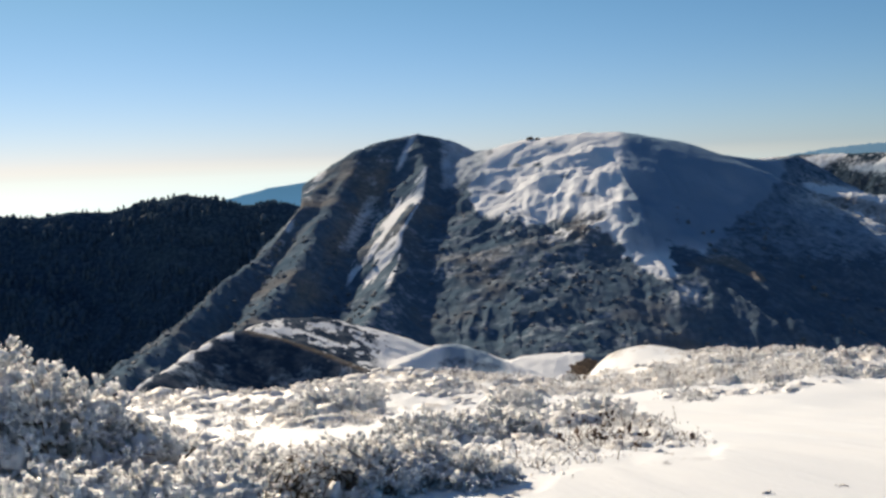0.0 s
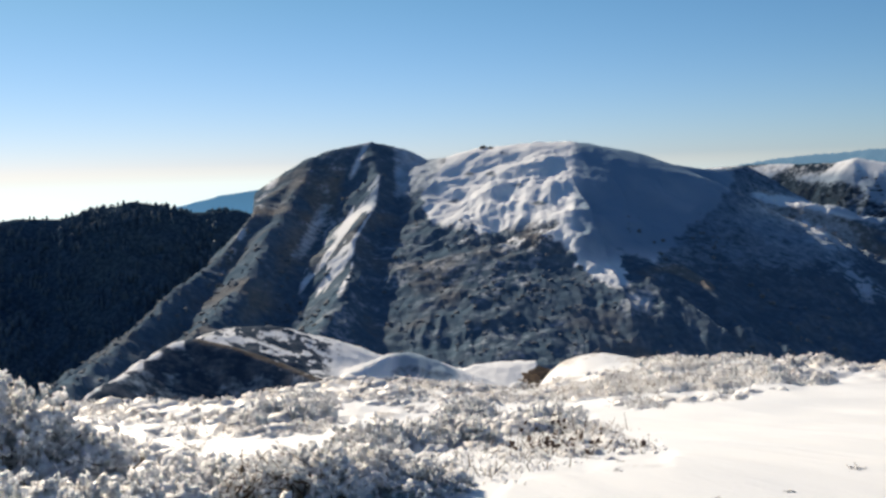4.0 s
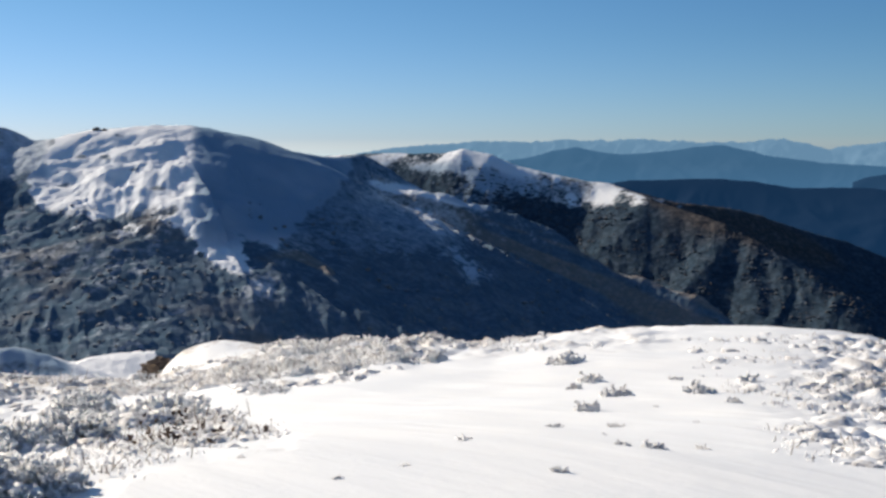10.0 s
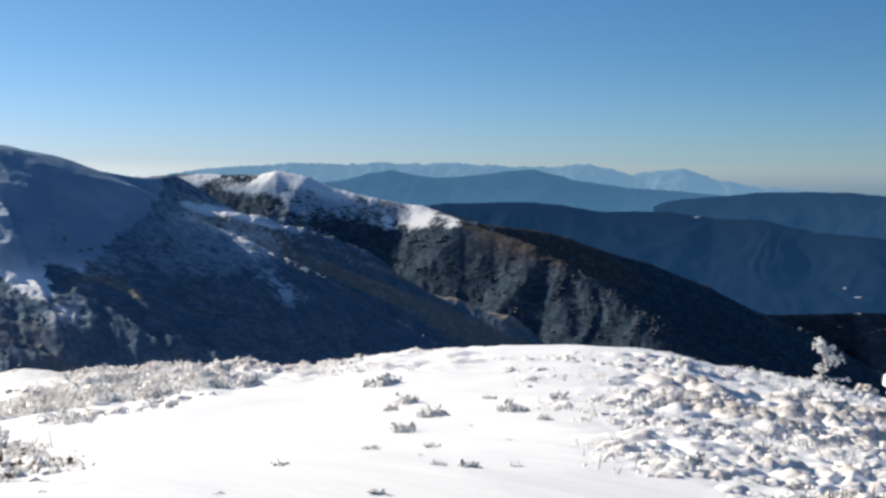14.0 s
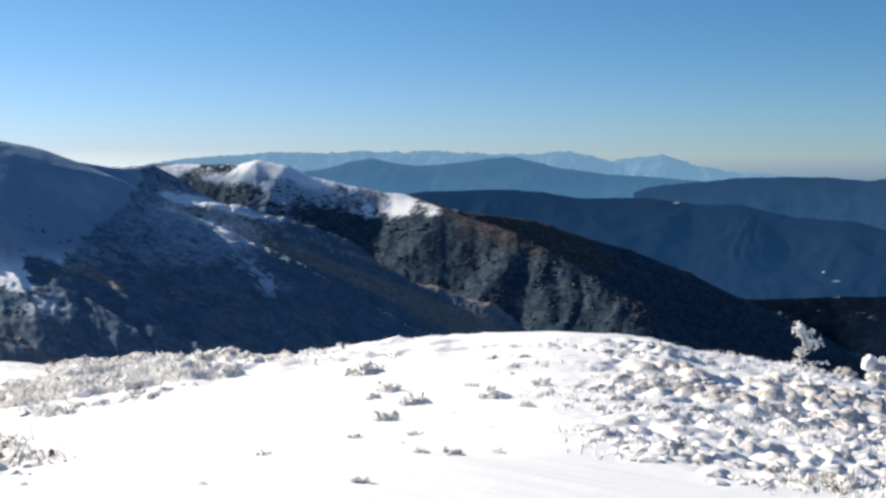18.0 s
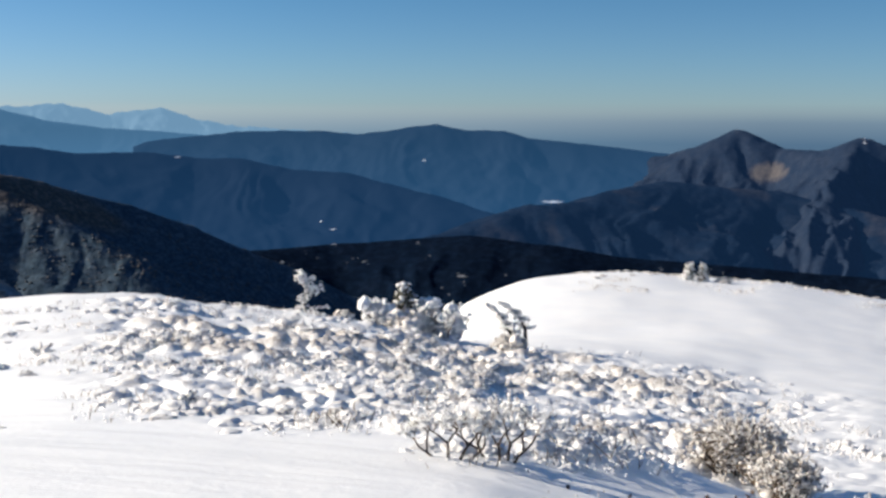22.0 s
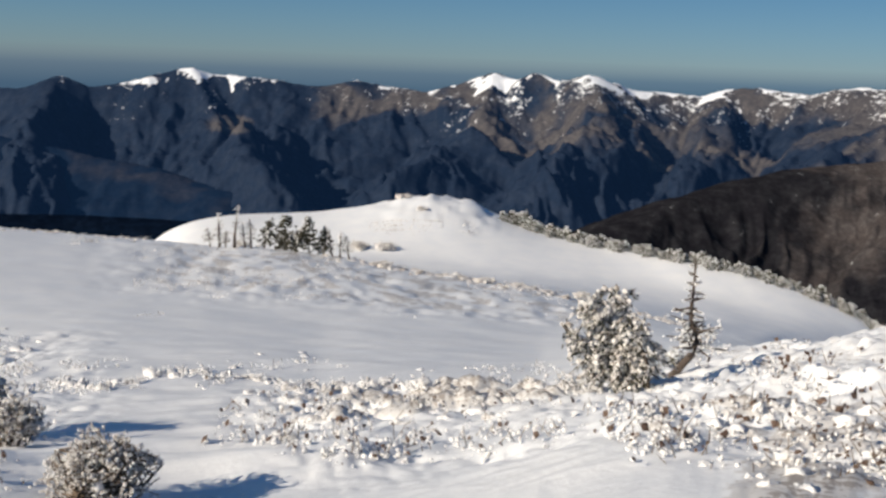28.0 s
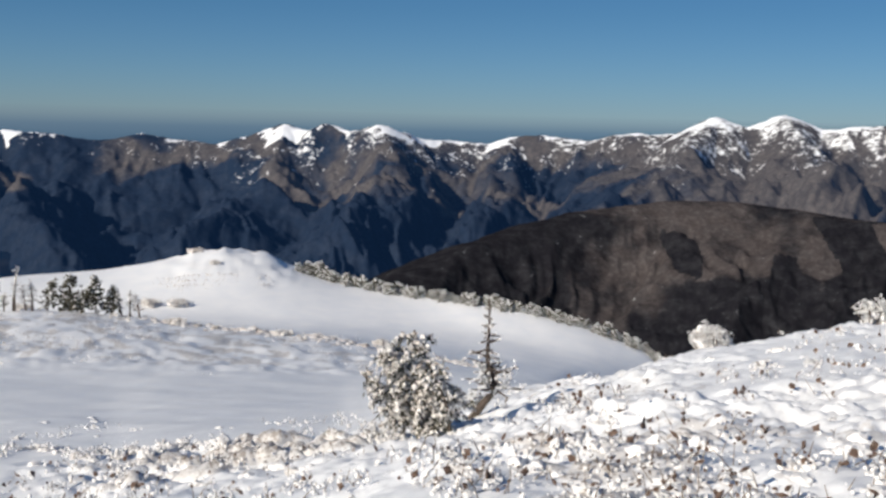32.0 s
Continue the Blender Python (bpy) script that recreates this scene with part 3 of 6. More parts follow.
for az, d, wide, deep, high in ((62.5, 9.3, 1.2, 0.8, 0.16), (64.5, 11.3, 1.3, 0.8, 0.22), (66.8, 13.4, 1.4, 0.8, 0.26), (69.2, 15.6, 1.4, 0.8, 0.30), (72.0, 17.6, 1.5, 0.8, 0.30), (68.0, 11.0, 2.0, 1.2, -0.16), (72.0, 14.6, 1.8, 1.0, -0.16), (70, 9.0, 1.6, 0.35, 0.12), (86, 12.5, 1.6, 0.5, 0.2), (90, 9.2, 1.5, 0.5, 0.2), (112, 9, 1.2, 0.5, 0.16), (122, 12, 1.5, 0.6, 0.2), (129, 15, 1.6, 0.6, 0.2)):
    GROUND_Z = GROUND_Z + bump_at(az, d, wide, deep, high)
wind = ridged((gX * 0.34 - gY * 0.94) * 0.14, (gX * 0.94 + gY * 0.34) * 0.55, 3)
GROUND_Z = GROUND_Z + (wind - 0.5) * (0.13 + 0.16 * step(56, 64, gAz) * step(28, 20, gD)) * step(5, 10, gD) * step(80, 30, gD) * (1 - SCRUB)
GROUND_Z = GROUND_Z + (fbm(gX * 0.5 + gY * 0.1, gY * 0.5, 4, 0.65) - 0.5) * 0.75 * step(78, 88, gAz) * step(114, 106, gAz) * step(58, 75, gD) * step(118, 110, gD)
GROUND_Z = GROUND_Z + (fbm(gX * 0.3, gY * 0.3, 4, 0.65) - 0.5) * 2.4 * step(95, 98, gAz) * step(104, 101, gAz) * step(158, 170, gD) * step(190, 180, gD)
GROUND_Z = GROUND_Z + (small - 0.4) * 0.23 * step(106, 114, gAz) * step(9, 13, gD) * step(40, 32, gD) * step(0.35, 0.6, fbm(gX * 0.3, gY * 0.3, 2))
SCRUB_TIPS = np.maximum(SCRUB_TIPS, 0.05 * step(60, 50, gD))
ground_mesh = grid_mesh("ground", gX, gY, GROUND_Z, closed=True)
ground_mesh.materials.append(SNOW)
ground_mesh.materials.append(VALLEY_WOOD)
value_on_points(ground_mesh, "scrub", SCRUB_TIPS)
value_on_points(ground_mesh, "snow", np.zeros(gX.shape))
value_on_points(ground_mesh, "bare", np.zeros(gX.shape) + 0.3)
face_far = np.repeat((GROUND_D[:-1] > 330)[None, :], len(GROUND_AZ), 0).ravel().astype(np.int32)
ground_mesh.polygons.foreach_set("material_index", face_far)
ground = tagged(new("ground", ground_mesh), "snow-covered rounded summit ground falling away to wooded valleys", "ground", kind="structure")


def ground_at(az, d):
    """The ground's height at a bearing and distance."""
    i = int(np.clip(round((az + 34) / FINE), 0, int(173.7 / FINE)))
    j = int(np.clip(np.searchsorted(GROUND_D, d), 1, len(GROUND_D) - 1))
    t = (d - GROUND_D[j - 1]) / (GROUND_D[j] - GROUND_D[j - 1])
    return float(GROUND_Z[i, j - 1] * (1 - t) + GROUND_Z[i, j] * t)


# ---- mountains ----
CLEARINGS = ((42.1, -3.2, .14, .07), (45.2, -2.3, .3, .05), (55.7, -2.3, .14, .07), (57.3, -2.0, .1, .05), (57.9, -2.5, .16, .07), (70.7, -2.1, .16, .07), (52.5, -5.7, .28, .05), (53.1, -6.1, .35, .05), (53.1, -8.2, .12, .14), (64.7, -4.6, .9, .14), (71.7, -3.0, .3, .06), (44.1, .2, .3, .09), (39.9, .35, .25, .06), (32.5, .45, .3, .06))


def clearings(az, d, x, y, z, fall, slope):
    """Small snowed-in clearings and settlements on the far slopes."""
    el = angle_of(z, d)
    out = np.zeros(x.shape)
    for a, e, w, h in CLEARINGS:
        out = np.maximum(out, np.exp(-((az - a) / w) ** 2 - ((el - e) / h) ** 2))
    return out


def relief(name, az, d, ridges, mat, label, category, snow, rough=(0.02, 8.0), floor=-400.0, spurs=None, blend=8.0, kind="structure", bare=None, limit=None, swell=None, shear=None, form=None):
    """A mountain as a sheet over a stretch of bearings and distances. ridges: (crest line, slope, rounding, curve)."""
    A, D, X, Y = polar(az, d)
    Z = np.full(X.shape, floor)
    for line, slope, r, c in ridges:
        Z = smooth_max(Z, ridge_height(X, Y, line, slope, r, c), blend)
    top = Z.copy()
    crest = ridges[0][0]
    fall = np.maximum(0, np.interp(np.degrees(A), np.degrees(np.arctan2(crest[:, 0], crest[:, 1])), crest[:, 2]) - top)
    if spurs:
        for freq, amp, reach in zip(*[iter(spurs)] * 3):
            warp = (fbm(X * freq * 0.7, Y * freq * 0.7, 3) - 0.5) * 1.6
            u = np.degrees(A) * radians(1) * D.mean() * freq + warp
            if shear:
                u = u + np.interp(np.degrees(A), [q[0] for q in shear], [q[1] for q in shear]) * fall * freq
            Z = Z + (ridged(u, D * freq * 0.25 + warp, 4) - 0.80) * amp * step(0, reach, fall)
    Z = Z + (ridged(X * rough[0], Y * rough[0], 6, 0.6) - 0.62) * rough[1] * (0.4 + 0.6 * step(0, 4 * rough[1] + 1, fall))
    if swell:
        Z = Z + (fbm(X * swell[0] + 3, Y * swell[0], 3) - 0.5) * swell[1] * (swell[2] + (1 - swell[2]) * step(0, swell[1], fall))
    height = np.degrees(np.arctan2(top - EYE, D))
    if form:
        Z = Z + form(np.degrees(A), height, X, Y)
    if limit:
        cap = np.interp(np.degrees(A), [q[0] for q in limit], [q[1] for q in limit]) + (fbm(np.degrees(A) * 1.3, D * 0.01, 4, 0.6) - 0.5) * 0.9
        Z = np.minimum(Z, EYE + D * np.tan(np.radians(cap)))
    me = grid_mesh(name, X, Y, Z)
    me.materials.append(mat)
    slope_z = np.gradient(Z, axis=1) / np.gradient(D, axis=1)
    value_on_points(me, "snow", snow(np.degrees(A), D, X, Y, Z, fall, slope_z))
    value_on_points(me, "bare", bare(np.degrees(A), D, X, Y, Z, fall) if bare else np.full(X.shape, 0.5))
    return tagged(new(name, me), label, category, kind=kind), (az, d, Z, fall)


def angle_of(z, d):
    return np.degrees(np.arctan2(z - EYE, d))


# the main mountain: a dark rocky peak, a saddle and a broad snow dome
MAIN = crest_line("-7.4,-2.1,620 -6.5,-1.3,650 -5.3,-.45,680 -4.1,.72,700 -3.3,1.05,706 -2.6,1.2,710 -1.2,1.32,715 -.2,1.2,720 .7,.97,725 1.4,.43,735 2.7,.38,735 3.6,.62,715 4.9,1.0,700 7.7,1.15,690 9.2,1.15,690 10.9,.82,700 12.9,.22,720 15.2,-.3,760 16.3,-.5,790 18,-.3,860")
FLANK = crest_line("-7.4,-2.2,640 -9,-3.95,580 -11.4,-5.9,520 -14.4,-8.3,440 -17.3,-10.1,380 -20,-12,330")
RIB = crest_line("-1.2,1.3,715 -.72,-.31,655 -1.08,-1.88,612 -2.1,-3.63,562 -2.35,-5.1,520 -2.72,-6,495 -3.2,-7.2,465 -4.4,-8.3,430 -6,-10,390")
DOME_RIB = crest_line("8.6,1.1,690 9.2,-.4,640 8.9,-2.3,590 9.6,-3.7,560 11.2,-4.6,535 13.5,-7.2,495 14.5,-13,440")
BROWN_RIB = crest_line("10.7,-3.3,575 13.6,-4.9,545 16.2,-6.4,520 17.6,-8.2,480 18.5,-12,430")
STRIP = crest_line("16.3,-.5,790 18.9,-1.7,790 22,-2.3,785 24.6,-3,780 27.8,-4.3,770 31.5,-6.3,760 35.3,-7.6,740 38,-9.5,720")
LEFT_RIB = crest_line("-4.1,.65,700 -5.6,-2,620 -7,-4.3,550 -9,-6.8,475 -11,-9,410")
MID_RIB = crest_line("3.0,-3.4,640 5,-5.5,585 7.5,-8,530 10,-10.5,460")
FROST_RIB = crest_line("20.6,-2.9,760 21.6,-4.1,700 23.2,-5.6,640 24.2,-7.4,580 25,-10,520")


def main_snow(az, d, x, y, z, fall, slope):
    el = angle_of(z, d)
    wobble = (fbm(x * 0.024, y * 0.024, 5, 0.6) - 0.5) * 3.0
    fleck = (fbm(x * 0.11, y * 0.11, 4, 0.6) - 0.5) * 2.6
    edge = np.interp(az, [1.6, 3.4, 6.4, 8.2, 9, 12, 14, 16, 18.5], [-3.1, -3.8, -4.0, -3.6, -4.3, -4.5, -4.6, -2.9, -0.5])
    side = np.interp(el, [-3.8, -2.9, -2.1, -1.4, -0.5, 0.4], [3.0, 1.9, 1.5, 1.45, 2.0, 2.7])
    dome = step(-0.55, 0.35, el - edge + 0.35 * wobble + 0.5 * fleck) * step(-0.15, 0.2, az - side + 0.2 * fleck) * step(18.6, 17, az + 0.6 * wobble)
    rock = np.zeros(x.shape)
    for a, e, w, h in ((3.95, -0.35, 0.5, 0.16), (5.1, -0.4, 0.35, 0.14), (3.1, -1.7, 0.35, 0.22), (4.0, -2.2, 0.3, 0.2), (6.6, -1.0, 0.6, 0.1), (7.6, -2.0, 0.5, 0.1), (5.8, 0.75, 0.5, 0.1)):
        rock = np.maximum(rock, np.exp(-((az - a) / w) ** 2 - ((el - e + 0.1 * fleck) / h) ** 2))
    rock = rock * 0.8 * step(0.35, 0.6, fbm(x * 0.16, y * 0.16, 3)) + 0.75 * step(-2.2, -3.6, el) * step(0.47, 0.56, fbm(x * 0.09 + 9, y * 0.09, 4)) * step(9.0, 8.4, az)
    tongue = step(-0.2, 0.15, 1 - np.abs((az - 10.5 - 0.55 * (-4.6 - el)) / 1.35) - 0.35 * np.abs(el + 4.6) + 0.5 * fleck) * step(-6.9, -6.0, el) * step(-3.0, -3.5, el)
    # the sunlit face of the rib, streaked along its fall
    lo = np.interp(el, [-7.2, -6.77, -4.44, -2.13, -0.26], [-4.6, -4.75, -3.85, -2.35, -0.85])
    hi = np.interp(el, [-7.2, -6, -5.11, -3.63, -1.88, -0.31], [-3.1, -2.72, -2.35, -2.1, -1.0, -0.68])
    across = (az - lo) / np.maximum(hi - lo, 0.05)
    streak = vnoise((az - 0.75 * el) * 3.4, el * 0.7) + 0.5 * vnoise((az - 0.75 * el) * 8.0, el * 1.9) - 0.75
    fleck_low = 0.8 * step(0.15, 0.4, streak) * step(-0.9, -0.2, across) * step(0.1, -0.1, across) * step(-6.9, -5.8, el) * step(-2.0, -3.2, el)
    rib = step(-0.25, 0.2, 2.5 * streak + 1.0 * across - 0.30 - 0.35 * step(-4.8, -6.5, el) + 0.12 * fleck) * step(-0.06, 0.06, across) * step(1.08, 0.96, across) * step(-0.1, -0.45, el) * step(-7.0, -6.0, el)
    high = np.exp(-((az + 1.85 - 0.5 * (el - 0.4)) / 0.22) ** 2) * step(-0.7, -0.2, el)
    notch = step(-0.3, 0.3, az) * step(3.2, 2.4, az) * step(-1.9, -0.9, el + 0.25 * wobble) * 0.62
    gully = 0.55 * np.exp(-((az + 4.6 - 0.62 * (el + 3.6)) / 0.6) ** 2) * step(-5.2, -4, el) * step(-1.2, -2.2, el)
    strip = np.exp(-((el + 2.2 + 0.20 * (az - 20.5) + 0.10 * wobble + 0.08 * fleck) / 0.30) ** 2) * 1.2 * step(18, 18.8, az) * step(25.5, 24, az)
    frost = 0.80 * np.exp(-((az - np.interp(el, [-8, -6.6, -4, -3], [24.6, 23.7, 21.7, 20.8]) + 0.5 * wobble + 0.4 * fleck) / 0.9) ** 2) * step(-8, -6.5, el) * step(-2.7, -3.3, el) * step(0.44, 0.56, fbm(x * 0.21, y * 0.21, 4))
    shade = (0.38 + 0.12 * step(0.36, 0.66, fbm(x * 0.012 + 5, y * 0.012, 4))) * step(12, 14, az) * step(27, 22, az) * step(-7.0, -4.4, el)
    low = 0.55 * np.exp(-((az - 12.8) / 1.2) ** 2 - ((el + 7.2) / 0.8) ** 2)
    woods = 0.12 + 0.16 * step(0.45, 0.62, fbm(x * 0.02, y * 0.02, 4)) * step(-5.5, -3, az)
    woods = woods * (1 - step(12, 15, az) * step(-4.6, -6.4, el))
    flank = 0.62 * np.exp(-((az + 7.4 - 0.62 * (el + 2.2)) / 0.35) ** 2) * step(0.42, 0.55, fbm(x * 0.12, y * 0.12, 3)) * step(-6, -4.5, el)
    return np.clip(np.maximum.reduce([dome - rock, tongue, rib, fleck_low, high * 0.8, notch, gully, strip, frost, shade, low, woods, flank]), 0, 1) * 0.9 + 0.05


def main_bare(az, d, x, y, z, fall):
    el = angle_of(z, d)
    left = 0.25 * np.exp(-((az + 5.4 - 0.7 * (el + 4)) / 0.8) ** 2) + 0.3 * np.exp(-((az + 1.3) / 1.4) ** 2 - ((el + 2.6) / 0.8) ** 2)
    strip = 0.9 * np.exp(-((el + 2.9 + 0.42 * (az - 20.5)) / 0.6) ** 2) * step(16, 18, az) + 0.6 * np.exp(-((el + 1.4 + 0.35 * (az - 18)) / 0.4) ** 2) * step(15.5, 16.5, az)
    rib = 0.9 * np.exp(-((el + 4.9 + 0.55 * (az - 13.6)) / 0.45) ** 2) * step(10.8, 11.8, az) * step(17.6, 16, az)
    # slopes turned from the sun: negative values paint their snow in shade colour
    shade_veil = np.maximum(0.9 * step(8.8, 10.2, az) * step(20, 17, az) * step(-6, -4, el), 0.75 * step(13, 16, az) * step(33, 27, az) * (1 - np.clip(strip + rib, 0, 1)))
    shade_veil = np.maximum(shade_veil, 0.5 * step(-4, -1, az) * step(3, 2, az) * step(-2.5, -1.5, el))
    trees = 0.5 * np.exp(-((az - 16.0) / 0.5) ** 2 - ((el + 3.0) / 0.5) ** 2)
    return np.clip(0.30 + left + strip + rib, 0, 1) * (1 - step(0.2, 0.5, shade_veil)) - shade_veil * (0.55 + 0.9 * fbm(x * 0.018, y * 0.018 + 4, 4)) - trees


def dome_form(az, el, x, y):
    """Wind-packed ledges, hollows and crusts on the open side of the snow dome."""
    on = step(0.8, 2.2, az) * step(9.6, 8.6, az) * step(-4.8, -3.8, el)
    wx = x + 26 * (fbm(x * 0.02 + 7, y * 0.02, 3) - 0.5)
    wy = y + 34 * (fbm(x * 0.017, y * 0.017 + 5, 3) - 0.5)
    u, v = 0.83 * wx + 0.56 * wy, 0.83 * wy - 0.56 * wx
    ledges = (fbm(u * 0.022, v * 0.05, 3, 0.5) - 0.5) * 4.5 + (fbm(u * 0.10, v * 0.17, 4, 0.6) - 0.5) * 1.7
    rim = on * step(-2.4, -3.3, el) * (fbm(x * 0.22, y * 0.22, 3) - 0.5) * 3.0
    out = on * ledges * step(1.2, 0.4, el) + rim
    for a, e, w, h, deep in ((6.1, -1.5, 0.9, 0.35, -3.2), (4.85, -2.7, 0.8, 0.4, -3.2), (6.8, 0.5, 0.6, 0.25, -1.5), (6.9, -2.3, 0.8, 0.25, -1.8), (5.2, -0.6, 1.1, 0.16, -1.6), (3.2, -0.9, 0.8, 0.4, 2.0), (10.0, -3.9, 1.0, 0.4, 2.2)):
        out = out + deep * np.exp(-((az - a) / w) ** 2 - ((el - e) / h) ** 2)
    # the wind-cut edge where the dome turns into shade
    brink = np.interp(el, [-6, -4, -2, 0.5], [10.9, 9.8, 8.8, 7.6])
    out = out + (fbm(x * 0.045 + 3, y * 0.045, 4, 0.6) - 0.5) * 9.0 * np.exp(-((az - brink) / 0.9) ** 2) * step(0.9, 0.2, el) * step(-6.5, -5.5, el)
    # the crowns of the woods as a rough pelt
    lo = np.interp(el, [-6.77, -4.44, -2.13, -0.26], [-5.6, -4.3, -2.43, -0.85])
    hi = np.interp(el, [-7.2, -6, -5.11, -3.63, -1.88, -0.31], [-3.1, -2.72, -2.35, -2.1, -1.0, -0.68])
    edge = np.interp(az, [1.6, 3.4, 6.4, 8.2, 9, 12, 14, 16, 18.5], [-3.1, -3.8, -4.0, -3.6, -4.3, -4.5, -4.6, -2.9, -0.5])
    open_snow = np.maximum(step(-0.3, 0.3, el - edge) * step(1.2, 2.0, az) * step(18.5, 17, az), step(-0.2, 0.1, az - lo) * step(0.1, -0.1, az - hi))
    pelt = fbm(x * 0.13 + 0.05 * y, y * 0.13, 4, 0.62) * 2.2
    out = out + (pelt - 1.1) * (1 - open_snow) * (0.5 + 0.8 * vnoise(x * 0.03, y * 0.03)) * step(1.0, 0.3, el)
    # low crusted snow along the crest
    return out + (fbm(x * 0.12, y * 0.12, 3) - 0.5) * 1.6 * step(12, 9, az) * step(0.2, 0.8, el)


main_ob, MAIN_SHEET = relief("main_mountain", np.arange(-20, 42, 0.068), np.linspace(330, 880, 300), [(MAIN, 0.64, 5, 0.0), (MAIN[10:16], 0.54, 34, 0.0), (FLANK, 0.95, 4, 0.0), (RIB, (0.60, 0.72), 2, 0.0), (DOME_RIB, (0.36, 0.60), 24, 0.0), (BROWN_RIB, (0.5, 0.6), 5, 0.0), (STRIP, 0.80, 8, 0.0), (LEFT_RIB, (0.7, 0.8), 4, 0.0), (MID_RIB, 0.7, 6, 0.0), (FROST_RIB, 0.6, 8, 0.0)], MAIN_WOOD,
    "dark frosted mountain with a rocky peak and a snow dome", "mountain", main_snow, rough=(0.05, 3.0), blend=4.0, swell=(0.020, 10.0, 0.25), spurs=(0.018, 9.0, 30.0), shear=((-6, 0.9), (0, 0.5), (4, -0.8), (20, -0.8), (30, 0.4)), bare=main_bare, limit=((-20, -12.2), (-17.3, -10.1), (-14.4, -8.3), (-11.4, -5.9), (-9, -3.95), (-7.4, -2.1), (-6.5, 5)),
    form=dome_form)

# the long ridge behind it, white on top, running down to the valley
BACK = crest_line("12,-1,1150 16,-.42,1100 18.3,-.25,1080 20.6,-.27,1060 22.2,-.27,1040 23.4,-.05,1030 24.7,-.3,1020 26.3,-.95,1010 28.2,-1.4,1000 30.8,-1.9,990 32.7,-2.45,980 34.3,-2.8,980 36.7,-3.07,1000 38.5,-3.45,1020 39.6,-3.85,1030 42.6,-4.7,1060 45.5,-5.75,1090 48.3,-7.05,1110 51.2,-8.2,1130 54,-9.6,1150")
BROWN = crest_line("30.8,-1.9,990 33,-2.7,940 36.7,-3.9,900 39.6,-5.4,860 42.6,-7.2,820 45,-9.2,790 47,-11.5,760")


def back_snow(az, d, x, y, z, fall, slope):
    el = angle_of(z, d)
    top = np.interp(az, [14, 20, 22, 23.4, 25, 28, 31, 33, 36], [0.6, 0.68, 0.75, 1, 1, 0.95, 0.9, 0.55, 0.1])
    depth = np.interp(az, [14, 21, 23.4, 26, 29, 31, 33], [1.0, 1.4, 2.0, 2.2, 2.2, 1.7, 0.7])
    crest = np.interp(az, [12, 16, 23.4, 26.3, 30.8, 34.3, 38.5], [-1, -.42, -.05, -.95, -1.9, -2.8, -3.45])
    return np.clip(top * step(crest - depth, crest - 0.35 * depth, el + 1.3 * (fbm(x * 0.03, y * 0.03, 4) - 0.5)), 0, 1) * (0.5 + 0.5 * step(0.36, 0.5, fbm(x * 0.05, y * 0.05, 4))) * 0.88 + 0.04 + (0.16 + 0.24 * step(0.42, 0.6, fbm(x * 0.02 + 3, y * 0.02, 4))) * step(crest - 0.4, crest - 0.9, el) * step(29, 25, az)


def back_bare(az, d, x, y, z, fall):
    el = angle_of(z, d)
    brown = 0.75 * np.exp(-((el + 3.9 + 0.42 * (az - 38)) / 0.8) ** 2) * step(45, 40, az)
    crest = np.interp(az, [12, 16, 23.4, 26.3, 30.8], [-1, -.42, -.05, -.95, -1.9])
    # the ridge's shaded side, painted by the same negative values
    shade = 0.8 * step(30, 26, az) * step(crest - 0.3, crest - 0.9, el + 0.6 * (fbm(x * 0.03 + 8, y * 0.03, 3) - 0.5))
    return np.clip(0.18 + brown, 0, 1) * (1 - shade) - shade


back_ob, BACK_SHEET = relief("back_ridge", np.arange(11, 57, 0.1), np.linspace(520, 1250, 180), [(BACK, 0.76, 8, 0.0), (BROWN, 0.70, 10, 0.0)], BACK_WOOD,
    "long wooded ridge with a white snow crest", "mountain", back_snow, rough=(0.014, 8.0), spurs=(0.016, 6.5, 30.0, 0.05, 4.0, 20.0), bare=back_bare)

# the dark ridge on the other side of the peak
LEFTR = crest_line("-34,-1.6,1000 -26,-1.7,990 -22.4,-2.05,980 -20.3,-2.15,975 -18.9,-1.95,970 -16.9,-2.0,965 -15.5,-1.65,960 -14,-1.45,955 -13.4,-1.25,950 -12,-1.55,950 -10.6,-1.95,950 -8.3,-1.85,950 -7.4,-2.1,950 -3,-2.6,950")
left_ob, LEFT_SHEET = relief("left_ridge", np.arange(-34, -2, 0.1), np.linspace(560, 1050, 150), [(LEFTR, 0.62, 8, 0.0)], LEFT_WOOD, "dark evergreen ridge in shade", "mountain",
    lambda az, d, x, y, z, fall, slope: np.zeros(x.shape) + 0.06, rough=(0.012, 10.0), spurs=(0.011, 38.0, 40.0))

# the saddle between the summit and the mountain: a shaded spur and drifted snow
SPUR = crest_line("-20,-14,112 -17.5,-11.8,120 -16,-10.7,128 -13.6,-9.6,142 -11.5,-8.45,152 -10.6,-8.35,153 -8.6,-8.9,150 -6.6,-9.75,146 -4.5,-10.75,141 -2.5,-12,136")
SADDLE = crest_line("-11.5,-9.4,195 -10.3,-8.4,200 -8.6,-7.95,215 -6.8,-7.95,222 -5.1,-8.45,224 -4.2,-9.2,222 -3.2,-9.9,220")
FLOOR = crest_line("-3.4,-10.0,226 -1.8,-10.35,228 .5,-10.7,228 3.0,-11.1,226 4.4,-10.4,232 5.7,-10.3,236 7.2,-10.75,236 9,-11.2,236 13,-11.6,240")
HUMP = crest_line("-2.2,-10.6,200 -1.2,-10.0,204 -.4,-9.68,206 .4,-9.66,206 1.1,-9.95,204 1.9,-10.5,200 3.0,-11.2,195")
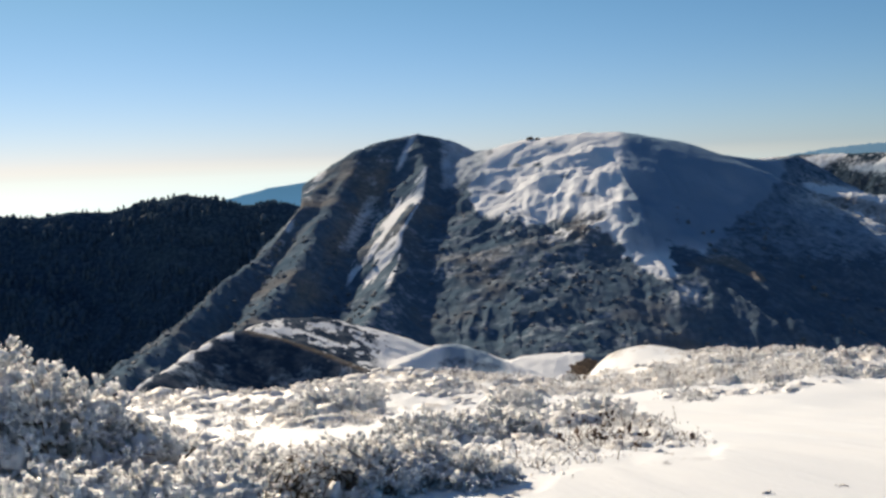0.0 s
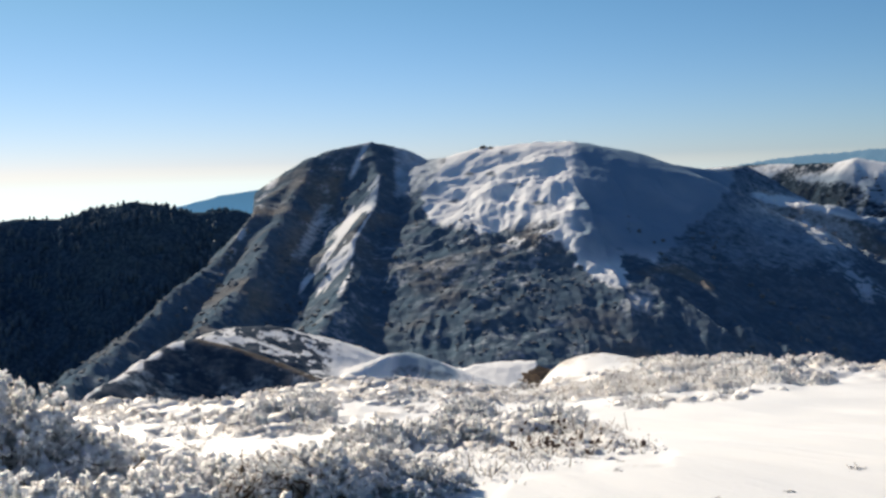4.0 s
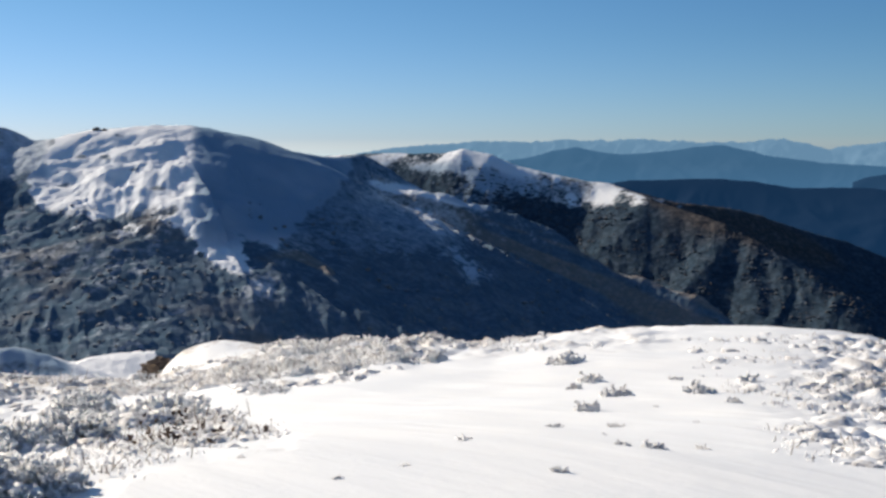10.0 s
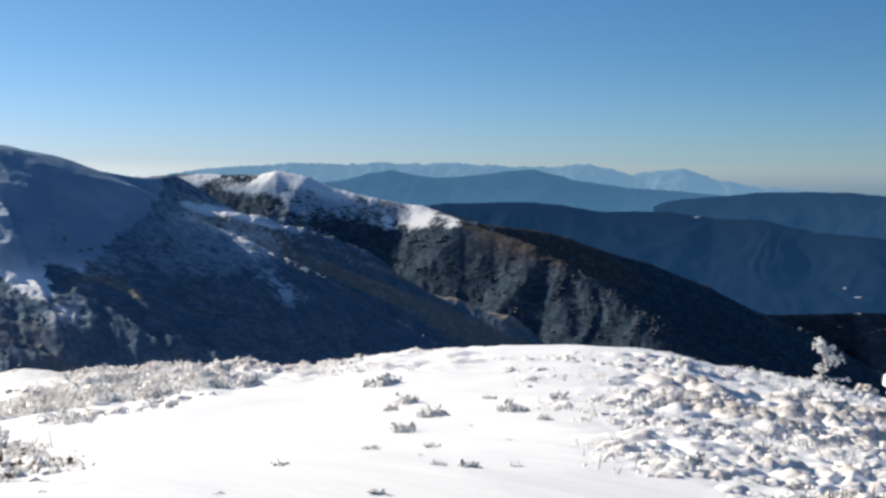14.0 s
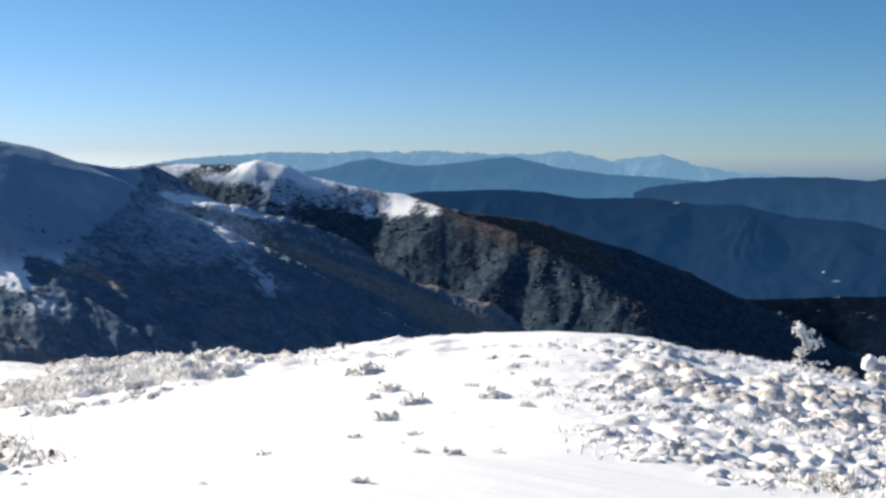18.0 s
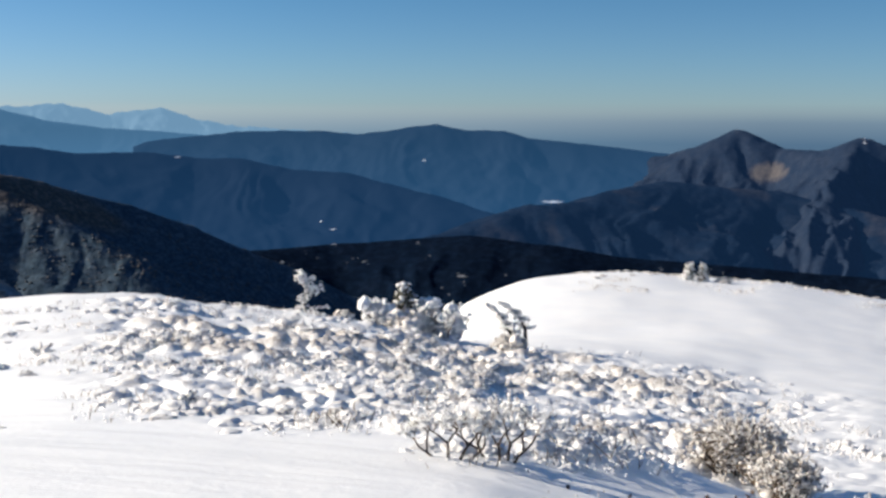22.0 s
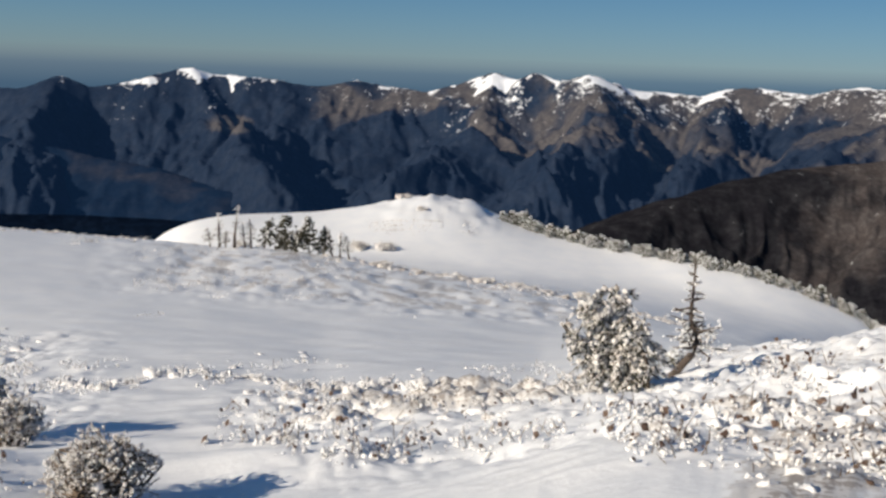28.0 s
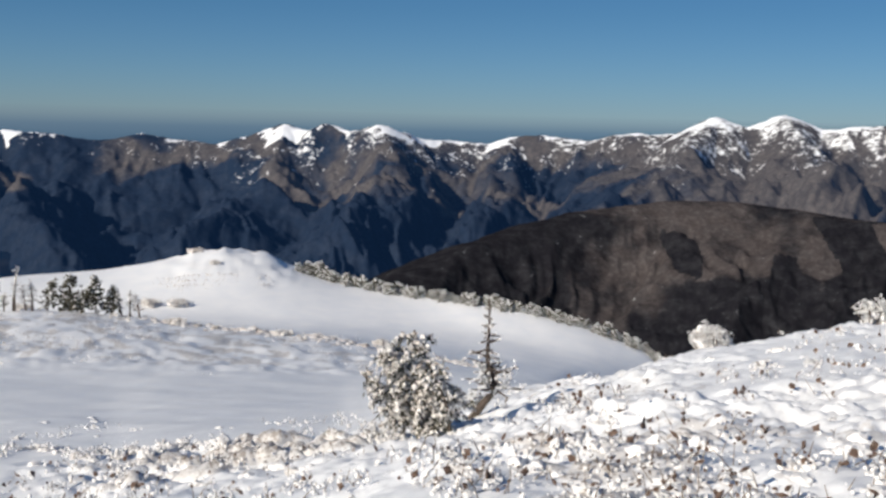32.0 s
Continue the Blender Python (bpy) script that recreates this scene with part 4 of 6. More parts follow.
LEDGE = crest_line("-6.2,-10.2,180 -4,-10.9,178 -1,-11.35,176 3,-11.6,176 8,-11.9,178")


def saddle_snow(az, d, x, y, z, fall, slope):
    el = angle_of(z, d)
    rim = np.interp(az, [-17.5, -13.6, -11.5, -10.6, -8.6, -6.6, -4.5, -2.5], [118, 140, 150, 151.5, 149, 145, 140, 135])
    wob = (fbm(x * 0.25, y * 0.25, 4) - 0.5)
    face = step(1.5, -1.5, d - rim - 3.5 * step(-11, -9.5, az) + 4 * wob) * step(-1.2, -2.6, az)
    crust = 0.6 * step(0.47, 0.57, fbm(x * 0.33, y * 0.33, 4)) * np.exp(-((az + 7.4) / 2.6) ** 2) * step(205, 214, d + 10 * wob)
    mottle = 0.9 * step(0.45, 0.54, fbm(x * 0.45, y * 0.25, 4)) * step(-2.6, -5.0, az) * step(150, 158, d)
    tips = 0.6 * step(0.55, 0.62, fbm(x * 0.6, y * 0.6, 4))
    # shaded: snow cover cut on the hump's front to draw its shade
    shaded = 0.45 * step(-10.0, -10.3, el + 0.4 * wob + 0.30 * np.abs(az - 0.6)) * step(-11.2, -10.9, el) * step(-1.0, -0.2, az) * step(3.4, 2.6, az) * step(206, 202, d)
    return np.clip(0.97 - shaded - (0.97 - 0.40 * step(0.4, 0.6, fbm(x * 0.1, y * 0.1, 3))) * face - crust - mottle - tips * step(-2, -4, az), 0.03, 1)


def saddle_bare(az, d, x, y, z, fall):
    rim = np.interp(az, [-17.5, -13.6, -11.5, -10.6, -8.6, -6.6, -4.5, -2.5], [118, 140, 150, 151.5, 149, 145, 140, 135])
    # negative on spur face and hump front: their shade painted as blue-grey snow
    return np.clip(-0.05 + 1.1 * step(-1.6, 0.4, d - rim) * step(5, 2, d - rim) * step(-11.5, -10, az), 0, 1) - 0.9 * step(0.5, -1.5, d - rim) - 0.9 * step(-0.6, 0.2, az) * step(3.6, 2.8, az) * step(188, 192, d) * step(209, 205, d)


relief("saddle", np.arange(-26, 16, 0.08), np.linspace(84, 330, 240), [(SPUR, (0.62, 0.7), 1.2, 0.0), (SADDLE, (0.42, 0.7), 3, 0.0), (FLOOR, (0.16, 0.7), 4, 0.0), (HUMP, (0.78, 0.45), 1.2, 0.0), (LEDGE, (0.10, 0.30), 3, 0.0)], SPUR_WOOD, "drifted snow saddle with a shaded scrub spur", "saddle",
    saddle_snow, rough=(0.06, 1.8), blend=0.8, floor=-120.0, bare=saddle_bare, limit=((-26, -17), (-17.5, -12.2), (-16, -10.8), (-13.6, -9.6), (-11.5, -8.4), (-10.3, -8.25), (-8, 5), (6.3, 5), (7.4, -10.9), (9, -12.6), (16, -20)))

# the high range across the valley
WALL = crest_line("70,-2.2,3300 72,-1.7,3250 74.1,-.8,3200 76.1,-1.75,3150 77.8,-1.85,3000 79.9,-1.25,2900 81.3,-1.6,2900 83.7,-1.24,2900 84.7,-.88,2900 86.3,-.6,2900 87.5,-.85,2900 89.5,-.92,2850 92.7,-1.27,2850 94.8,-.92,2850 96.2,-1.17,2850 98.2,-1.27,2800 99.9,-.96,2800 101.9,-.3,2800 103.3,-.55,2750 104,-.2,2750 105.2,-.52,2700 106.8,-.2,2700 108.6,-.75,2750 110.6,-.97,2800 112.9,-1.06,2800 113.6,-.7,2800 115.5,-.55,2800 117.9,-.63,2800 119.9,-.35,2750 122.2,-.3,2700 124.2,.55,2600 125.6,.18,2600 127.4,.7,2650 129.3,.05,2650 130.6,.2,2600 132.5,.34,2600 137,0,2600 146,-.5,2600")
RIB_A = crest_line("79.9,-1.25,2900 78.6,-2.8,2600 77.5,-4.5,2300")
RIB_B = crest_line("86.3,-.6,2900 88.3,-3.2,2500 89.5,-4.8,2250 90.5,-7,1950")
RIB_C = crest_line("101.9,-.3,2800 101,-2.5,2450 98.5,-4.5,2150 96,-6.5,1900")
RIB_D = crest_line("106.8,-.2,2700 107.5,-1.8,2400 106,-4,2100 104,-6,1850 102,-8,1650")
RIB_E = crest_line("124.2,.55,2600 122.5,-1.2,2250 120,-2.8,1950 117.5,-4.4,1750")
RIB_F = crest_line("127.4,.7,2650 128.5,-1,2250 131,-2.5,1950")
RIB_G = crest_line("113.6,-.7,2800 114.2,-2.5,2450 112.5,-4.5,2150")


def wall_snow(az, d, x, y, z, fall, slope):
    peaks = np.interp(az, [70, 73.6, 74.2, 75, 79, 80, 81, 84, 85.5, 88.5, 90, 93, 95, 97.5, 98.5, 102, 103.5, 106, 110, 113, 120, 122, 128, 131, 134], [0, 0, .55, 0, 0, .4, 0, .6, 1.35, 1.1, .3, .1, .4, .1, .6, 1.2, .8, 1.25, .7, .7, .5, .4, .72, .6, .5])
    h = np.interp(az, [70, 84, 90, 100, 108, 122, 134], [8, 19, 13, 18, 14, 8, 9])
    peaks = peaks * (0.35 + 0.65 * step(0.36, 0.56, fbm(x * 0.011 + 4, y * 0.011, 4)))
    streak = (0.20 + 0.27 * step(0.45, 0.7, ridged(x * 0.012, y * 0.012, 5))) * np.interp(az, [78, 84, 92, 100, 110, 120, 125, 134], [0.3, 0.7, 0.6, 0.85, 0.85, 0.85, 1.0, 1.0]) * step(170, 0, fall)
    return np.clip(peaks * step(h, 0.3 * h, fall + h * 3.2 * (fbm(x * 0.024, y * 0.024, 4) - 0.42)) * 0.72 + streak, 0, 0.95) + 0.02


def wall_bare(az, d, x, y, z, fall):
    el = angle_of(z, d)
    # sunny, ribs: sunlit flanks painted as paler woods, those in shade darker
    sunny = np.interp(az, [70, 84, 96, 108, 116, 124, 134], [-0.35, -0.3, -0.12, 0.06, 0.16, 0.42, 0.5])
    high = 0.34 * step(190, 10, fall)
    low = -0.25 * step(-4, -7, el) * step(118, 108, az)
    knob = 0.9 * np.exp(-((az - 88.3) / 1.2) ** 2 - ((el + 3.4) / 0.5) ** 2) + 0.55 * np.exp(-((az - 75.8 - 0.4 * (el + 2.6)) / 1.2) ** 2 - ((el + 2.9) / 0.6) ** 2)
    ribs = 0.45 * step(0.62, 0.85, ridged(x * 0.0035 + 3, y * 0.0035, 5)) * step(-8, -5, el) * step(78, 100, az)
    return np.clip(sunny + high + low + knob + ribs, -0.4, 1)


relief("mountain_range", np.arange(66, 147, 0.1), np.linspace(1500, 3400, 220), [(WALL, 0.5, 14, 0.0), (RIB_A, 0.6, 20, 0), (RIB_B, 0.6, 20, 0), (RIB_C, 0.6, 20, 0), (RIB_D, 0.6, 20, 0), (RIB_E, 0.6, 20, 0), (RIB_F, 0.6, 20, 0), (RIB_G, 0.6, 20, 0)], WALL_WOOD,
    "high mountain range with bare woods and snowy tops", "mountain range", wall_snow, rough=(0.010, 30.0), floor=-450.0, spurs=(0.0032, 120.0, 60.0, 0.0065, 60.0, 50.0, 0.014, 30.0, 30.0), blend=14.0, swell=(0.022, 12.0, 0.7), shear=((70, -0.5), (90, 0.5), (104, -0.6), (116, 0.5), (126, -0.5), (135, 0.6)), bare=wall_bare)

# the rounded wooded hill in front of the range
HILL = crest_line("101,-13.5,1000 104,-11,1150 107,-9,1230 109.2,-7.75,1300 112.2,-6.2,1380 115.1,-5.1,1450 117.7,-4.45,1500 119.5,-4.2,1520 121.8,-3.85,1540 125.2,-3.65,1550 128.1,-3.85,1540 130.9,-4.15,1530 135,-4.6,1520 146,-6,1500")


def hill_snow(az, d, x, y, z, fall, slope):
    return np.clip(0.16 * step(0.55, 0.75, ridged(x * 0.01, y * 0.01, 4)), 0, 1) + 0.05


def hill_bare(az, d, x, y, z, fall):
    """Bare woods, with dark plantations in hard-edged blocks and a dark valley side."""
    el = angle_of(z, d)
    w = (fbm(x * 0.022, y * 0.022, 5) - 0.5) * 1.4
    a, e = az + w, el + 0.6 * w
    block = step(0.2, 0.0, np.maximum(np.abs(a - 122.7 - 0.35 * (-6 - e)) - 0.55, np.abs(e + 6.4) - 1.0))
    block2 = step(0.2, 0.0, np.maximum(np.abs(a - 128.0) - 0.42, np.abs(e + 7.2) - 0.8))
    block3 = step(0.2, 0.0, np.maximum(np.abs(a - 131.6 - 0.5 * (-6 - e)) - 1.3, np.abs(e + 6.5) - 2.2))
    low = step(-7.6 + 0.1 * (az - 122), -8.4 + 0.1 * (az - 122), e) * step(118, 121, az)
    left = 0.62 * step(123, 111, az)
    zones = (fbm(x * 0.012 + 7, y * 0.012, 5, 0.6) - 0.5) * 1.0
    strip = 0.6 * np.exp(-((a - 129.6) / 0.6) ** 2) * step(-8.8, -8, e) * step(-5, -6, e)
    return np.clip(0.66 + zones + strip - left - 1.4 * (block + block2 + block3) - 0.75 * low * step(119, 124, az), -0.6, 1.2)


relief("wooded_hill", np.arange(102, 146, 0.085), np.linspace(700, 1750, 170), [(HILL, 0.5, 30, 0.0)], HILL_WOOD, "rounded hill of bare brown winter woods", "hill", hill_snow, rough=(0.010, 20.0), spurs=(0.0055, 80.0, 55.0, 0.02, 22.0, 30.0), swell=(0.005, 26.0, 0.35), bare=hill_bare)

# low dark hills in the valley
LOW = crest_line("40,-8.6,1250 45,-7.6,1300 49.3,-7.2,1350 52.7,-6.98,1400 55.6,-6.78,1400 60.2,-6.5,1380 64,-6.9,1350 70,-7.6,1350 80,-8,1350 90,-8.6,1300 100,-10,1250")
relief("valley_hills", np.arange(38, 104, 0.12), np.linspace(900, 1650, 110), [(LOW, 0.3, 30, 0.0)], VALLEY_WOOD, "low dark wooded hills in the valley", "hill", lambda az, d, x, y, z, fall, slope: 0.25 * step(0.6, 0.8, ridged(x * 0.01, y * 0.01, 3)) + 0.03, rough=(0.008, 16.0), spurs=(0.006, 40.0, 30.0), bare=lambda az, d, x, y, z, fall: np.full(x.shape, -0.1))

FOOT = crest_line("50,-7.4,1700 53.5,-6.95,1800 56.5,-6.9,1850 59.5,-6.35,1950 61.2,-5.85,2000 62.3,-5.3,2050 63.7,-4.8,2100 66,-4.6,2200 67.9,-4.0,2300 70.5,-3.5,2450 73,-3.7,2500 76,-3.9,2550 79,-4.6,2500 84,-5.6,2350 88,-6.8,2200")
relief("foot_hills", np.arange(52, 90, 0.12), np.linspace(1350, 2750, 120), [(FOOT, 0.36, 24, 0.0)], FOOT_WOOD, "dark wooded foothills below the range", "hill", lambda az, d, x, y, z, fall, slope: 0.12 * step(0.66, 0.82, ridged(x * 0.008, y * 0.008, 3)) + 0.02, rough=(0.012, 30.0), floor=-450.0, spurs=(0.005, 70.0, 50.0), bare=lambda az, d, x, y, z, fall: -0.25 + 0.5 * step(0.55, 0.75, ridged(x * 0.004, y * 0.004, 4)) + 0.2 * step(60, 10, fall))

# blue ranges, one behind the other, their haze given as emission
MIDR = crest_line("28,-2.2,2500 32.3,-1.75,2500 35.1,-1.61,2500 38.2,-1.75,2500 40.1,-2.05,2500 43.9,-2.1,2500 46.2,-2.4,2500 48.5,-2.45,2450 50.9,-3,2400 53.8,-3.2,2350 55.6,-3.7,2300 58,-4.3,2250 61,-5.2,2200 65,-6.6,2150 69,-9,2100")
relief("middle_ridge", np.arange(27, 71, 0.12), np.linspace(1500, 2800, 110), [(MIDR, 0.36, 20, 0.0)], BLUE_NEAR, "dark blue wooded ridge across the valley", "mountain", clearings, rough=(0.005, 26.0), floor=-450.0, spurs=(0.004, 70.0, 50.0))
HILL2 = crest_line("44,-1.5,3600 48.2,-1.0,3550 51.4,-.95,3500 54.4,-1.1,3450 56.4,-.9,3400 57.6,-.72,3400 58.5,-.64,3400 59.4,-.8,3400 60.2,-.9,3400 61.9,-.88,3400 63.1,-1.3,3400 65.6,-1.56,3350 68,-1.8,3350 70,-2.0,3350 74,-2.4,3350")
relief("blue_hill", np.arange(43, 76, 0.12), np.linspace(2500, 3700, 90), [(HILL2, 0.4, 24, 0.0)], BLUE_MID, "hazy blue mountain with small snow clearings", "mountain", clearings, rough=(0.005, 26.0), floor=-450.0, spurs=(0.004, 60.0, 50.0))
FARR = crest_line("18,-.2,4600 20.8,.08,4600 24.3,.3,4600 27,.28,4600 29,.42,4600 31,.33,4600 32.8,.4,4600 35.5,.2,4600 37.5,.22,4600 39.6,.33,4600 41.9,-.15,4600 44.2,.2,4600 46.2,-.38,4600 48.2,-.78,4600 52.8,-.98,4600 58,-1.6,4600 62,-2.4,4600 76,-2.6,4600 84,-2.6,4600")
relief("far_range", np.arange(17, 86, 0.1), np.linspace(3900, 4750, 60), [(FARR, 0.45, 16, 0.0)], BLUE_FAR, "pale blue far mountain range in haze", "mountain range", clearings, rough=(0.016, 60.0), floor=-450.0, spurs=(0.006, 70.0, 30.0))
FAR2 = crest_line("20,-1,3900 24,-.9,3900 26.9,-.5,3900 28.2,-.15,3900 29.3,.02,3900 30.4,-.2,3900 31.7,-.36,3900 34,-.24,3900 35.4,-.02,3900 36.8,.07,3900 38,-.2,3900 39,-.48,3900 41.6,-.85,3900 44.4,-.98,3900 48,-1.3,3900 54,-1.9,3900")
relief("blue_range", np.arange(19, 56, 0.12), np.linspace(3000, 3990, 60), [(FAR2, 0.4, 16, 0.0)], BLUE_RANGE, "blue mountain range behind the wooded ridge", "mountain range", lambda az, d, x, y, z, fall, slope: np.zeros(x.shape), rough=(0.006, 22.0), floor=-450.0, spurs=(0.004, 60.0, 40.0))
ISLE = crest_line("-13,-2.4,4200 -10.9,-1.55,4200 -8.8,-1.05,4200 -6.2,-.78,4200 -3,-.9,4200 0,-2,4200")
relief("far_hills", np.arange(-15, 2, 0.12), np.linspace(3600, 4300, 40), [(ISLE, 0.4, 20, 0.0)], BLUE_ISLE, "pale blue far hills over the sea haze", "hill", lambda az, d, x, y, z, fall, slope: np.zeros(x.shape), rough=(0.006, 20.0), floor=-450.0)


# ---- the far plain and sea in haze ----
def haze_material():
    m, n, l, p = material("sea_haze")
    pos = geo_position(n)
    sep = n.new("ShaderNodeSeparateXYZ")
    l.new(pos, sep.inputs[0])
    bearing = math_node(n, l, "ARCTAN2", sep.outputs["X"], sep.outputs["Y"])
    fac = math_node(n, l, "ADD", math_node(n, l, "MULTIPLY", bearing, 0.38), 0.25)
    # sea, plain and haze drawn as emission, brightest on the sun's side
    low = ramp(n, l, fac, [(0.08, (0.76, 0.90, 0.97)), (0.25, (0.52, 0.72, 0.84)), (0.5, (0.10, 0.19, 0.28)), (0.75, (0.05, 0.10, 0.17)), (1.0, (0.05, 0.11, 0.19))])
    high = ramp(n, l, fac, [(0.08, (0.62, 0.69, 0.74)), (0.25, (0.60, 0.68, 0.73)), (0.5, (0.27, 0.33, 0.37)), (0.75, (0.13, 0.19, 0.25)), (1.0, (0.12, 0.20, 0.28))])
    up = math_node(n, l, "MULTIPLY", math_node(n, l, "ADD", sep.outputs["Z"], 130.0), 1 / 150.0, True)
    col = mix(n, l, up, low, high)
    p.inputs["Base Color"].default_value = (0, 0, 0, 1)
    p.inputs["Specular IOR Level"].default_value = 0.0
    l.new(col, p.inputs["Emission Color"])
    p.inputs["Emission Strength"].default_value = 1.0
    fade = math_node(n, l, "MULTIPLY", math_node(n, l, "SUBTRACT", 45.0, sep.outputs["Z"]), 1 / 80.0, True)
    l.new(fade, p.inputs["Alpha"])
    return m


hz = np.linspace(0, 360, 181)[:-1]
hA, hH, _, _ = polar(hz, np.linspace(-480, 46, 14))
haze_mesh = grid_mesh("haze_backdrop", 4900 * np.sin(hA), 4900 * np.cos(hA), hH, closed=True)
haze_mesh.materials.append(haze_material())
tagged(new("haze_backdrop", haze_mesh), "glowing backdrop of pale sea and plain in haze at the horizon", "backdrop", kind="structure")


# ---- plant parts ----
class Pieces:
    """Collects points and triangles of one mesh."""

    def __init__(self):
        self.co, self.tri, self.count = [], [], 0
        self.waiting = {False: [], True: []}

    def add(self, co, tri):
        self.co.append(co)
        self.tri.append(tri + self.count)
        self.count += len(co)

    def settle(self):
        """Turns the knobs collected so far into points, all at once."""
        rng = np.random.RandomState(len(self.waiting[False]) + 3)
        for fine, rows in self.waiting.items():
            if not rows:
                continue
            base, tri = (ICO, ICO_TRI) if fine else (OCTA, OCTA_TRI)
            v = np.array(rows)
            n, k = len(v), len(base)
            size = v[:, 3][:, None, None]
            pts = base[None] * (1 + v[:, 5][:, None, None] * (rng.rand(n, k, 1) * 2 - 1)) * size + rng.randn(n, k, 3) * size * 0.08
            pts[:, :, 2] *= v[:, 4][:, None]
            axis = v[:, 6:9] / (np.linalg.norm(v[:, 6:9], axis=1, keepdims=True) + 1e-9)
            u = np.cross(rng.randn(n, 3) + 1e-6, axis)
            u /= np.linalg.norm(u, axis=1, keepdims=True) + 1e-9
            turn = np.stack([u, np.cross(axis, u), axis], 2)
            pts = np.einsum("nij,nkj->nki", turn, pts) + v[:, None, 0:3]
            self.add(pts.reshape(-1, 3), (tri[None] + (np.arange(n) * k)[:, None, None]).reshape(-1, 3))
        self.waiting = {False: [], True: []}

    def mesh(self, name, mat, smooth=True):
        self.settle()
        co = np.concatenate(self.co) if self.co else np.zeros((3, 3))
        tri = np.concatenate(self.tri) if self.tri else np.array([[0, 1, 2]])
        me = raw_mesh(name, co, tri, smooth)
        me.materials.append(mat)
        return me


OCTA = np.array([[1, 0, 0], [-1, 0, 0], [0, 1, 0], [0, -1, 0], [0, 0, 1], [0, 0, -1]], float)
OCTA_TRI = np.array([[0, 2, 4], [2, 1, 4], [1, 3, 4], [3, 0, 4], [2, 0, 5], [1, 2, 5], [3, 1, 5], [0, 3, 5]])
PHI = (1 + 5 ** 0.5) / 2
ICO = np.array([[-1, PHI, 0], [1, PHI, 0], [-1, -PHI, 0], [1, -PHI, 0], [0, -1, PHI], [0, 1, PHI], [0, -1, -PHI], [0, 1, -PHI], [PHI, 0, -1], [PHI, 0, 1], [-PHI, 0, -1], [-PHI, 0, 1]]) / math.sqrt(1 + PHI * PHI)
ICO_TRI = np.array([[0, 11, 5], [0, 5, 1], [0, 1, 7], [0, 7, 10], [0, 10, 11], [1, 5, 9], [5, 11, 4], [11, 10, 2], [10, 7, 6], [7, 1, 8], [3, 9, 4], [3, 4, 2], [3, 2, 6], [3, 6, 8], [3, 8, 9], [4, 9, 5], [2, 4, 11], [6, 2, 10], [8, 6, 7], [9, 8, 1]])


def split_ball(co, tri):
    """Each triangle of a ball cut in four."""
    co, out, seen = [tuple(v) for v in co], [], {}

    def middle(a, b):
        key = (min(a, b), max(a, b))
        if key not in seen:
            m = (np.array(co[a]) + np.array(co[b])) / 2
            co.append(tuple(m / np.linalg.norm(m)))
            seen[key] = len(co) - 1
        return seen[key]

    for a, b, c in tri:
        p, q, r = middle(a, b), middle(b, c), middle(c, a)
        out += [[a, p, r], [p, b, q], [r, q, c], [p, q, r]]
    return np.array(co), np.array(out)


BALL, BALL_TRI = split_ball(ICO, ICO_TRI)


def cushion(out, rng, centre, wide, tall):
    """An irregular crusted clump, wider than high."""
    r = 1 + 0.30 * (rng.rand(len(BALL), 1) * 2 - 1)
    bulge = BALL @ rng.randn(3, 3) * 0.9
    pts = BALL * r * (1 + 0.16 * np.sin(bulge * 3.0).sum(1, keepdims=True))
    out.add(pts * np.array([wide * (0.7 + 0.6 * rng.rand()), wide * (0.7 + 0.6 * rng.rand()), tall]) + np.asarray(centre), BALL_TRI)


def crusted_dome(seed, bumps, fine=True):
    """A low dome of rime like a cauliflower head: rounded bumps with creases between."""
    rng = np.random.RandomState(seed)
    co, tri = split_ball(BALL, BALL_TRI) if fine else (BALL, BALL_TRI)
    way = rng.randn(bumps, 3)
    way /= np.linalg.norm(way, axis=1, keepdims=True)
    reach = 0.20 + 0.26 * rng.rand(bumps)
    near = np.arccos(np.clip(co @ way.T, -1, 1)) / reach
    swell = np.sqrt(np.clip(1 - near * near, 0, 1)) * reach
    r = 0.66 + 1.0 * swell.max(1) + 0.05 * rng.randn(len(co))
    return co * r[:, None], tri


DOMES = [crusted_dome(300 + k, 46) for k in range(7)]
DOMES_FAR = [crusted_dome(300 + k, 26, False) for k in range(7)]


def heads(out, rng, centre, wide, tall):
    """Adds one crusted head of rime, of its own shape, turn and size; far ones are simpler."""
    far = centre[0] ** 2 + centre[1] ** 2 > 24 ** 2
    co, tri = (DOMES_FAR if far else DOMES)[rng.randint(len(DOMES))]
    a = rng.rand() * 6.283
    c, s = math.cos(a), math.sin(a)
    flip = 1 if rng.rand() < 0.5 else -1
    pts = co * np.array([flip, 1, 1]) @ np.array([[c, -s, 0], [s, c, 0], [0, 0, 1]])
    pts = pts * np.array([wide * (0.75 + 0.5 * rng.rand()), wide * (0.75 + 0.5 * rng.rand()), tall])
    out.add(pts + np.asarray(centre), tri if flip == 1 else tri[:, ::-1])


def turn_to(axis):
    """A rotation that carries z to the axis."""
    a = np.asarray(axis, float)
    a = a / (np.linalg.norm(a) + 1e-9)
    h = np.array([1.0, 0, 0]) if abs(a[0]) < 0.8 else np.array([0, 1.0, 0])
    u = np.cross(h, a)
    u /= np.linalg.norm(u)
    return np.stack([u, np.cross(a, u), a], 1)


def knob(out, rng, centre, size, stretch=1.0, axis=(0, 0, 1), rough=0.28, fine=False):
    """A lumpy bit of rime or snow."""
    out.waiting[fine].append((centre[0], centre[1], centre[2], size, stretch, rough, axis[0], axis[1], axis[2]))


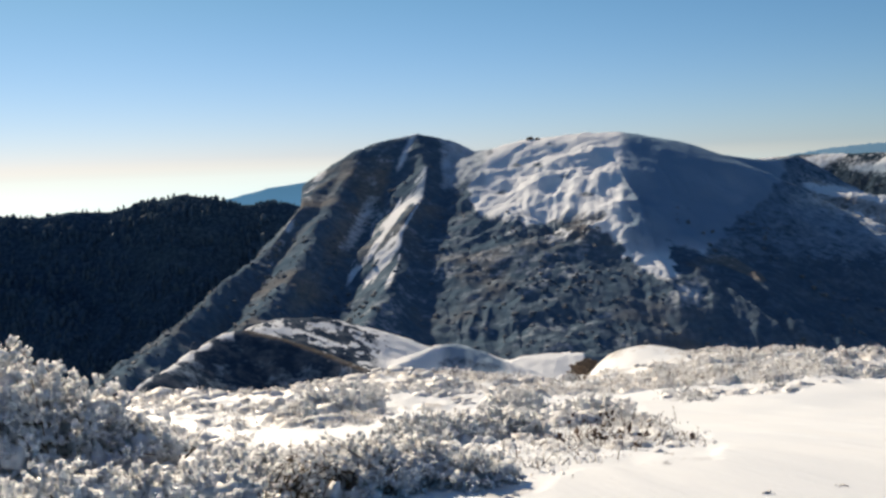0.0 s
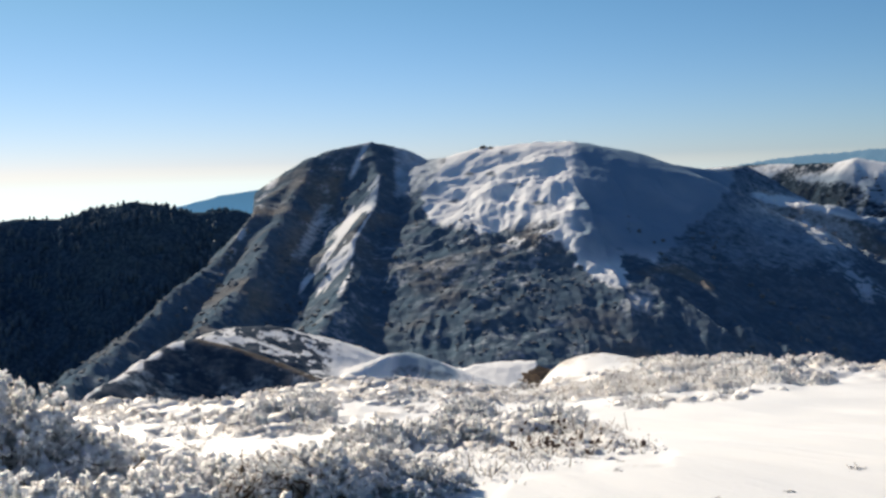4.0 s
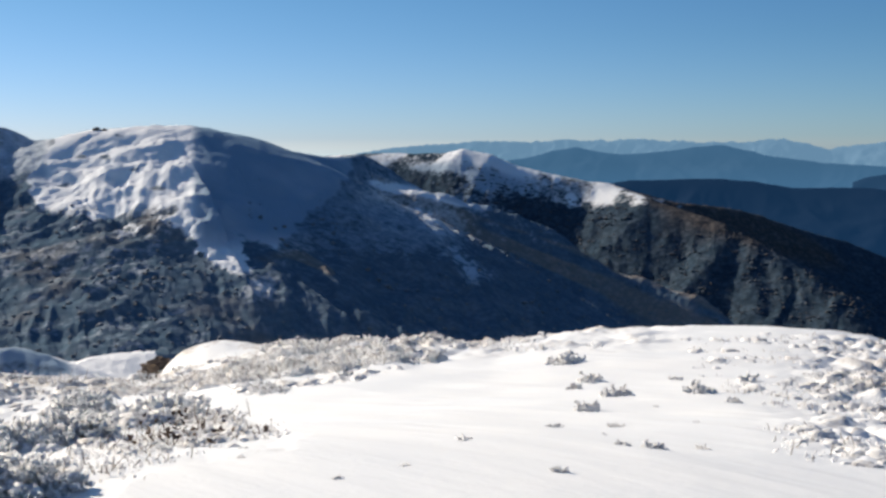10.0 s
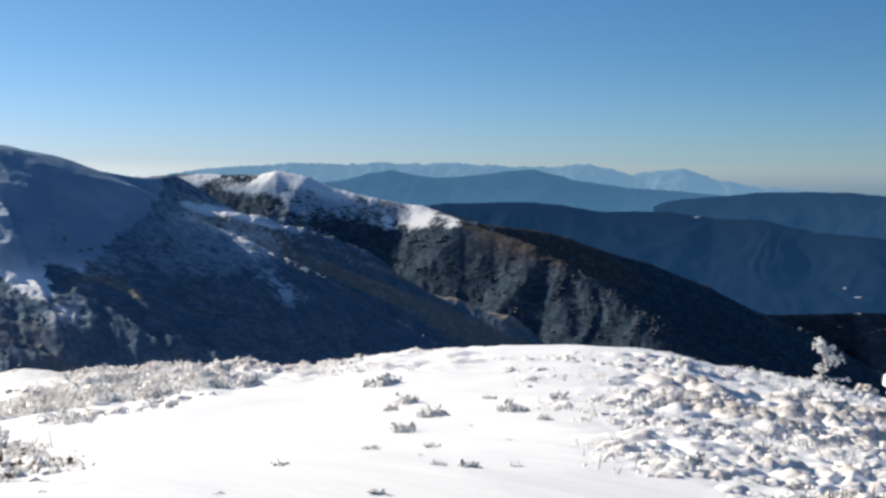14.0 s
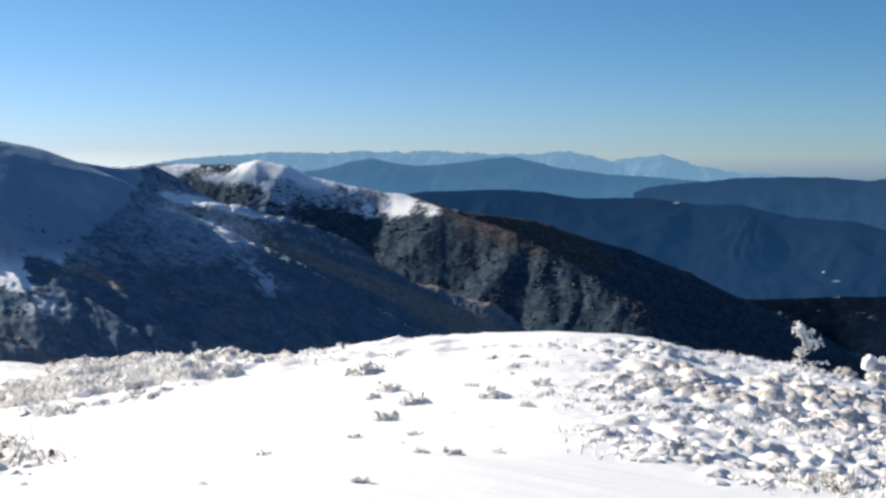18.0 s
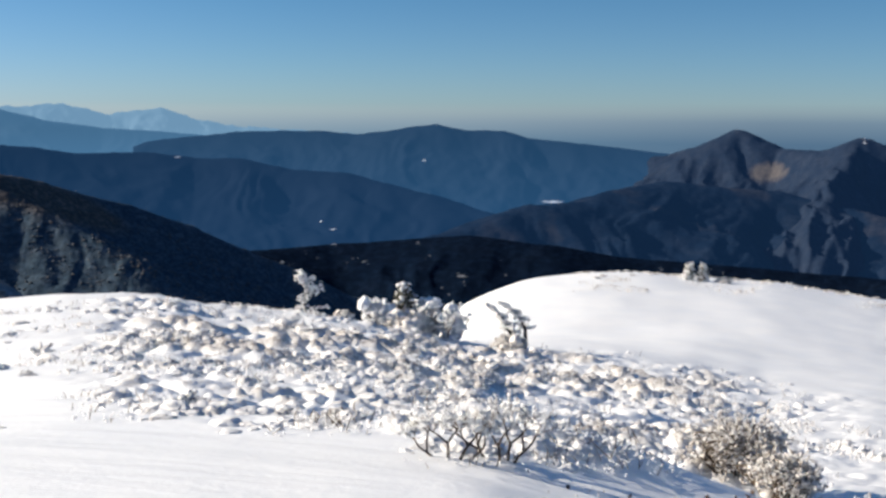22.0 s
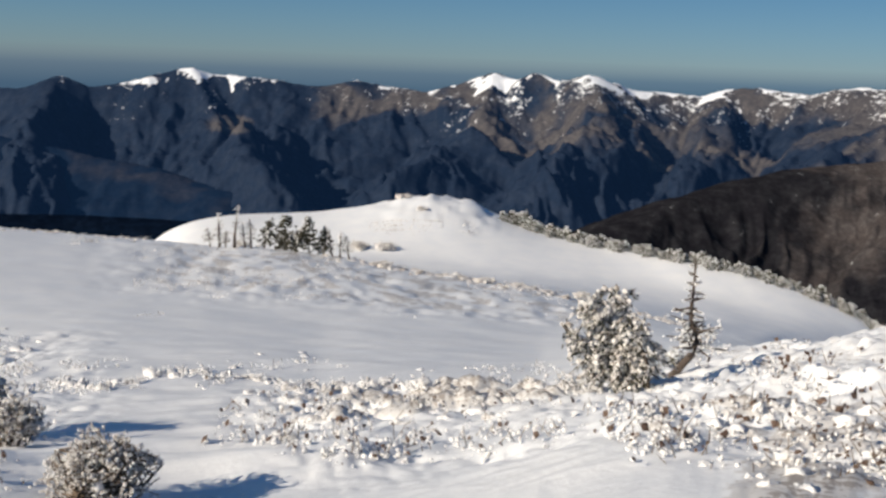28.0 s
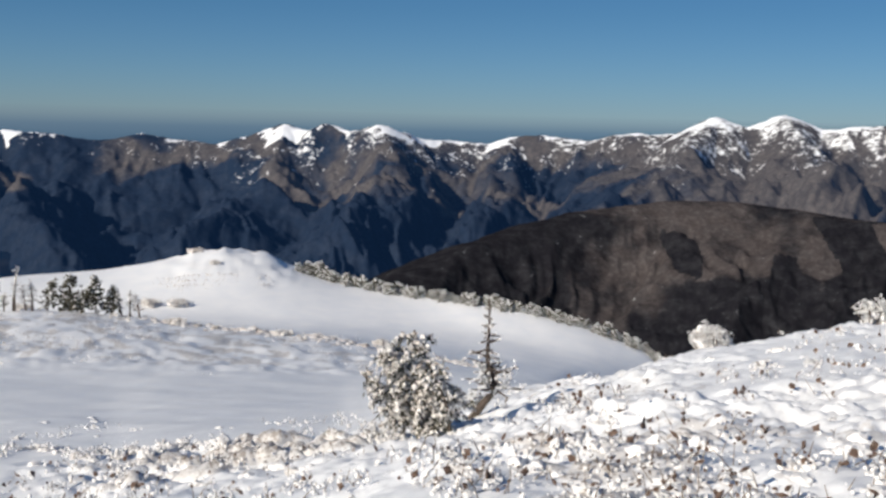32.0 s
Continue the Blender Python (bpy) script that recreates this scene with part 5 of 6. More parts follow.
def tube(out, path, r0, r1, sides=5):
    """A tapered stem along a path."""
    path = np.asarray(path, float)
    n = len(path)
    ang = np.arange(sides) * 2 * math.pi / sides
    co = []
    for k in range(n):
        axis = path[min(k + 1, n - 1)] - path[max(k - 1, 0)]
        m = turn_to(axis)
        r = r0 + (r1 - r0) * k / (n - 1)
        ring = np.stack([np.cos(ang) * r, np.sin(ang) * r, np.zeros(sides)], 1)
        co.append(ring @ m.T + path[k])
    tri = []
    for k in range(n - 1):
        for s in range(sides):
            a, b = k * sides + s, k * sides + (s + 1) % sides
            tri += [[a, b, b + sides], [a, b + sides, a + sides]]
    last = (n - 1) * sides
    tri += [[last, last + s, last + s + 1] for s in range(1, sides - 1)]
    out.add(np.concatenate(co), np.array(tri))


def bent(rng, start, way, length, wander=0.15, rise=0.0, n=5):
    """A wandering path from a start along a way."""
    way = np.asarray(way, float) / np.linalg.norm(way)
    pts, p = [np.asarray(start, float)], np.asarray(start, float)
    for _ in range(n - 1):
        way = way + rng.randn(3) * wander + np.array([0, 0, rise])
        way = way / np.linalg.norm(way)
        p = p + way * length / (n - 1)
        pts.append(p)
    return np.array(pts)


def thing(name, label, category, group=""):
    return tagged(new(name), label, category, group)


def part(name, pieces, mat, parent, label="", smooth=True):
    ob = new(name, pieces.mesh(name, mat, smooth))
    ob.parent = parent
    if label:
        ob["label"] = label
    if name in ("rime", "brushwood", "needles", "snow", "leaves", "limbs"):
        ob["kind"] = "stuff"
    return ob


def on_ground(az, down, near=3.0):
    """Where the line of sight at a bearing and a dip meets the summit ground: x, y, z and the distance."""
    i = int(np.clip(round((az + 34) / FINE), 0, int(173.7 / FINE)))
    dip = np.degrees(np.arctan2(EYE - GROUND_Z[i], np.maximum(GROUND_D, 0.01)))
    ok = np.where((dip <= down) & (GROUND_D > near) & (GROUND_D < 250))[0]
    if len(ok):
        j = ok[0]
    else:
        j = int(np.argmin(np.where((GROUND_D > near) & (GROUND_D < 80), dip, 99)))
    d = float(GROUND_D[j])
    return d * math.sin(radians(az)), d * math.cos(radians(az)), float(GROUND_Z[i, j]), d


def set_at(ob, az, d, sink=0.03, turn=0.0, scale=1.0):
    """Stand a thing on the ground at a bearing and distance."""
    z = ground_at(az, d) - sink
    ob.matrix_basis = pose(d * math.sin(radians(az)), d * math.cos(radians(az)), z, 0, 0, turn) @ Matrix.Scale(scale, 4)
    return ob


# ---- rimed shrubs of the snow field ----
def low_shrub(seed, label, knobs=90, wide=0.5, tall=0.24, dirty=True):
    """A low shrub half buried in snow: a fan of twigs with crusted rime; about a metre wide."""
    rng = np.random.RandomState(seed)
    top = thing("rimed_shrub", label, "shrub", "low shrubs in the snow field")
    stems, rime, leaves = Pieces(), Pieces(), Pieces()
    for k in range(8):
        a, lean = rng.rand() * 6.283, rng.rand() ** 0.7
        way = (math.cos(a) * lean, math.sin(a) * lean * 0.8, 0.75)
        path = bent(rng, (math.cos(a) * 0.1, math.sin(a) * 0.1, -0.05), way, tall * (1.1 + 0.6 * lean), 0.18, n=4)
        stem = Pieces()
        tube(stem, path, 0.014, 0.005, 3)
        part("stem", stem, TWIG, top)
        for q in path[1:]:
            for _ in range(knobs // 45 + 1):
                knob(rime, rng, q + rng.randn(3) * 0.035, 0.030 + 0.035 * rng.rand(), 1.5, rng.randn(3) + np.array([0, 0, 1.0]))
    for k in range(knobs):
        a, r = rng.rand() * 6.283, math.sqrt(rng.rand())
        h = tall * (1 - r * r) ** 0.5 * (0.35 + 0.65 * rng.rand())
        knob(rime, rng, (wide * r * math.cos(a), wide * r * math.sin(a) * 0.8, h * 0.8), 0.03 + 0.05 * rng.rand(), 0.8, rough=0.4)
    for k in range(14):
        a, r = rng.rand() * 6.283, rng.rand() * 0.8
        knob(leaves, rng, (wide * r * math.cos(a), wide * r * math.sin(a), tall * rng.rand()), 0.02 + 0.02 * rng.rand(), 0.35, rng.randn(3))
    part("rime", rime, RIME_CRUST if dirty else RIME_DIRTY, top, "lumpy grey-white rime")
    part("leaves", leaves, DRY_LEAF, top, "dry brown leaves", smooth=False)
    return top


SHRUBS = [low_shrub(s, "low rimed shrub half buried in the snow", dirty=s % 3 != 0) for s in (11, 12, 13, 14)]
spots = "28.8,11.3,1.5 30.1,12.2,1.1 31.5,12.9,1.3 30.0,13.7,1.2 28.2,14.6,.7 23.4,15.3,1.2 31.5,14.5,1.1 31.8,15.4,1.5 33.5,15.5,1.1 36,15.4,1.1 35.7,14.1,.6 33.6,13.4,.7 35.8,12.6,1.3 38.3,11.9,1.5 37.5,13,1.2 42.2,12.6,1.4 45.5,14.9,1.4 21.9,11.1,1.6 19.8,11.2,1.6 17.2,11.9,1.5 28.6,16.9,.9 20.2,16.6,.9 34.6,12.0,.9 30.9,14.9,.8 29.3,12.6,.7"
spots += " 68,20.3,.8 71.5,19.6,.7 66.2,21.2,.6 64.5,20.5,.6 113.4,17.9,1 115.9,17.3,.9 118.8,15.5,1 113.2,18.8,.8 109.2,18.9,.8 122.7,16.3,.9 125.6,15.5,.9 127.1,11.9,.9 129.4,11.5,1 130.7,14.2,.8 124,17.3,.8 91.3,19.6,1"
spots += " 93.5,20.5,1 96,20.3,1 98,18.7,1 101.8,17.4,.9 105.7,19.6,.9 111.8,19.2,.9 119.2,16.7,.8 123.3,14.3,.8 3.2,13.4,1.6 7.7,13.7,1.6 9.8,14.2,.9 7.4,15.3,.9 5,15.1,1 11.5,15.9,.9 13.9,16.1,.5 16.5,17.2,.6 11.6,15.4,.8 9.3,13.4,.9"
for k, text in enumerate(spots.split()):
    az, dip, wide = (float(v) for v in text.split(","))
    x, y, z, d = on_ground(az, dip)
    size = wide * d * radians(1.5)
    m = pose(x, y, z - 0.02, 0, 0, 77 * k) @ Matrix.Scale(max(size, 0.12), 4)
    if k < 4:
        SHRUBS[k].matrix_basis = m
    else:
        copy_thing(SHRUBS[k % 4], m)


# ---- the scrub carpet: countless rimed dwarf shrubs ----
def scrub(name, label, area, count, seed, mat, reach=60.0, size=(0.022, 0.05), spikes=1, knobs=13, patch=0.22, height=1.0, leafy=0, slant=0.0, masked=False):
    rng = np.random.RandomState(seed)
    rime, twigs, leaves = Pieces(), Pieces(), Pieces()
    made, tries = 0, 0
    while made < count and tries < count * 40:
        tries += 1
        az = area[0] + (area[1] - area[0]) * rng.rand()
        dip = area[2] + (area[3] - area[2]) * rng.rand()
        x, y, z, d = on_ground(az, dip, 4.0)
        if d > reach or abs(math.degrees(math.atan2(EYE - z, d)) - dip) > 0.4:
            continue
        if masked and SCRUB[int(round((az + 34) / FINE)), int(np.searchsorted(GROUND_D, d))] < 0.35 + 0.3 * rng.rand():
            continue
        if az < area[0] + slant * (dip - area[2]) or float(tussocks(np.array([x]), np.array([y]))[0]) < 0.16 + 0.3 * rng.rand():
            continue
        cover = float(fbm(np.array([x * patch + 40]), np.array([y * patch * 1.6]), 4)[0])
        edge = min(az - area[0], area[1] - az) / 3.0
        edge = min(edge, (dip - area[2]) / 0.4, (area[3] - dip) / 3.0)
        if cover < area[4] + 0.06 * rng.rand() + 0.16 * max(0.0, 1 - edge):
            continue
        made += 1
        thick = min(1.0, (cover - area[4]) * 9)
        wide = (0.12 + 0.20 * rng.rand()) * (0.75 + d / 45)
        tall = (0.05 + 0.13 * rng.rand() * thick) * (0.8 + d / 60) * height
        grow = 0.75 + d / 40
        for _ in range(knobs):
            a, r = rng.rand() * 6.283, math.sqrt(rng.rand())
            h = tall * math.sqrt(max(0, 1 - r * r)) * (0.3 + 0.7 * rng.rand())
            knob(rime, rng, (x + wide * r * math.cos(a), y + wide * r * math.sin(a), z + h - 0.02), (size[0] + (size[1] - size[0]) * rng.rand() ** 1.5) * grow, 0.75 + 0.6 * rng.rand(), rng.randn(3) * 0.6 + np.array([0, 0, 1.0]), 0.4)
        for _ in range(leafy):
            a, r = rng.rand() * 6.283, math.sqrt(rng.rand())
            knob(leaves, rng, (x + wide * r * math.cos(a), y + wide * r * math.sin(a), z + tall * (0.4 + 0.7 * rng.rand())), (0.014 + 0.036 * rng.rand() ** 2) * grow, 0.45, rng.randn(3), 0.5)
        for _ in range(spikes):
            a, r = rng.rand() * 6.283, rng.rand()
            q = np.array([x + wide * r * math.cos(a), y + wide * r * math.sin(a), z])
            w = np.array([rng.randn() * 0.6, rng.randn() * 0.6, 1.0])
            tube(twigs, [q, q + w * tall * (0.9 + 0.5 * rng.rand())], 0.006 * grow, 0.003 * grow, 3)
    ob = new(name, rime.mesh(name, mat, True))
    tagged(ob, label, "scrub", kind="stuff")
    t = new("brushwood", twigs.mesh("brushwood", TWIG, False))
    t.parent = ob
    t["kind"] = "stuff"
    if leafy:
        t = new("dry_leaves", leaves.mesh("dry_leaves", DRY_LEAF, False))
        t.parent = ob
        t["kind"] = "stuff"
    return ob


scrub("rimed_scrub", "carpet of grey rimed dwarf scrub on snow", (-24, 16, 11.2, 14.2, 0.42), 520, 21, RIME_DIRTY, 60, height=1.0, masked=True, size=(0.010, 0.028), knobs=12)
scrub("rimed_scrub", "grey rimed dwarf scrub below the snow lane", (-14, 17, 13.0, 19.0, 0.42), 380, 121, RIME_DIRTY, 28, height=0.6, patch=0.5, knobs=14, size=(0.008, 0.022), masked=True)
scrub("rimed_scrub", "low scrub with brown leaves at the edge of the snow field", (6, 15, 13.6, 16.2, 0.42), 80, 122, RIME_LEAFY, 28, height=0.7, patch=0.5, knobs=8, size=(0.008, 0.020), masked=True, leafy=1)
scrub("rimed_scrub", "band of rimed scrub along the rim of the snow field", (11, 33, 9.9, 13.0, 0.46), 330, 22, RIME_DIRTY, 70, masked=True, size=(0.014, 0.036))
scrub("rimed_scrub", "hummocky carpet of white rimed scrub", (33, 61, 9.3, 16.8, 0.42), 620, 23, RIME_DIRTY, 55, height=0.6, patch=0.3, slant=1.3, knobs=10, spikes=1, size=(0.007, 0.022))
scrub("rimed_scrub", "hummocky carpet of white rimed scrub", (57, 79, 12.4, 18.4, 0.42), 330, 26, RIME_DIRTY, 46, height=0.8, patch=0.4, knobs=10, spikes=1, size=(0.007, 0.022))
scrub("rimed_scrub", "thin line of rimed scrub at the rim of the bowl", (76, 110, 15.4, 16.9, 0.44), 70, 24, RIME_CRUST, 34, height=0.9, patch=0.5, size=(0.012, 0.034))
scrub("rimed_scrub", "rimed scrub with brown leaves on the snowy bank", (87, 114, 16.9, 21.5, 0.42), 190, 27, RIME_LEAFY, 30, size=(0.010, 0.034), spikes=1, patch=0.4, knobs=7, leafy=1, height=0.8)
scrub("rimed_scrub", "low brown scrub tips on the near drift", (62, 77, 19.3, 22.8, 0.40), 70, 127, RIME_BROWN, 16, size=(0.005, 0.014), spikes=0, patch=0.6, knobs=9, leafy=1, height=0.25)
scrub("rimed_scrub", "rimed scrub with brown leaves on the snowy bank", (110, 136, 9.4, 20.4, 0.42), 190, 25, RIME_LEAFY, 34, size=(0.010, 0.032), spikes=1, patch=0.35, knobs=6, leafy=1, height=0.7)
scrub("leafy_scrub", "tufts of brown withered leaves on the rimed bank", (116, 136, 10.6, 20.4, 0.42), 80, 29, RIME_LEAFY, 34, size=(0.010, 0.028), spikes=1, patch=0.16, knobs=3, leafy=3, height=0.8)


def hummocks(label, area, count, seed, mat, wide=(0.15, 0.42), tall=(0.35, 0.75), masked=False, reach=60.0, patch=0.3, slant=0.0):
    """Dwarf shrubs wholly crusted over: rounded grey-white heads standing in the drifted snow."""
    rng = np.random.RandomState(seed)
    out, made, tries = Pieces(), 0, 0
    while made < count and tries < count * 40:
        tries += 1
        az = area[0] + (area[1] - area[0]) * rng.rand()
        dip = area[2] + (area[3] - area[2]) * rng.rand()
        x, y, z, d = on_ground(az, dip, 4.0)
        if d > reach or abs(math.degrees(math.atan2(EYE - z, d)) - dip) > 0.4 or az < area[0] + slant * (dip - area[2]) or (d > 50 and 7 < az < 14.5):
            continue
        if masked and SCRUB[int(round((az + 34) / FINE)), int(np.searchsorted(GROUND_D, d))] < 0.3 + 0.4 * rng.rand():
            continue
        if float(fbm(np.array([x * patch + 40]), np.array([y * patch * 1.6]), 4)[0]) < area[4] + 0.08 * rng.rand():
            continue
        made += 1
        w = (wide[0] + (wide[1] - wide[0]) * rng.rand() ** 1.6) * (0.7 + d / 50)
        for k in range(1 + rng.randint(3)):
            v = w * (1.0 if k == 0 else 0.35 + 0.4 * rng.rand())
            heads(out, rng, (x + rng.randn() * w * 0.9 * (k > 0), y + rng.randn() * w * 0.9 * (k > 0), z - 0.12 * v), v, v * (tall[0] + (tall[1] - tall[0]) * rng.rand()))
    ob = new("rimed_hummocks", out.mesh("rimed_hummocks", mat, True))
    return tagged(ob, label, "scrub", kind="stuff")


hummocks("grey-white crusted scrub heads on the near shoulder", (-20, 24, 10.4, 14.0, 0.42), 330, 401, RIME_CRUST, (0.10, 0.30), (0.3, 0.6), masked=True, reach=62)
hummocks("grey-white crusted scrub heads below the snow lane", (-14, 12, 13.2, 18.0, 0.42), 150, 402, RIME_CRUST, (0.07, 0.19), (0.4, 0.7), masked=True, reach=26)
hummocks("crusted scrub heads among drifted snow", (34, 61, 9.4, 16.5, 0.40), 420, 403, RIME_CRUST, (0.06, 0.22), (0.25, 0.55), reach=55, slant=1.3)
hummocks("crusted scrub heads among drifted snow", (56, 79, 12.2, 17.8, 0.40), 240, 404, RIME_CRUST, (0.05, 0.19), (0.3, 0.6), reach=46)
def string_of_heads(label, line, count, seed, mat, wide):
    """Crusted heads strung along a line given as 'bearing,dip ...'."""
    rng = np.random.RandomState(seed)
    way = np.array([[float(v) for v in p.split(",")] for p in line.split()])
    out = Pieces()
    for k in range(count):
        a = way[0, 0] + (way[-1, 0] - way[0, 0]) * (k + rng.rand()) / count
        x, y, z, d = on_ground(a, float(np.interp(a, way[:, 0], way[:, 1])) + 0.12 * rng.randn())
        w = wide[0] + (wide[1] - wide[0]) * rng.rand() ** 1.5
        heads(out, rng, (x, y, z), w, w * (0.5 + 0.5 * rng.rand()))
        for _ in range(10):
            knob(out, rng, (x + rng.randn() * w * 0.8, y + rng.randn() * w * 0.8, z + w * (0.2 + 0.7 * rng.rand())), 0.015 + 0.03 * rng.rand(), 1.3, rng.randn(3), 0.4)
    ob = new("rimed_hummocks", out.mesh("rimed_hummocks", mat, True))
    return tagged(ob, label, "scrub", kind="stuff")


string_of_heads("crusted scrub heads in a line at the rim of the bowl", "79.12,16.32 81.58,16.76 84.64,16.12 88.66,16.29 88.92,16.42 91.78,17.02 91.84,16.96 94.85,17.11 95.42,16.9 98.46,16.78 99.05,16.9", 75, 405, RIME_CRUST, (0.07, 0.20))
hummocks("crusted scrub heads on the snowy bank", (88, 136, 10.0, 20.5, 0.47), 110, 406, RIME_CRUST, (0.05, 0.15), (0.4, 0.8), reach=34)


scrub("wind_scoured_scrub", "grey wind-scoured scrub tips on the mound", (83, 109, 9.6, 13.2, 0.45), 520, 28, RIME_BROWN, 125, height=0.3, patch=0.12, knobs=3, size=(0.010, 0.028))
def crest_tufts(az0, az1, ring, count, seed, wide=(0.15, 0.45)):
    """Low rimed tufts strung along the crest of a snow swell."""
    rng = np.random.RandomState(seed)
    out = Pieces()
    for k in range(count):
        a = az0 + (az1 - az0) * (k + rng.rand()) / count
        d = float(ring_d[int(np.clip(round((a + 34) / 0.25), 0, 695)), ring]) + 2.2 * rng.randn()
        w = wide[0] + (wide[1] - wide[0]) * rng.rand() ** 2
        x, y, z = d * math.sin(radians(a)), d * math.cos(radians(a)), ground_at(a, d)
        heads(out, rng, (x, y, z), w, w * (0.35 + 0.4 * rng.rand()))
        for _ in range(14):
            knob(out, rng, (x + rng.randn() * w * 0.7, y + rng.randn() * w * 0.7, z + w * (0.2 + 0.5 * rng.rand())), 0.03 + 0.05 * rng.rand(), 1.5, rng.randn(3), 0.4)
    ob = new("wind_scoured_scrub", out.mesh("wind_scoured_scrub", RIME_BROWN, True))
    return tagged(ob, "grey rimed tufts along the crest of the mound", "scrub", kind="stuff")


crest_tufts(93, 113, 5, 150, 501)
crest_tufts(66, 84, 5, 60, 502, (0.12, 0.35))
scrub("wind_scoured_scrub", "specks of scrub along the crest of the mound", (66, 86, 8.3, 9.6, 0.44), 130, 29, RIME_BROWN, 125, height=0.4, patch=0.2, knobs=4, size=(0.010, 0.03))
scrub("wind_scoured_scrub", "grey streak of scrub on the snow bench", (94, 101.5, 8.1, 8.9, 0.40), 70, 129, RIME_BROWN, 190, height=0.5, patch=0.2, knobs=4, size=(0.010, 0.03))


# ---- bushes ----
def bush(name, label, az, d, wide, tall, seed, twigs=70, knobs=5, mat=None, knob_size=0.035, bark=True, spread=0.8, sink=0.05, lean=(0, 0), core=16, crust=0):
    """A rimed bush: forked stems, twigs and rime on every twig."""
    rng = np.random.RandomState(seed)
    mat = mat or RIME_DIRTY
    top = thing(name, label, "bush")
    stems, branch, rime = Pieces(), Pieces(), Pieces()
    tips = []
    for k in range(7):
        a = 6.283 * k / 7 + rng.rand()
        way = (math.cos(a) * spread + lean[0], math.sin(a) * spread + lean[1], 0.55 + 0.5 * rng.rand())
        path = bent(rng, (math.cos(a) * 0.06, math.sin(a) * 0.06, -0.08), way, tall * (0.75 + 0.3 * rng.rand()), 0.22, 0.08, 6)
        stem = Pieces()
        tube(stem, path, 0.022 * tall + 0.008, 0.008, 5)
        part("stem", stem, BARK if bark else TWIG, top)
        tips += list(path[2:])
    for k in range(twigs):
        a, r = rng.rand() * 6.283, math.sqrt(rng.rand())
        goal = np.array([wide * r * math.cos(a) + lean[0] * tall, wide * r * math.sin(a) + lean[1] * tall, tall * (0.25 + 0.75 * math.sqrt(max(0.02, 1 - r * r)) * (0.55 + 0.45 * rng.rand()))])
        root = tips[rng.randint(len(tips))] if rng.rand() < 0.75 else np.array([goal[0] * 0.4, goal[1] * 0.4, 0.0])
        path = bent(rng, root, goal - root, np.linalg.norm(goal - root), 0.10, 0.03, 4)
        tube(branch, path, 0.009, 0.003, 3)
        for q in np.concatenate([path[1:], (path[2:] + path[1:-1]) / 2]):
            for _ in range(knobs):
                knob(rime, rng, q + rng.randn(3) * knob_size * 0.9, knob_size * (0.45 + 0.85 * rng.rand()), 1.5, path[-1] - path[0] + rng.randn(3) * 0.1, 0.4)
    for k in range(core):
        a, r = rng.rand() * 6.283, 0.75 * math.sqrt(rng.rand())
        h = tall * (0.12 + 0.62 * math.sqrt(1 - r * r) * rng.rand())
        cushion(rime, rng, (wide * r * math.cos(a) + lean[0] * h, wide * r * math.sin(a) + lean[1] * h, h), wide * (0.10 + 0.12 * rng.rand()), wide * (0.08 + 0.10 * rng.rand()))
    for k in range(crust):
        f = (k + 0.5) / crust
        heads(rime, rng, (0.30 * wide * rng.randn(), 0.30 * wide * rng.randn(), tall * f * 0.9), wide * (0.62 - 0.22 * f) * (0.8 + 0.4 * rng.rand()), wide * (0.35 + 0.25 * rng.rand()))
    part("brushwood", branch, TWIG, top)
    part("rime", rime, mat, top)
    return set_at(top, az, d, sink)


# great rimed bushes close by
bush("rimed_bush", "tall bush thickly coated in white rime", -23.5, 8.2, 0.80, 1.15, 31, 190, 9, RIME_GREY, 0.021, core=60)
bush("rimed_bush", "tall bush thickly coated in white rime", -20.0, 7.8, 0.62, 0.98, 32, 170, 9, RIME_GREY, 0.020, core=50)
bush("rimed_bush", "bush thickly coated in white rime", -17.2, 7.8, 0.50, 0.62, 33, 110, 9, RIME_GREY, 0.019, core=40)
bush("rimed_bush", "bush thickly coated in white rime", -21.5, 6.2, 0.55, 0.50, 34, 110, 9, RIME_GREY, 0.018, core=40)
bush("rimed_bush", "low bush coated in white rime", -17.2, 6.4, 0.50, 0.40, 35, 100, 9, RIME_GREY, 0.018, core=36)
bush("rimed_bush", "low bush coated in white rime", -13.6, 6.8, 0.45, 0.36, 36, 100, 9, RIME_GREY, 0.018, core=36)
bush("rimed_bush", "low bush coated in grey rime", -11.0, 7.6, 0.42, 0.34, 37, 90, 8, RIME, 0.019, core=30)
bush("twiggy_bush", "bare brown twiggy bush with rimed tips", -7.8, 7.0, 0.30, 0.42, 38, 60, 2, RIME_DIRTY, 0.014, core=4)
bush("twiggy_bush", "grey twiggy bush crusted with rime", -4.8, 7.4, 0.48, 0.42, 39, 130, 6, RIME_DIRTY, 0.016, core=26)
bush("twiggy_bush", "grey twiggy bush crusted with rime", -1.6, 7.7, 0.44, 0.36, 40, 120, 6, RIME_DIRTY, 0.016, core=26)
bush("twiggy_bush", "low twiggy bush crusted with rime", 1.2, 7.5, 0.34, 0.26, 41, 80, 6, RIME_DIRTY, 0.016, core=20)
bush("rimed_bush", "grey rimed bush in the snow", -1.0, 10.4, 0.55, 0.34, 42, 100, 6, RIME_DIRTY, 0.022, core=26)
bush("rimed_bush", "grey rimed bush in the snow", 3.2, 10.8, 0.55, 0.32, 43, 100, 6, RIME_DIRTY, 0.022, core=26)
bush("rimed_bush", "grey rimed bush in the snow", 7.6, 16.5, 0.80, 0.40, 44, 100, 6, RIME_DIRTY, 0.030, core=26)
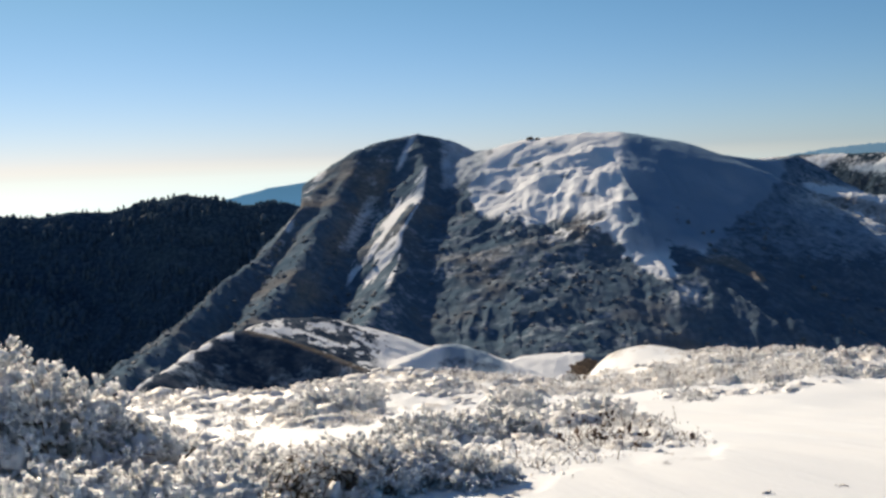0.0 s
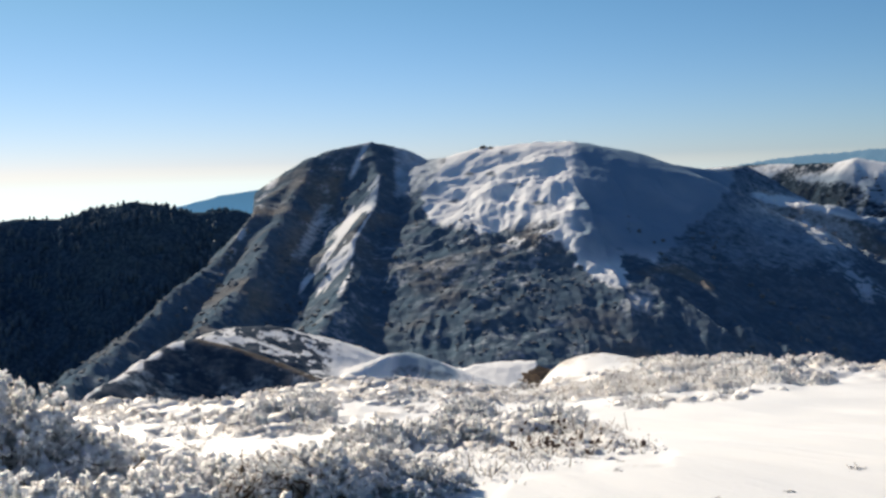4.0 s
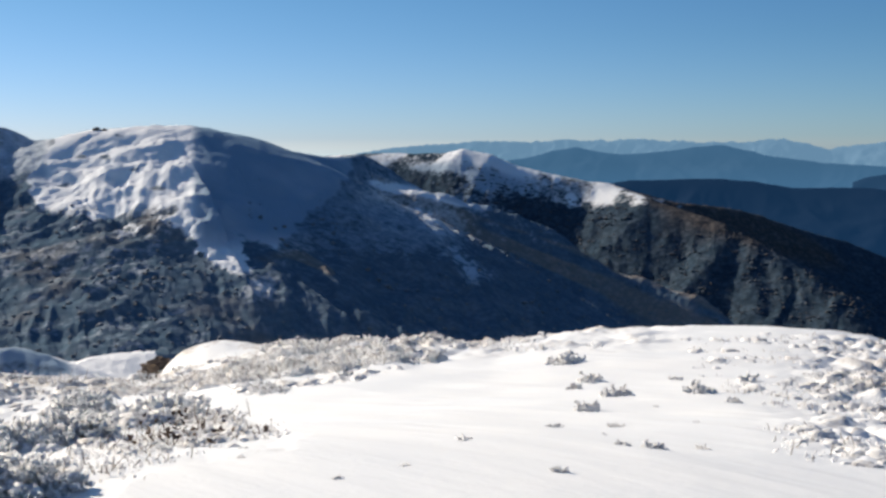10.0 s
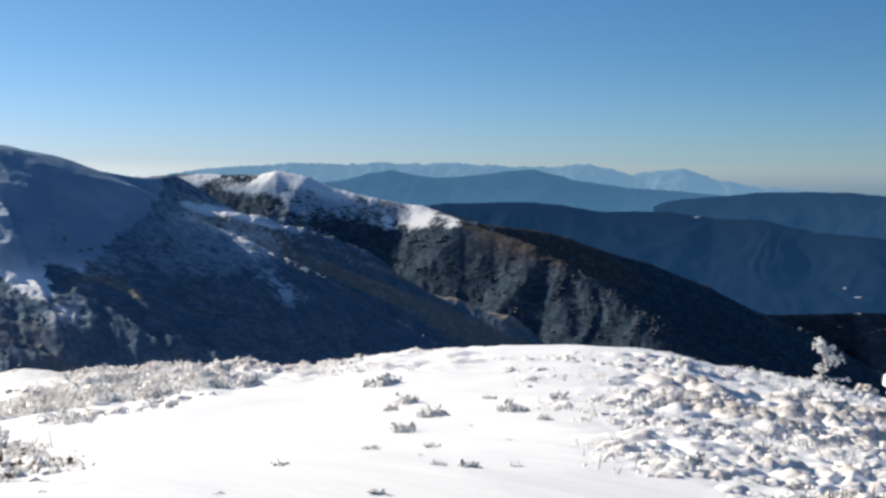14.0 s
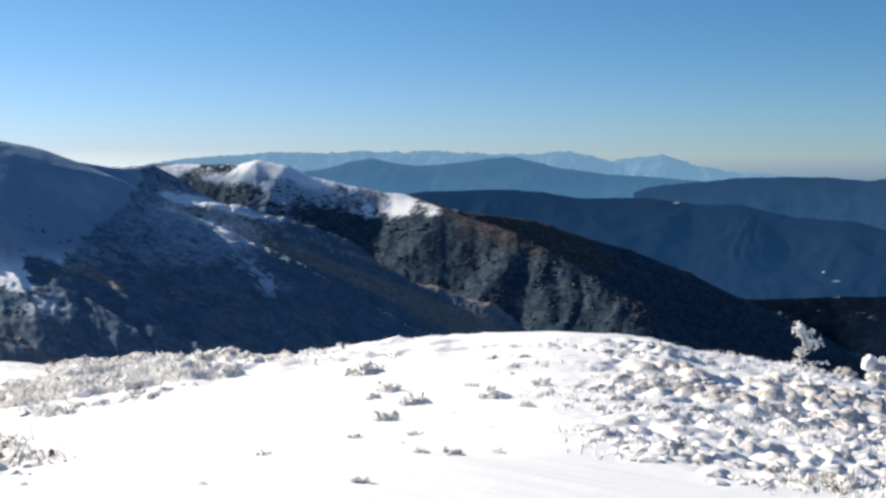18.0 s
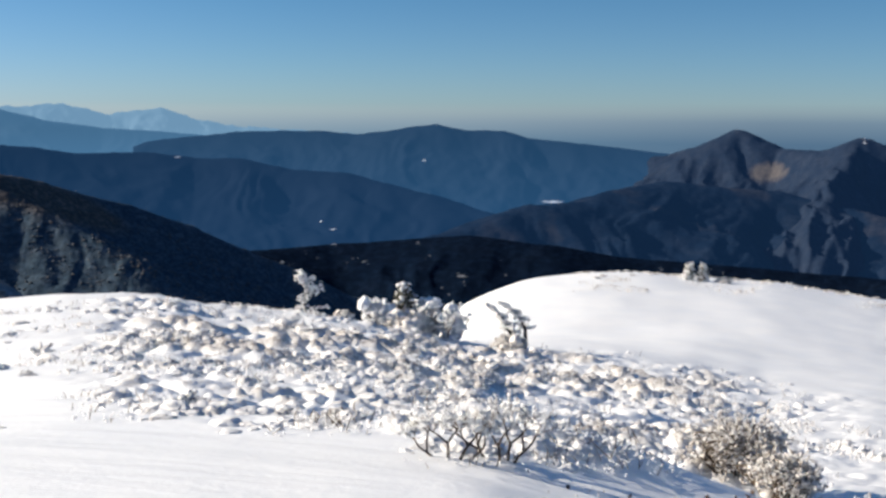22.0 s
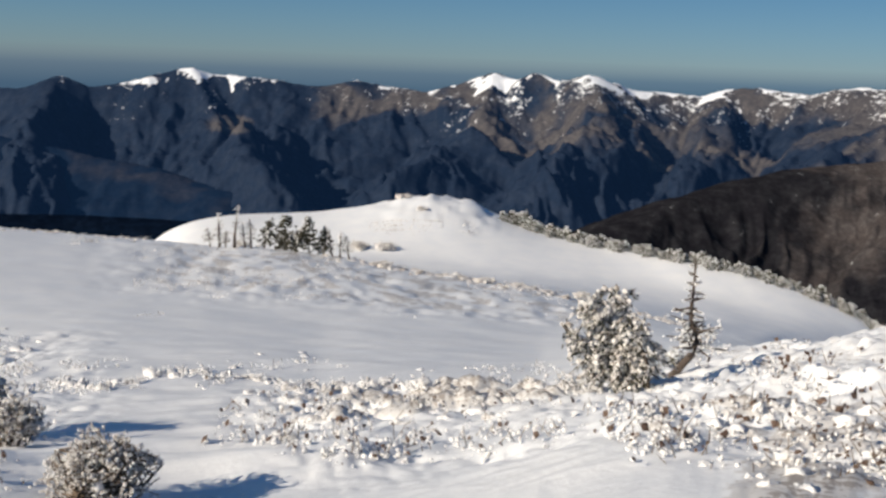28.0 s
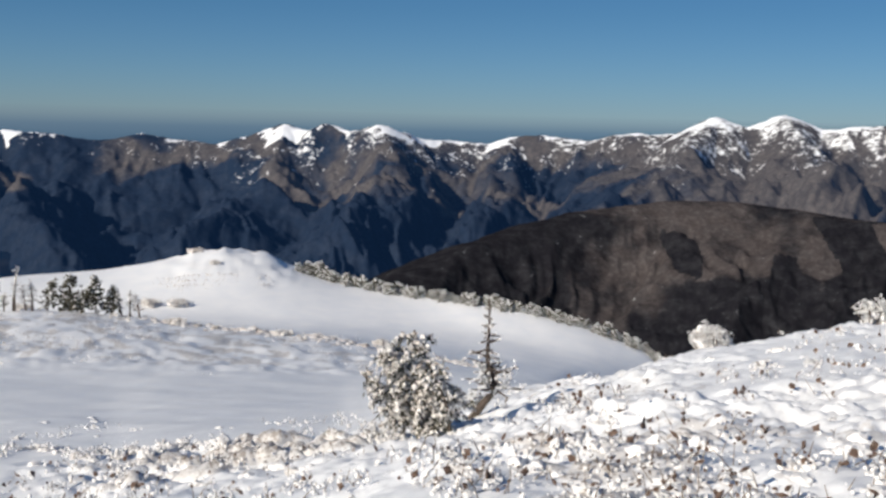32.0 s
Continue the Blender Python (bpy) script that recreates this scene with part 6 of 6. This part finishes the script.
bush("rimed_bush", "grey rimed bush in the snow", -5.8, 22.5, 1.1, 0.55, 45, 110, 6, RIME_DIRTY, 0.036, core=30)
bush("rimed_bush", "grey rimed bush in the snow", 3.4, 21.0, 0.7, 0.40, 46, 90, 6, RIME_DIRTY, 0.034, core=24)
# bushes of the slope
def forked_bush(label, az, d, tall, seed):
    """An open bush of dark forked branches, rimed only at its tips."""
    rng = np.random.RandomState(seed)
    top = thing("forked_bush", label, "bush")
    rime, fine = Pieces(), Pieces()
    side = np.array([math.cos(radians(az)), -math.sin(radians(az)), 0])
    away = np.array([math.sin(radians(az)), math.cos(radians(az)), 0])

    def grow(start, way, length, r, level):
        path = bent(rng, start, way, length, 0.16, 0.05, 5)
        twig = fine if level > 1 else Pieces()
        tube(twig, path, r, r * 0.6, 5 if level < 2 else 3)
        if level < 2:
            part("branch", twig, BARK, top)
        if level >= 2:
            for q in path[2:]:
                for _ in range(3 if level == 3 else 1):
                    knob(rime, rng, q + rng.randn(3) * 0.014, 0.006 + 0.011 * rng.rand(), 1.3, rng.randn(3), 0.4)
        if level < 3:
            for k in range(2 if level < 2 else 3):
                turn = way + side * (0.75 * (1 if k % 2 else -1) * (0.6 + 0.6 * rng.rand())) + away * 0.4 * rng.randn() + np.array([0, 0, 0.15])
                grow(path[-1] if k < 2 else path[2], turn / np.linalg.norm(turn), length * (0.62 + 0.2 * rng.rand()), r * 0.62, level + 1)

    for lean in (-0.9, -0.35, 0.3, 0.85):
        way = side * lean + away * 0.25 * rng.randn() + np.array([0, 0, 1.0])
        grow(side * 0.05 * lean + np.array([0, 0, -0.05]), way / np.linalg.norm(way), tall * 0.42, 0.017, 0)
    part("brushwood", fine, TWIG, top)
    part("rime", rime, RIME_DIRTY, top)
    return set_at(top, az, d, 0.04)


forked_bush("bush of dark forked branches with rimed tips", 59.6, on_ground(59.6, 18.1)[3], 0.52, 51)
forked_bush("bush of dark forked branches with rimed tips", 62.2, on_ground(62.2, 18.2)[3], 0.54, 52)
bush("rimed_bush", "broad rimed bush with dark branches", 74.6, 15.5, 0.80, 1.05, 53, 200, 4, RIME_BROWN, 0.017, core=5)
bush("rimed_bush", "broad rimed bush with dark branches", 77.0, 14.4, 0.55, 0.75, 54, 140, 4, RIME_BROWN, 0.017, core=4)
bush("rimed_bush", "round twiggy bush crusted with rime", 81.5, on_ground(81.5, 22.2)[3], 0.42, 0.60, 55, 210, 4, RIME_BROWN, 0.011, core=4)
bush("snow_capped_bush", "round bush capped with thick snow", 124.3, 27.6, 0.52, 0.75, 56, 170, 5, RIME_CRUST, 0.018, crust=2)
bush("twiggy_bush", "sparse bush with balls of rime on its twigs", 132.2, 29.0, 0.42, 0.85, 57, 60, 4, RIME_DIRTY, 0.020)
for k, (az, d, wide, tall) in enumerate(((107.0, 104, 0.9, 0.8), (88.8, 113, 1.0, 0.6), (96.2, 108, 1.4, 0.7), (101.8, 101, 1.0, 0.6), (53.6, 41, 0.45, 0.4), (97.3, 177, 1.5, 0.9), (98.3, 168, 0.9, 0.9), (73.6, 98, 0.8, 0.5), (95.0, 150, 1.6, 1.4), (96.4, 150, 1.8, 1.2))):
    bush("rimed_bush", "small dark bush on the open snow", az, d, wide, tall * (0.8 if d > 90 else 1.0), 60 + k, 60, 3, RIME_BROWN, 0.06 if d > 90 else 0.035)


# ---- trees ----
def conifer(name, label, az, d, tall, wide, seed, snow=0.6, lean=(0.0, 0.0), bare=0.25, whorls=11, clump=0.07, group=""):
    """A small wind-beaten conifer: trunk, whorled limbs, needle clumps and snow on them."""
    rng = np.random.RandomState(seed)
    top = thing(name, label, "tree", group)
    trunk, limbs, green, white = Pieces(), Pieces(), Pieces(), Pieces()
    axis = np.array([lean[0], lean[1], 1.0])
    path = bent(rng, (0, 0, -0.15), axis, tall, 0.05, 0.02, 8)
    tube(trunk, path, 0.035 * tall / 2 + 0.01, 0.008, 6)
    for k in range(whorls):
        f = bare + (1 - bare) * (k + 0.5) / whorls
        q = path[0] + (path[-1] - path[0]) * f + (np.array([np.interp(f * 7, range(8), path[:, c]) for c in range(3)]) - (path[0] + (path[-1] - path[0]) * f))
        reach = wide * (1.08 - f) ** 0.75 * (0.75 + 0.5 * rng.rand())
        n = 5
        for s in range(n):
            a = 6.283 * (s + rng.rand() * 0.8) / n
            way = np.array([math.cos(a), math.sin(a), -0.15 + 0.5 * f])
            limb = bent(rng, q, way, reach, 0.12, -0.05, 4)
            if d < 60:
                limbs = Pieces()
            tube(limbs, limb, 0.010 + 0.006 * tall * (1 - f), 0.004, 4)
            if d < 60:
                part("limb", limbs, BARK, top)
            for g in limb[1:]:
                for _ in range(3):
                    c = g + rng.randn(3) * clump * 0.8
                    if rng.rand() < 0.65:
                        knob(green, rng, c, clump * (0.6 + 0.6 * rng.rand()), 0.6, rng.randn(3), 0.5)
                    for _ in range(int(snow + rng.rand())):
                        knob(white, rng, c + np.array([0, 0, clump * 0.5]), clump * (0.6 + 0.7 * rng.rand()), 0.55, (rng.randn() * 0.3, rng.randn() * 0.3, 1), 0.35)
    part("trunk", trunk, BARK, top)
    if d >= 60:
        part("limbs", limbs, BARK, top)
    part("needles", green, NEEDLE, top, "dark green needle clumps", smooth=False)
    part("snow", white, PURE_RIME, top, "clods of white snow on the boughs")
    return set_at(top, az, d, 0.02)


def bare_tree(name, label, az, d, tall, wide, seed, rime=1, lean=(0.0, 0.0), whorls=10, size=0.03, group="", low=0.35, stout=1.0, bend=None, boughs=()):
    """A dead or bare tree: a trunk with short stiff limbs and a little rime."""
    rng = np.random.RandomState(seed)
    top = thing(name, label, "tree", group)
    trunk, limbs, white = Pieces(), Pieces(), Pieces()
    path = bent(rng, (0, 0, -0.15), (lean[0], lean[1], 1.0), tall, 0.05, 0.03, 8)
    side = np.array([math.cos(radians(az)), -math.sin(radians(az)), 0])
    if bend:
        path = np.array([side * a + np.array([0, 0, b]) for a, b in bend])
    tube(trunk, path, (0.03 * tall / 2 + 0.012) * stout, 0.008 * stout, 6)
    for k in range(whorls):
        f = low + (1 - low) * k / whorls
        q = np.array([np.interp(f * 7, range(8), path[:, c]) for c in range(3)])
        for s in range(4):
            a = 6.283 * (s + rng.rand()) / 4
            limb = bent(rng, q, (math.cos(a), math.sin(a), 0.15 * rng.randn()), wide * (1.1 - f) * (0.6 + 0.7 * rng.rand()), 0.12, 0.0, 4)
            if d < 60:
                limbs = Pieces()
            tube(limbs, limb, 0.012 * stout ** 1.6, 0.004 * stout ** 1.6, 3)
            if d < 60:
                part("limb", limbs, BARK, top)
            for g in limb[1:]:
                for _ in range(rime):
                    knob(white, rng, g + rng.randn(3) * size * 0.6, size * (0.5 + 0.8 * rng.rand()), 1.3, limb[-1] - limb[0], 0.4)
    for f, out, rise in boughs:
        q = np.array([np.interp(f * 7, range(8), path[:, c]) for c in range(3)])
        limb = bent(rng, q, side * out + np.array([0, 0, rise]) + rng.randn(3) * 0.05, abs(out) * 1.1, 0.10, 0.0, 6)
        bough = Pieces()
        tube(bough, limb, 0.016, 0.006, 4)
        part("limb", bough, BARK, top)
        for g in np.concatenate([limb[1:], (limb[1:] + limb[:-1]) / 2]):
            for _ in range(4):
                knob(white, rng, g + rng.randn(3) * np.array([0.05, 0.05, 0.06]), size * (0.7 + 0.9 * rng.rand()), 1.4, rng.randn(3), 0.4)
    part("trunk", trunk, BARK, top)
    if d >= 60:
        part("limbs", limbs, BARK, top)
    part("rime", white, RIME, top, "white rime on the limbs", smooth=False)
    return set_at(top, az, d, 0.02)


def spreading_pine(name, label, az, d, seed):
    """A wide pine of several dark stems leaning one way, its drooping boughs heavy with snow."""
    rng = np.random.RandomState(seed)
    top = thing(name, label, "tree")
    green, white = Pieces(), Pieces()
    away = np.array([math.sin(radians(az)), math.cos(radians(az)), 0])
    side = np.array([math.cos(radians(az)), -math.sin(radians(az)), 0])
    for lean, tall in ((-1.30, 1.15), (-0.75, 1.60), (-0.19, 2.3), (-0.08, 1.7), (-1.8, 0.75), (-0.95, 1.4), (0.06, 1.0), (-1.8, 0.5), (-0.30, 1.9), (-0.50, 1.3), (-1.2, 0.7), (-0.62, 0.75), (-0.62, 1.65)):
        way = side * lean + away * (0.25 * rng.randn()) + np.array([0, 0, 1.0])
        path = bent(rng, side * (0.10 * rng.randn()) + np.array([0, 0, -0.15]), way, tall * (1 + lean * lean) ** 0.5 * 0.92, 0.07, 0.02, 8)
        stem = Pieces()
        tube(stem, path, 0.034, 0.010, 6)
        part("stem", stem, BARK, top)
        for k in range(13):
            f = 0.34 + 0.66 * (k + rng.rand()) / 13
            q = np.array([np.interp(f * 7, range(8), path[:, c]) for c in range(3)])
            a = rng.rand() * 6.283
            reach = (0.16 + 0.36 * (1.15 - f)) * (0.7 + 0.6 * rng.rand())
            limb = bent(rng, q, np.array([math.cos(a), math.sin(a), 0.30]) - 0.35 * side, reach, 0.12, -0.30, 5)
            bough = Pieces()
            tube(bough, limb, 0.011, 0.004, 4)
            part("limb", bough, BARK, top)
            along = limb[-1] - limb[0]
            along = along / np.linalg.norm(along)
            for g in np.concatenate([limb[1:], (limb[1:] + limb[:-1]) / 2]):
                # snow lies in ragged clods along the bough, needles hang below
                for _ in range(2):
                    c = g + rng.randn(3) * np.array([0.035, 0.035, 0.02])
                    knob(white, rng, c + np.array([0, 0, 0.018]), 0.014 + 0.026 * rng.rand() ** 2, 2.2, along + rng.randn(3) * 0.35, 0.5)
                for _ in range(3):
                    c = g + rng.randn(3) * np.array([0.04, 0.04, 0.03]) - np.array([0, 0, 0.03])
                    knob(green if rng.rand() < 0.6 else white, rng, c, 0.008 + 0.010 * rng.rand(), 4.0, along + rng.randn(3) * 0.5 + np.array([0, 0, -0.6]), 0.4)
    part("needles", green, NEEDLE, top, "dark green needle clumps", smooth=False)
    part("snow", white, RIME_BROWN, top, "clods of white snow on the boughs")
    return set_at(top, az, d, 0.02)


# a slim rimed tree on the rim
bare_tree("rimed_sapling", "slim wind-bent sapling white with rime", 51.6, 40.5, 1.8, 0.30, 71, rime=2, whorls=10, size=0.028, low=0.3, bend=((0.0, -0.15), (0.02, 0.15), (-0.01, 0.45), (0.0, 0.75), (0.05, 1.0), (0.06, 1.25), (0.02, 1.5), (-0.04, 1.75)),
    boughs=((0.2, 0.80, 0.05), (0.22, -0.34, 0.12), (0.5, 0.62, 0.38), (0.6, 0.34, 0.2), (0.8, 0.3, 0.2), (0.9, -0.36, 0.1), (0.75, -0.3, 0.12), (0.98, -0.2, 0.05), (0.4, -0.22, 0.15), (0.55, 0.55, 0.42)))
# snow-plastered dwarf pines
conifer("dwarf_pine", "dark dwarf pine rising from plastered snow", 56.9, 44.5, 2.15, 0.6, 72, 0.5, lean=(0.1, 0.0), bare=0.25, clump=0.11)
bush("snow_plastered_bush", "low bush buried under a cap of snow", 55.5, 44.3, 0.75, 1.1, 73, 60, 3, PURE_RIME, 0.06, crust=5)
bush("snow_plastered_bush", "brown bush half plastered with snow", 56.6, 44.0, 0.85, 1.0, 173, 120, 5, RIME_BROWN, 0.045, crust=3)
bush("snow_plastered_bush", "tall bush plastered with snow", 57.9, 44.6, 0.70, 1.7, 174, 70, 4, RIME, 0.055, crust=6)
bush("snow_plastered_bush", "narrow pillar of a bush wholly plastered with snow", 59.3, 44.0, 0.55, 1.75, 74, 50, 4, PURE_RIME, 0.05, spread=0.4, crust=8)
bush("snow_plastered_bush", "rounded bush crusted with rime below the leaning pines", 62.5, 42.6, 0.75, 0.62, 175, 110, 5, RIME_BROWN, 0.036, crust=2)
for shift, bend in ((0.0, ((0.55, -0.2), (0.55, 0.3), (0.48, 0.7), (0.35, 1.0), (0.15, 1.3), (-0.1, 1.55), (-0.35, 1.75), (-0.6, 1.85))), (0.9, ((0.35, -0.2), (0.42, 0.4), (0.40, 0.9), (0.25, 1.3), (0.0, 1.55), (-0.25, 1.75), (-0.5, 1.9), (-0.75, 1.95)))):
    pine = bare_tree("leaning_pine", "bowed dwarf pine crusted with rime", 61.9 + shift, 43.0, 2.4, 0.42, 75 + int(shift), rime=4, whorls=13, size=0.042, low=0.3, stout=2.2, bend=bend)
# the pine and the dead tree on the bank
spreading_pine("snowy_pine", "wide many-stemmed pine with drooping boughs full of snow", 110.7, on_ground(110.7, 16.1)[3], 77)
bare_tree("dead_conifer", "dead crooked conifer with whorled bare limbs and rime", 112.6, on_ground(112.6, 15.3)[3], 2.1, 0.62, 78, rime=2, whorls=13, size=0.022, low=0.3, stout=2.0, bend=((-0.22, -0.1), (0.0, 0.22), (0.20, 0.45), (0.16, 0.70), (0.06, 0.95), (0.05, 1.3), (0.07, 1.7), (0.06, 2.1)), boughs=((0.25, 0.42, 0.38), (0.32, 0.5, 0.2), (0.3, -0.4, 0.25), (0.4, -0.38, 0.15), (0.42, 0.4, 0.1)))
conifer("snowy_pine", "low snow-laden pine beside the dead tree", 112.1, 23.0, 0.5, 0.42, 79, 1.3, bare=0.1, clump=0.05)
# the windbreak on the edge of the mound
stand = "trees on the edge of the mound"
for k, (az, tall) in enumerate(((87.7, 3.2), (88.45, 3.9), (89.3, 2.6), (93.1, 2.7), (94.0, 2.5), (94.5, 2.2), (87.2, 1.8), (89.0, 2.2), (93.6, 2.4), (88.0, 1.7))):
    bare_tree("bare_tree", "thin bare wind-beaten tree", az, 110.0, tall * 1.25, 1.15, 80 + k, rime=1, lean=(0.05 * (k % 3 - 1), 0.05), whorls=9, size=0.07, group=stand, stout=2.2)
for k, (az, tall) in enumerate(((90.0, 2.6), (90.7, 3.2), (91.5, 2.6), (92.3, 3.3), (92.8, 2.4), (91.1, 1.6))):
    conifer("dark_fir", "dark wind-beaten fir with snow on its boughs", az, 110.0, tall * 1.2, 1.15 + 0.25 * (k % 3), 90 + k, 0.16, lean=(-0.10 - 0.06 * (k % 4), -0.18 - 0.12 * (k % 3)), bare=0.22, whorls=6 + k % 3, clump=0.16, group=stand)
for az in (71.8, 72.5):
    conifer("edge_pine", "small rimed pine on the crest of the mound", az, 97.5, 1.5, 0.42, int(az * 10), 0.9, bare=0.05, whorls=8, clump=0.14)
# the hedge of snowy dwarf pines down the far edge
row = "snowy dwarf pines along the far edge"
hedge = [conifer("hedge_pine", "snow-dusted dwarf pine on the far edge", 105, 170, 2.0, 1.3, 101 + k, 0.32, bare=0.05, whorls=7, clump=0.18, group=row) for k in range(3)]
rng_row = np.random.RandomState(5)
k = 0
for az in np.concatenate([np.arange(102.6, 104.8, 0.25), np.arange(104.9, 122.6, 0.22)]):
    a = float(az + rng_row.rand() * 0.25)
    i = int(np.clip(round((a + 34) / 0.25), 0, 695))
    d = float(ring_d[i, 7]) - 2.5 * rng_row.rand()
    scale = (0.95 if a < 104.8 else 0.78) * (0.7 + 0.6 * rng_row.rand()) * d / 165
    m = pose(d * math.sin(radians(a)), d * math.cos(radians(a)), ground_at(a, d) - 0.1, 0, 0, 50 * k) @ Matrix.Scale(scale, 4)
    if k < 3:
        hedge[k].matrix_basis = m
    else:
        copy_thing(hedge[k % 3], m)
    k += 1


# ---- rocks ----
def rock(name, label, x, y, z, size, seed, mat):
    rng = np.random.RandomState(seed)
    bm = bmesh.new()
    bmesh.ops.create_icosphere(bm, subdivisions=3, radius=1.0)
    for v in bm.verts:
        p = v.co.copy()
        v.co = p * (1 + 0.55 * noise.noise(p * 1.7 + Vector((seed, 0, 0))) - 0.35 * abs(noise.noise(p * 3.3 + Vector((0, seed, 0)))))
        v.co = Vector((v.co.x * size[0], v.co.y * size[1], v.co.z * size[2]))
    me = bpy.data.meshes.new(name)
    bm.to_mesh(me)
    bm.free()
    me.materials.append(mat)
    ob = tagged(new(name, me), label, "rock")
    ob.matrix_basis = pose(x, y, z, 0, 0, seed * 37)
    return ob


for k in range(11):
    f = k / 10
    x, y, z = place(7.45 - 1.25 * f + 0.12 * (k % 3), -10.85 - 1.25 * f + 0.12 * (k % 2), 56.5 + 0.4 * (k % 3))
    rock("rock_outcrop", "broken brown rock face below the knoll", x, y, z - 0.1, (0.20 + 0.08 * (k % 3), 0.7, 0.30 + 0.10 * (k % 2)), 3 + k, ROCK)
for k, (az, el, d, w) in enumerate(((4.75, 0.98, 694, 2.6), (5.15, 0.95, 692, 2.2), (4.3, 0.85, 694, 1.6))):
    x, y, z = place(az, el, d)
    rock("summit_rock", "dark rock on the crest of the snow dome", x, y, z - 0.4, (w, w, w * 0.8), 8 + k, ROCK)


# ---- far woods ----
def woods(name, label, sheet, keep, count, seed, mat, tall=(4.0, 8.0), round_top=True):
    """Crowns of far trees standing close together on a mountainside."""
    rng = np.random.RandomState(seed)
    az, d, Z, fall = sheet
    i, j = rng.randint(0, len(az), count * 6), rng.randint(0, len(d), count * 6)
    a, r, z = az[i], d[j], Z[i, j]
    x, y = r * np.sin(np.radians(a)), r * np.cos(np.radians(a))
    clump = vnoise(x * 0.06, y * 0.06)
    want = keep(a, angle_of(z, r), r, fall[i, j], x, y) * np.clip(1.6 * clump, 0, 1)
    ok = np.where(rng.rand(len(a)) < want)[0][:count]
    h = (tall[0] + (tall[1] - tall[0]) * rng.rand(len(ok)) ** 1.5) * (0.6 + 0.6 * clump[ok]) * np.where(fall[i, j][ok] < 9, 0.55, 1.0)
    out = Pieces()
    stretch = np.array([1.15, 1.15, 0.7]) if round_top else np.array([0.62, 0.62, 1.5])
    wide = (0.75 + 0.5 * rng.rand(len(ok), 1, 1)) * stretch
    pts = ICO[None] * (1 + 0.35 * (rng.rand(len(ok), len(ICO), 1) * 2 - 1)) * 0.5 * h[:, None, None] * wide
    foot = np.stack([x[ok], y[ok], z[ok] + (0.06 if round_top else 0.25) * h], 1)
    out.add((pts + foot[:, None]).reshape(-1, 3), (ICO_TRI[None] + (np.arange(len(ok)) * len(ICO))[:, None, None]).reshape(-1, 3))
    return tagged(new(name, out.mesh(name, mat, True)), label, "forest", kind="stuff")


def main_keep(az, el, d, fall, x, y):
    edge = np.interp(az, [1.6, 3.4, 6.4, 8.2, 9, 12, 14, 17, 18.5], [-2.6, -3.5, -3.7, -3.4, -4.6, -4.9, -4.8, -3.4, -0.6])
    side = np.interp(el, [-3.8, -2.9, -2.1, -1.4, -0.5, 0.4], [3.0, 1.9, 1.5, 1.45, 2.0, 2.7])
    lo = np.interp(el, [-6.77, -4.44, -2.13, -0.26], [-5.6, -4.3, -2.43, -0.85])
    hi = np.interp(el, [-7.2, -6, -5.11, -3.63, -1.88, -0.31], [-3.1, -2.72, -2.35, -2.1, -1.0, -0.68])
    p = np.where(el < -12.5, 0.0, 1.0)
    p = np.where((el > edge) & (az > side - 0.3) & (az < 18), 0.0, p)
    p = np.where((el > edge) & (el < edge + 0.9) & (az > side + 0.2) & (az < 9), 0.16, p)
    p = np.where((az > lo - 0.3) & (az < hi) & (el > -6.8), 0.04, p)
    p = np.where((az > -0.4) & (az < 2.5) & (el > -1.6), 0.05, p)
    p = np.where((np.abs(az - 10.7 + 0.55 * (el + 4.6)) < 1.3) & (el > -6.5) & (el < -3.4), 0.05, p)
    shade_veil = (az > 12) & (az < 30) & (el > -9)
    p = np.where(shade_veil, 0.5 * step(0.5, 0.62, fbm(x * 0.02 + 2, y * 0.02, 3)), p)
    p = np.where(np.exp(-((az - 16.0) / 0.6) ** 2 - ((el + 3.0) / 0.5) ** 2) > 0.4, 1.0, p)
    return p


def back_keep(az, el, d, fall, x, y):
    return np.where(el < -11, 0.0, np.where((fall < 14) & (az < 33), 0.12, 1.0))


woods("mountain_woods", "frosted bare woods on the mountainside", MAIN_SHEET, main_keep, 3200, 201, CROWN_MAIN, (1.0, 2.6))
woods("ridge_woods", "brown frosted woods on the long ridge", BACK_SHEET, back_keep, 13000, 202, CROWN_BROWN, (1.0, 2.7))
woods("ridge_firs", "dark firs on the shaded ridge", LEFT_SHEET, lambda az, el, d, fall, x, y: np.where(el < -11, 0.0, 1.0), 6000, 203, CROWN_DARK, (3.5, 7.0), False)
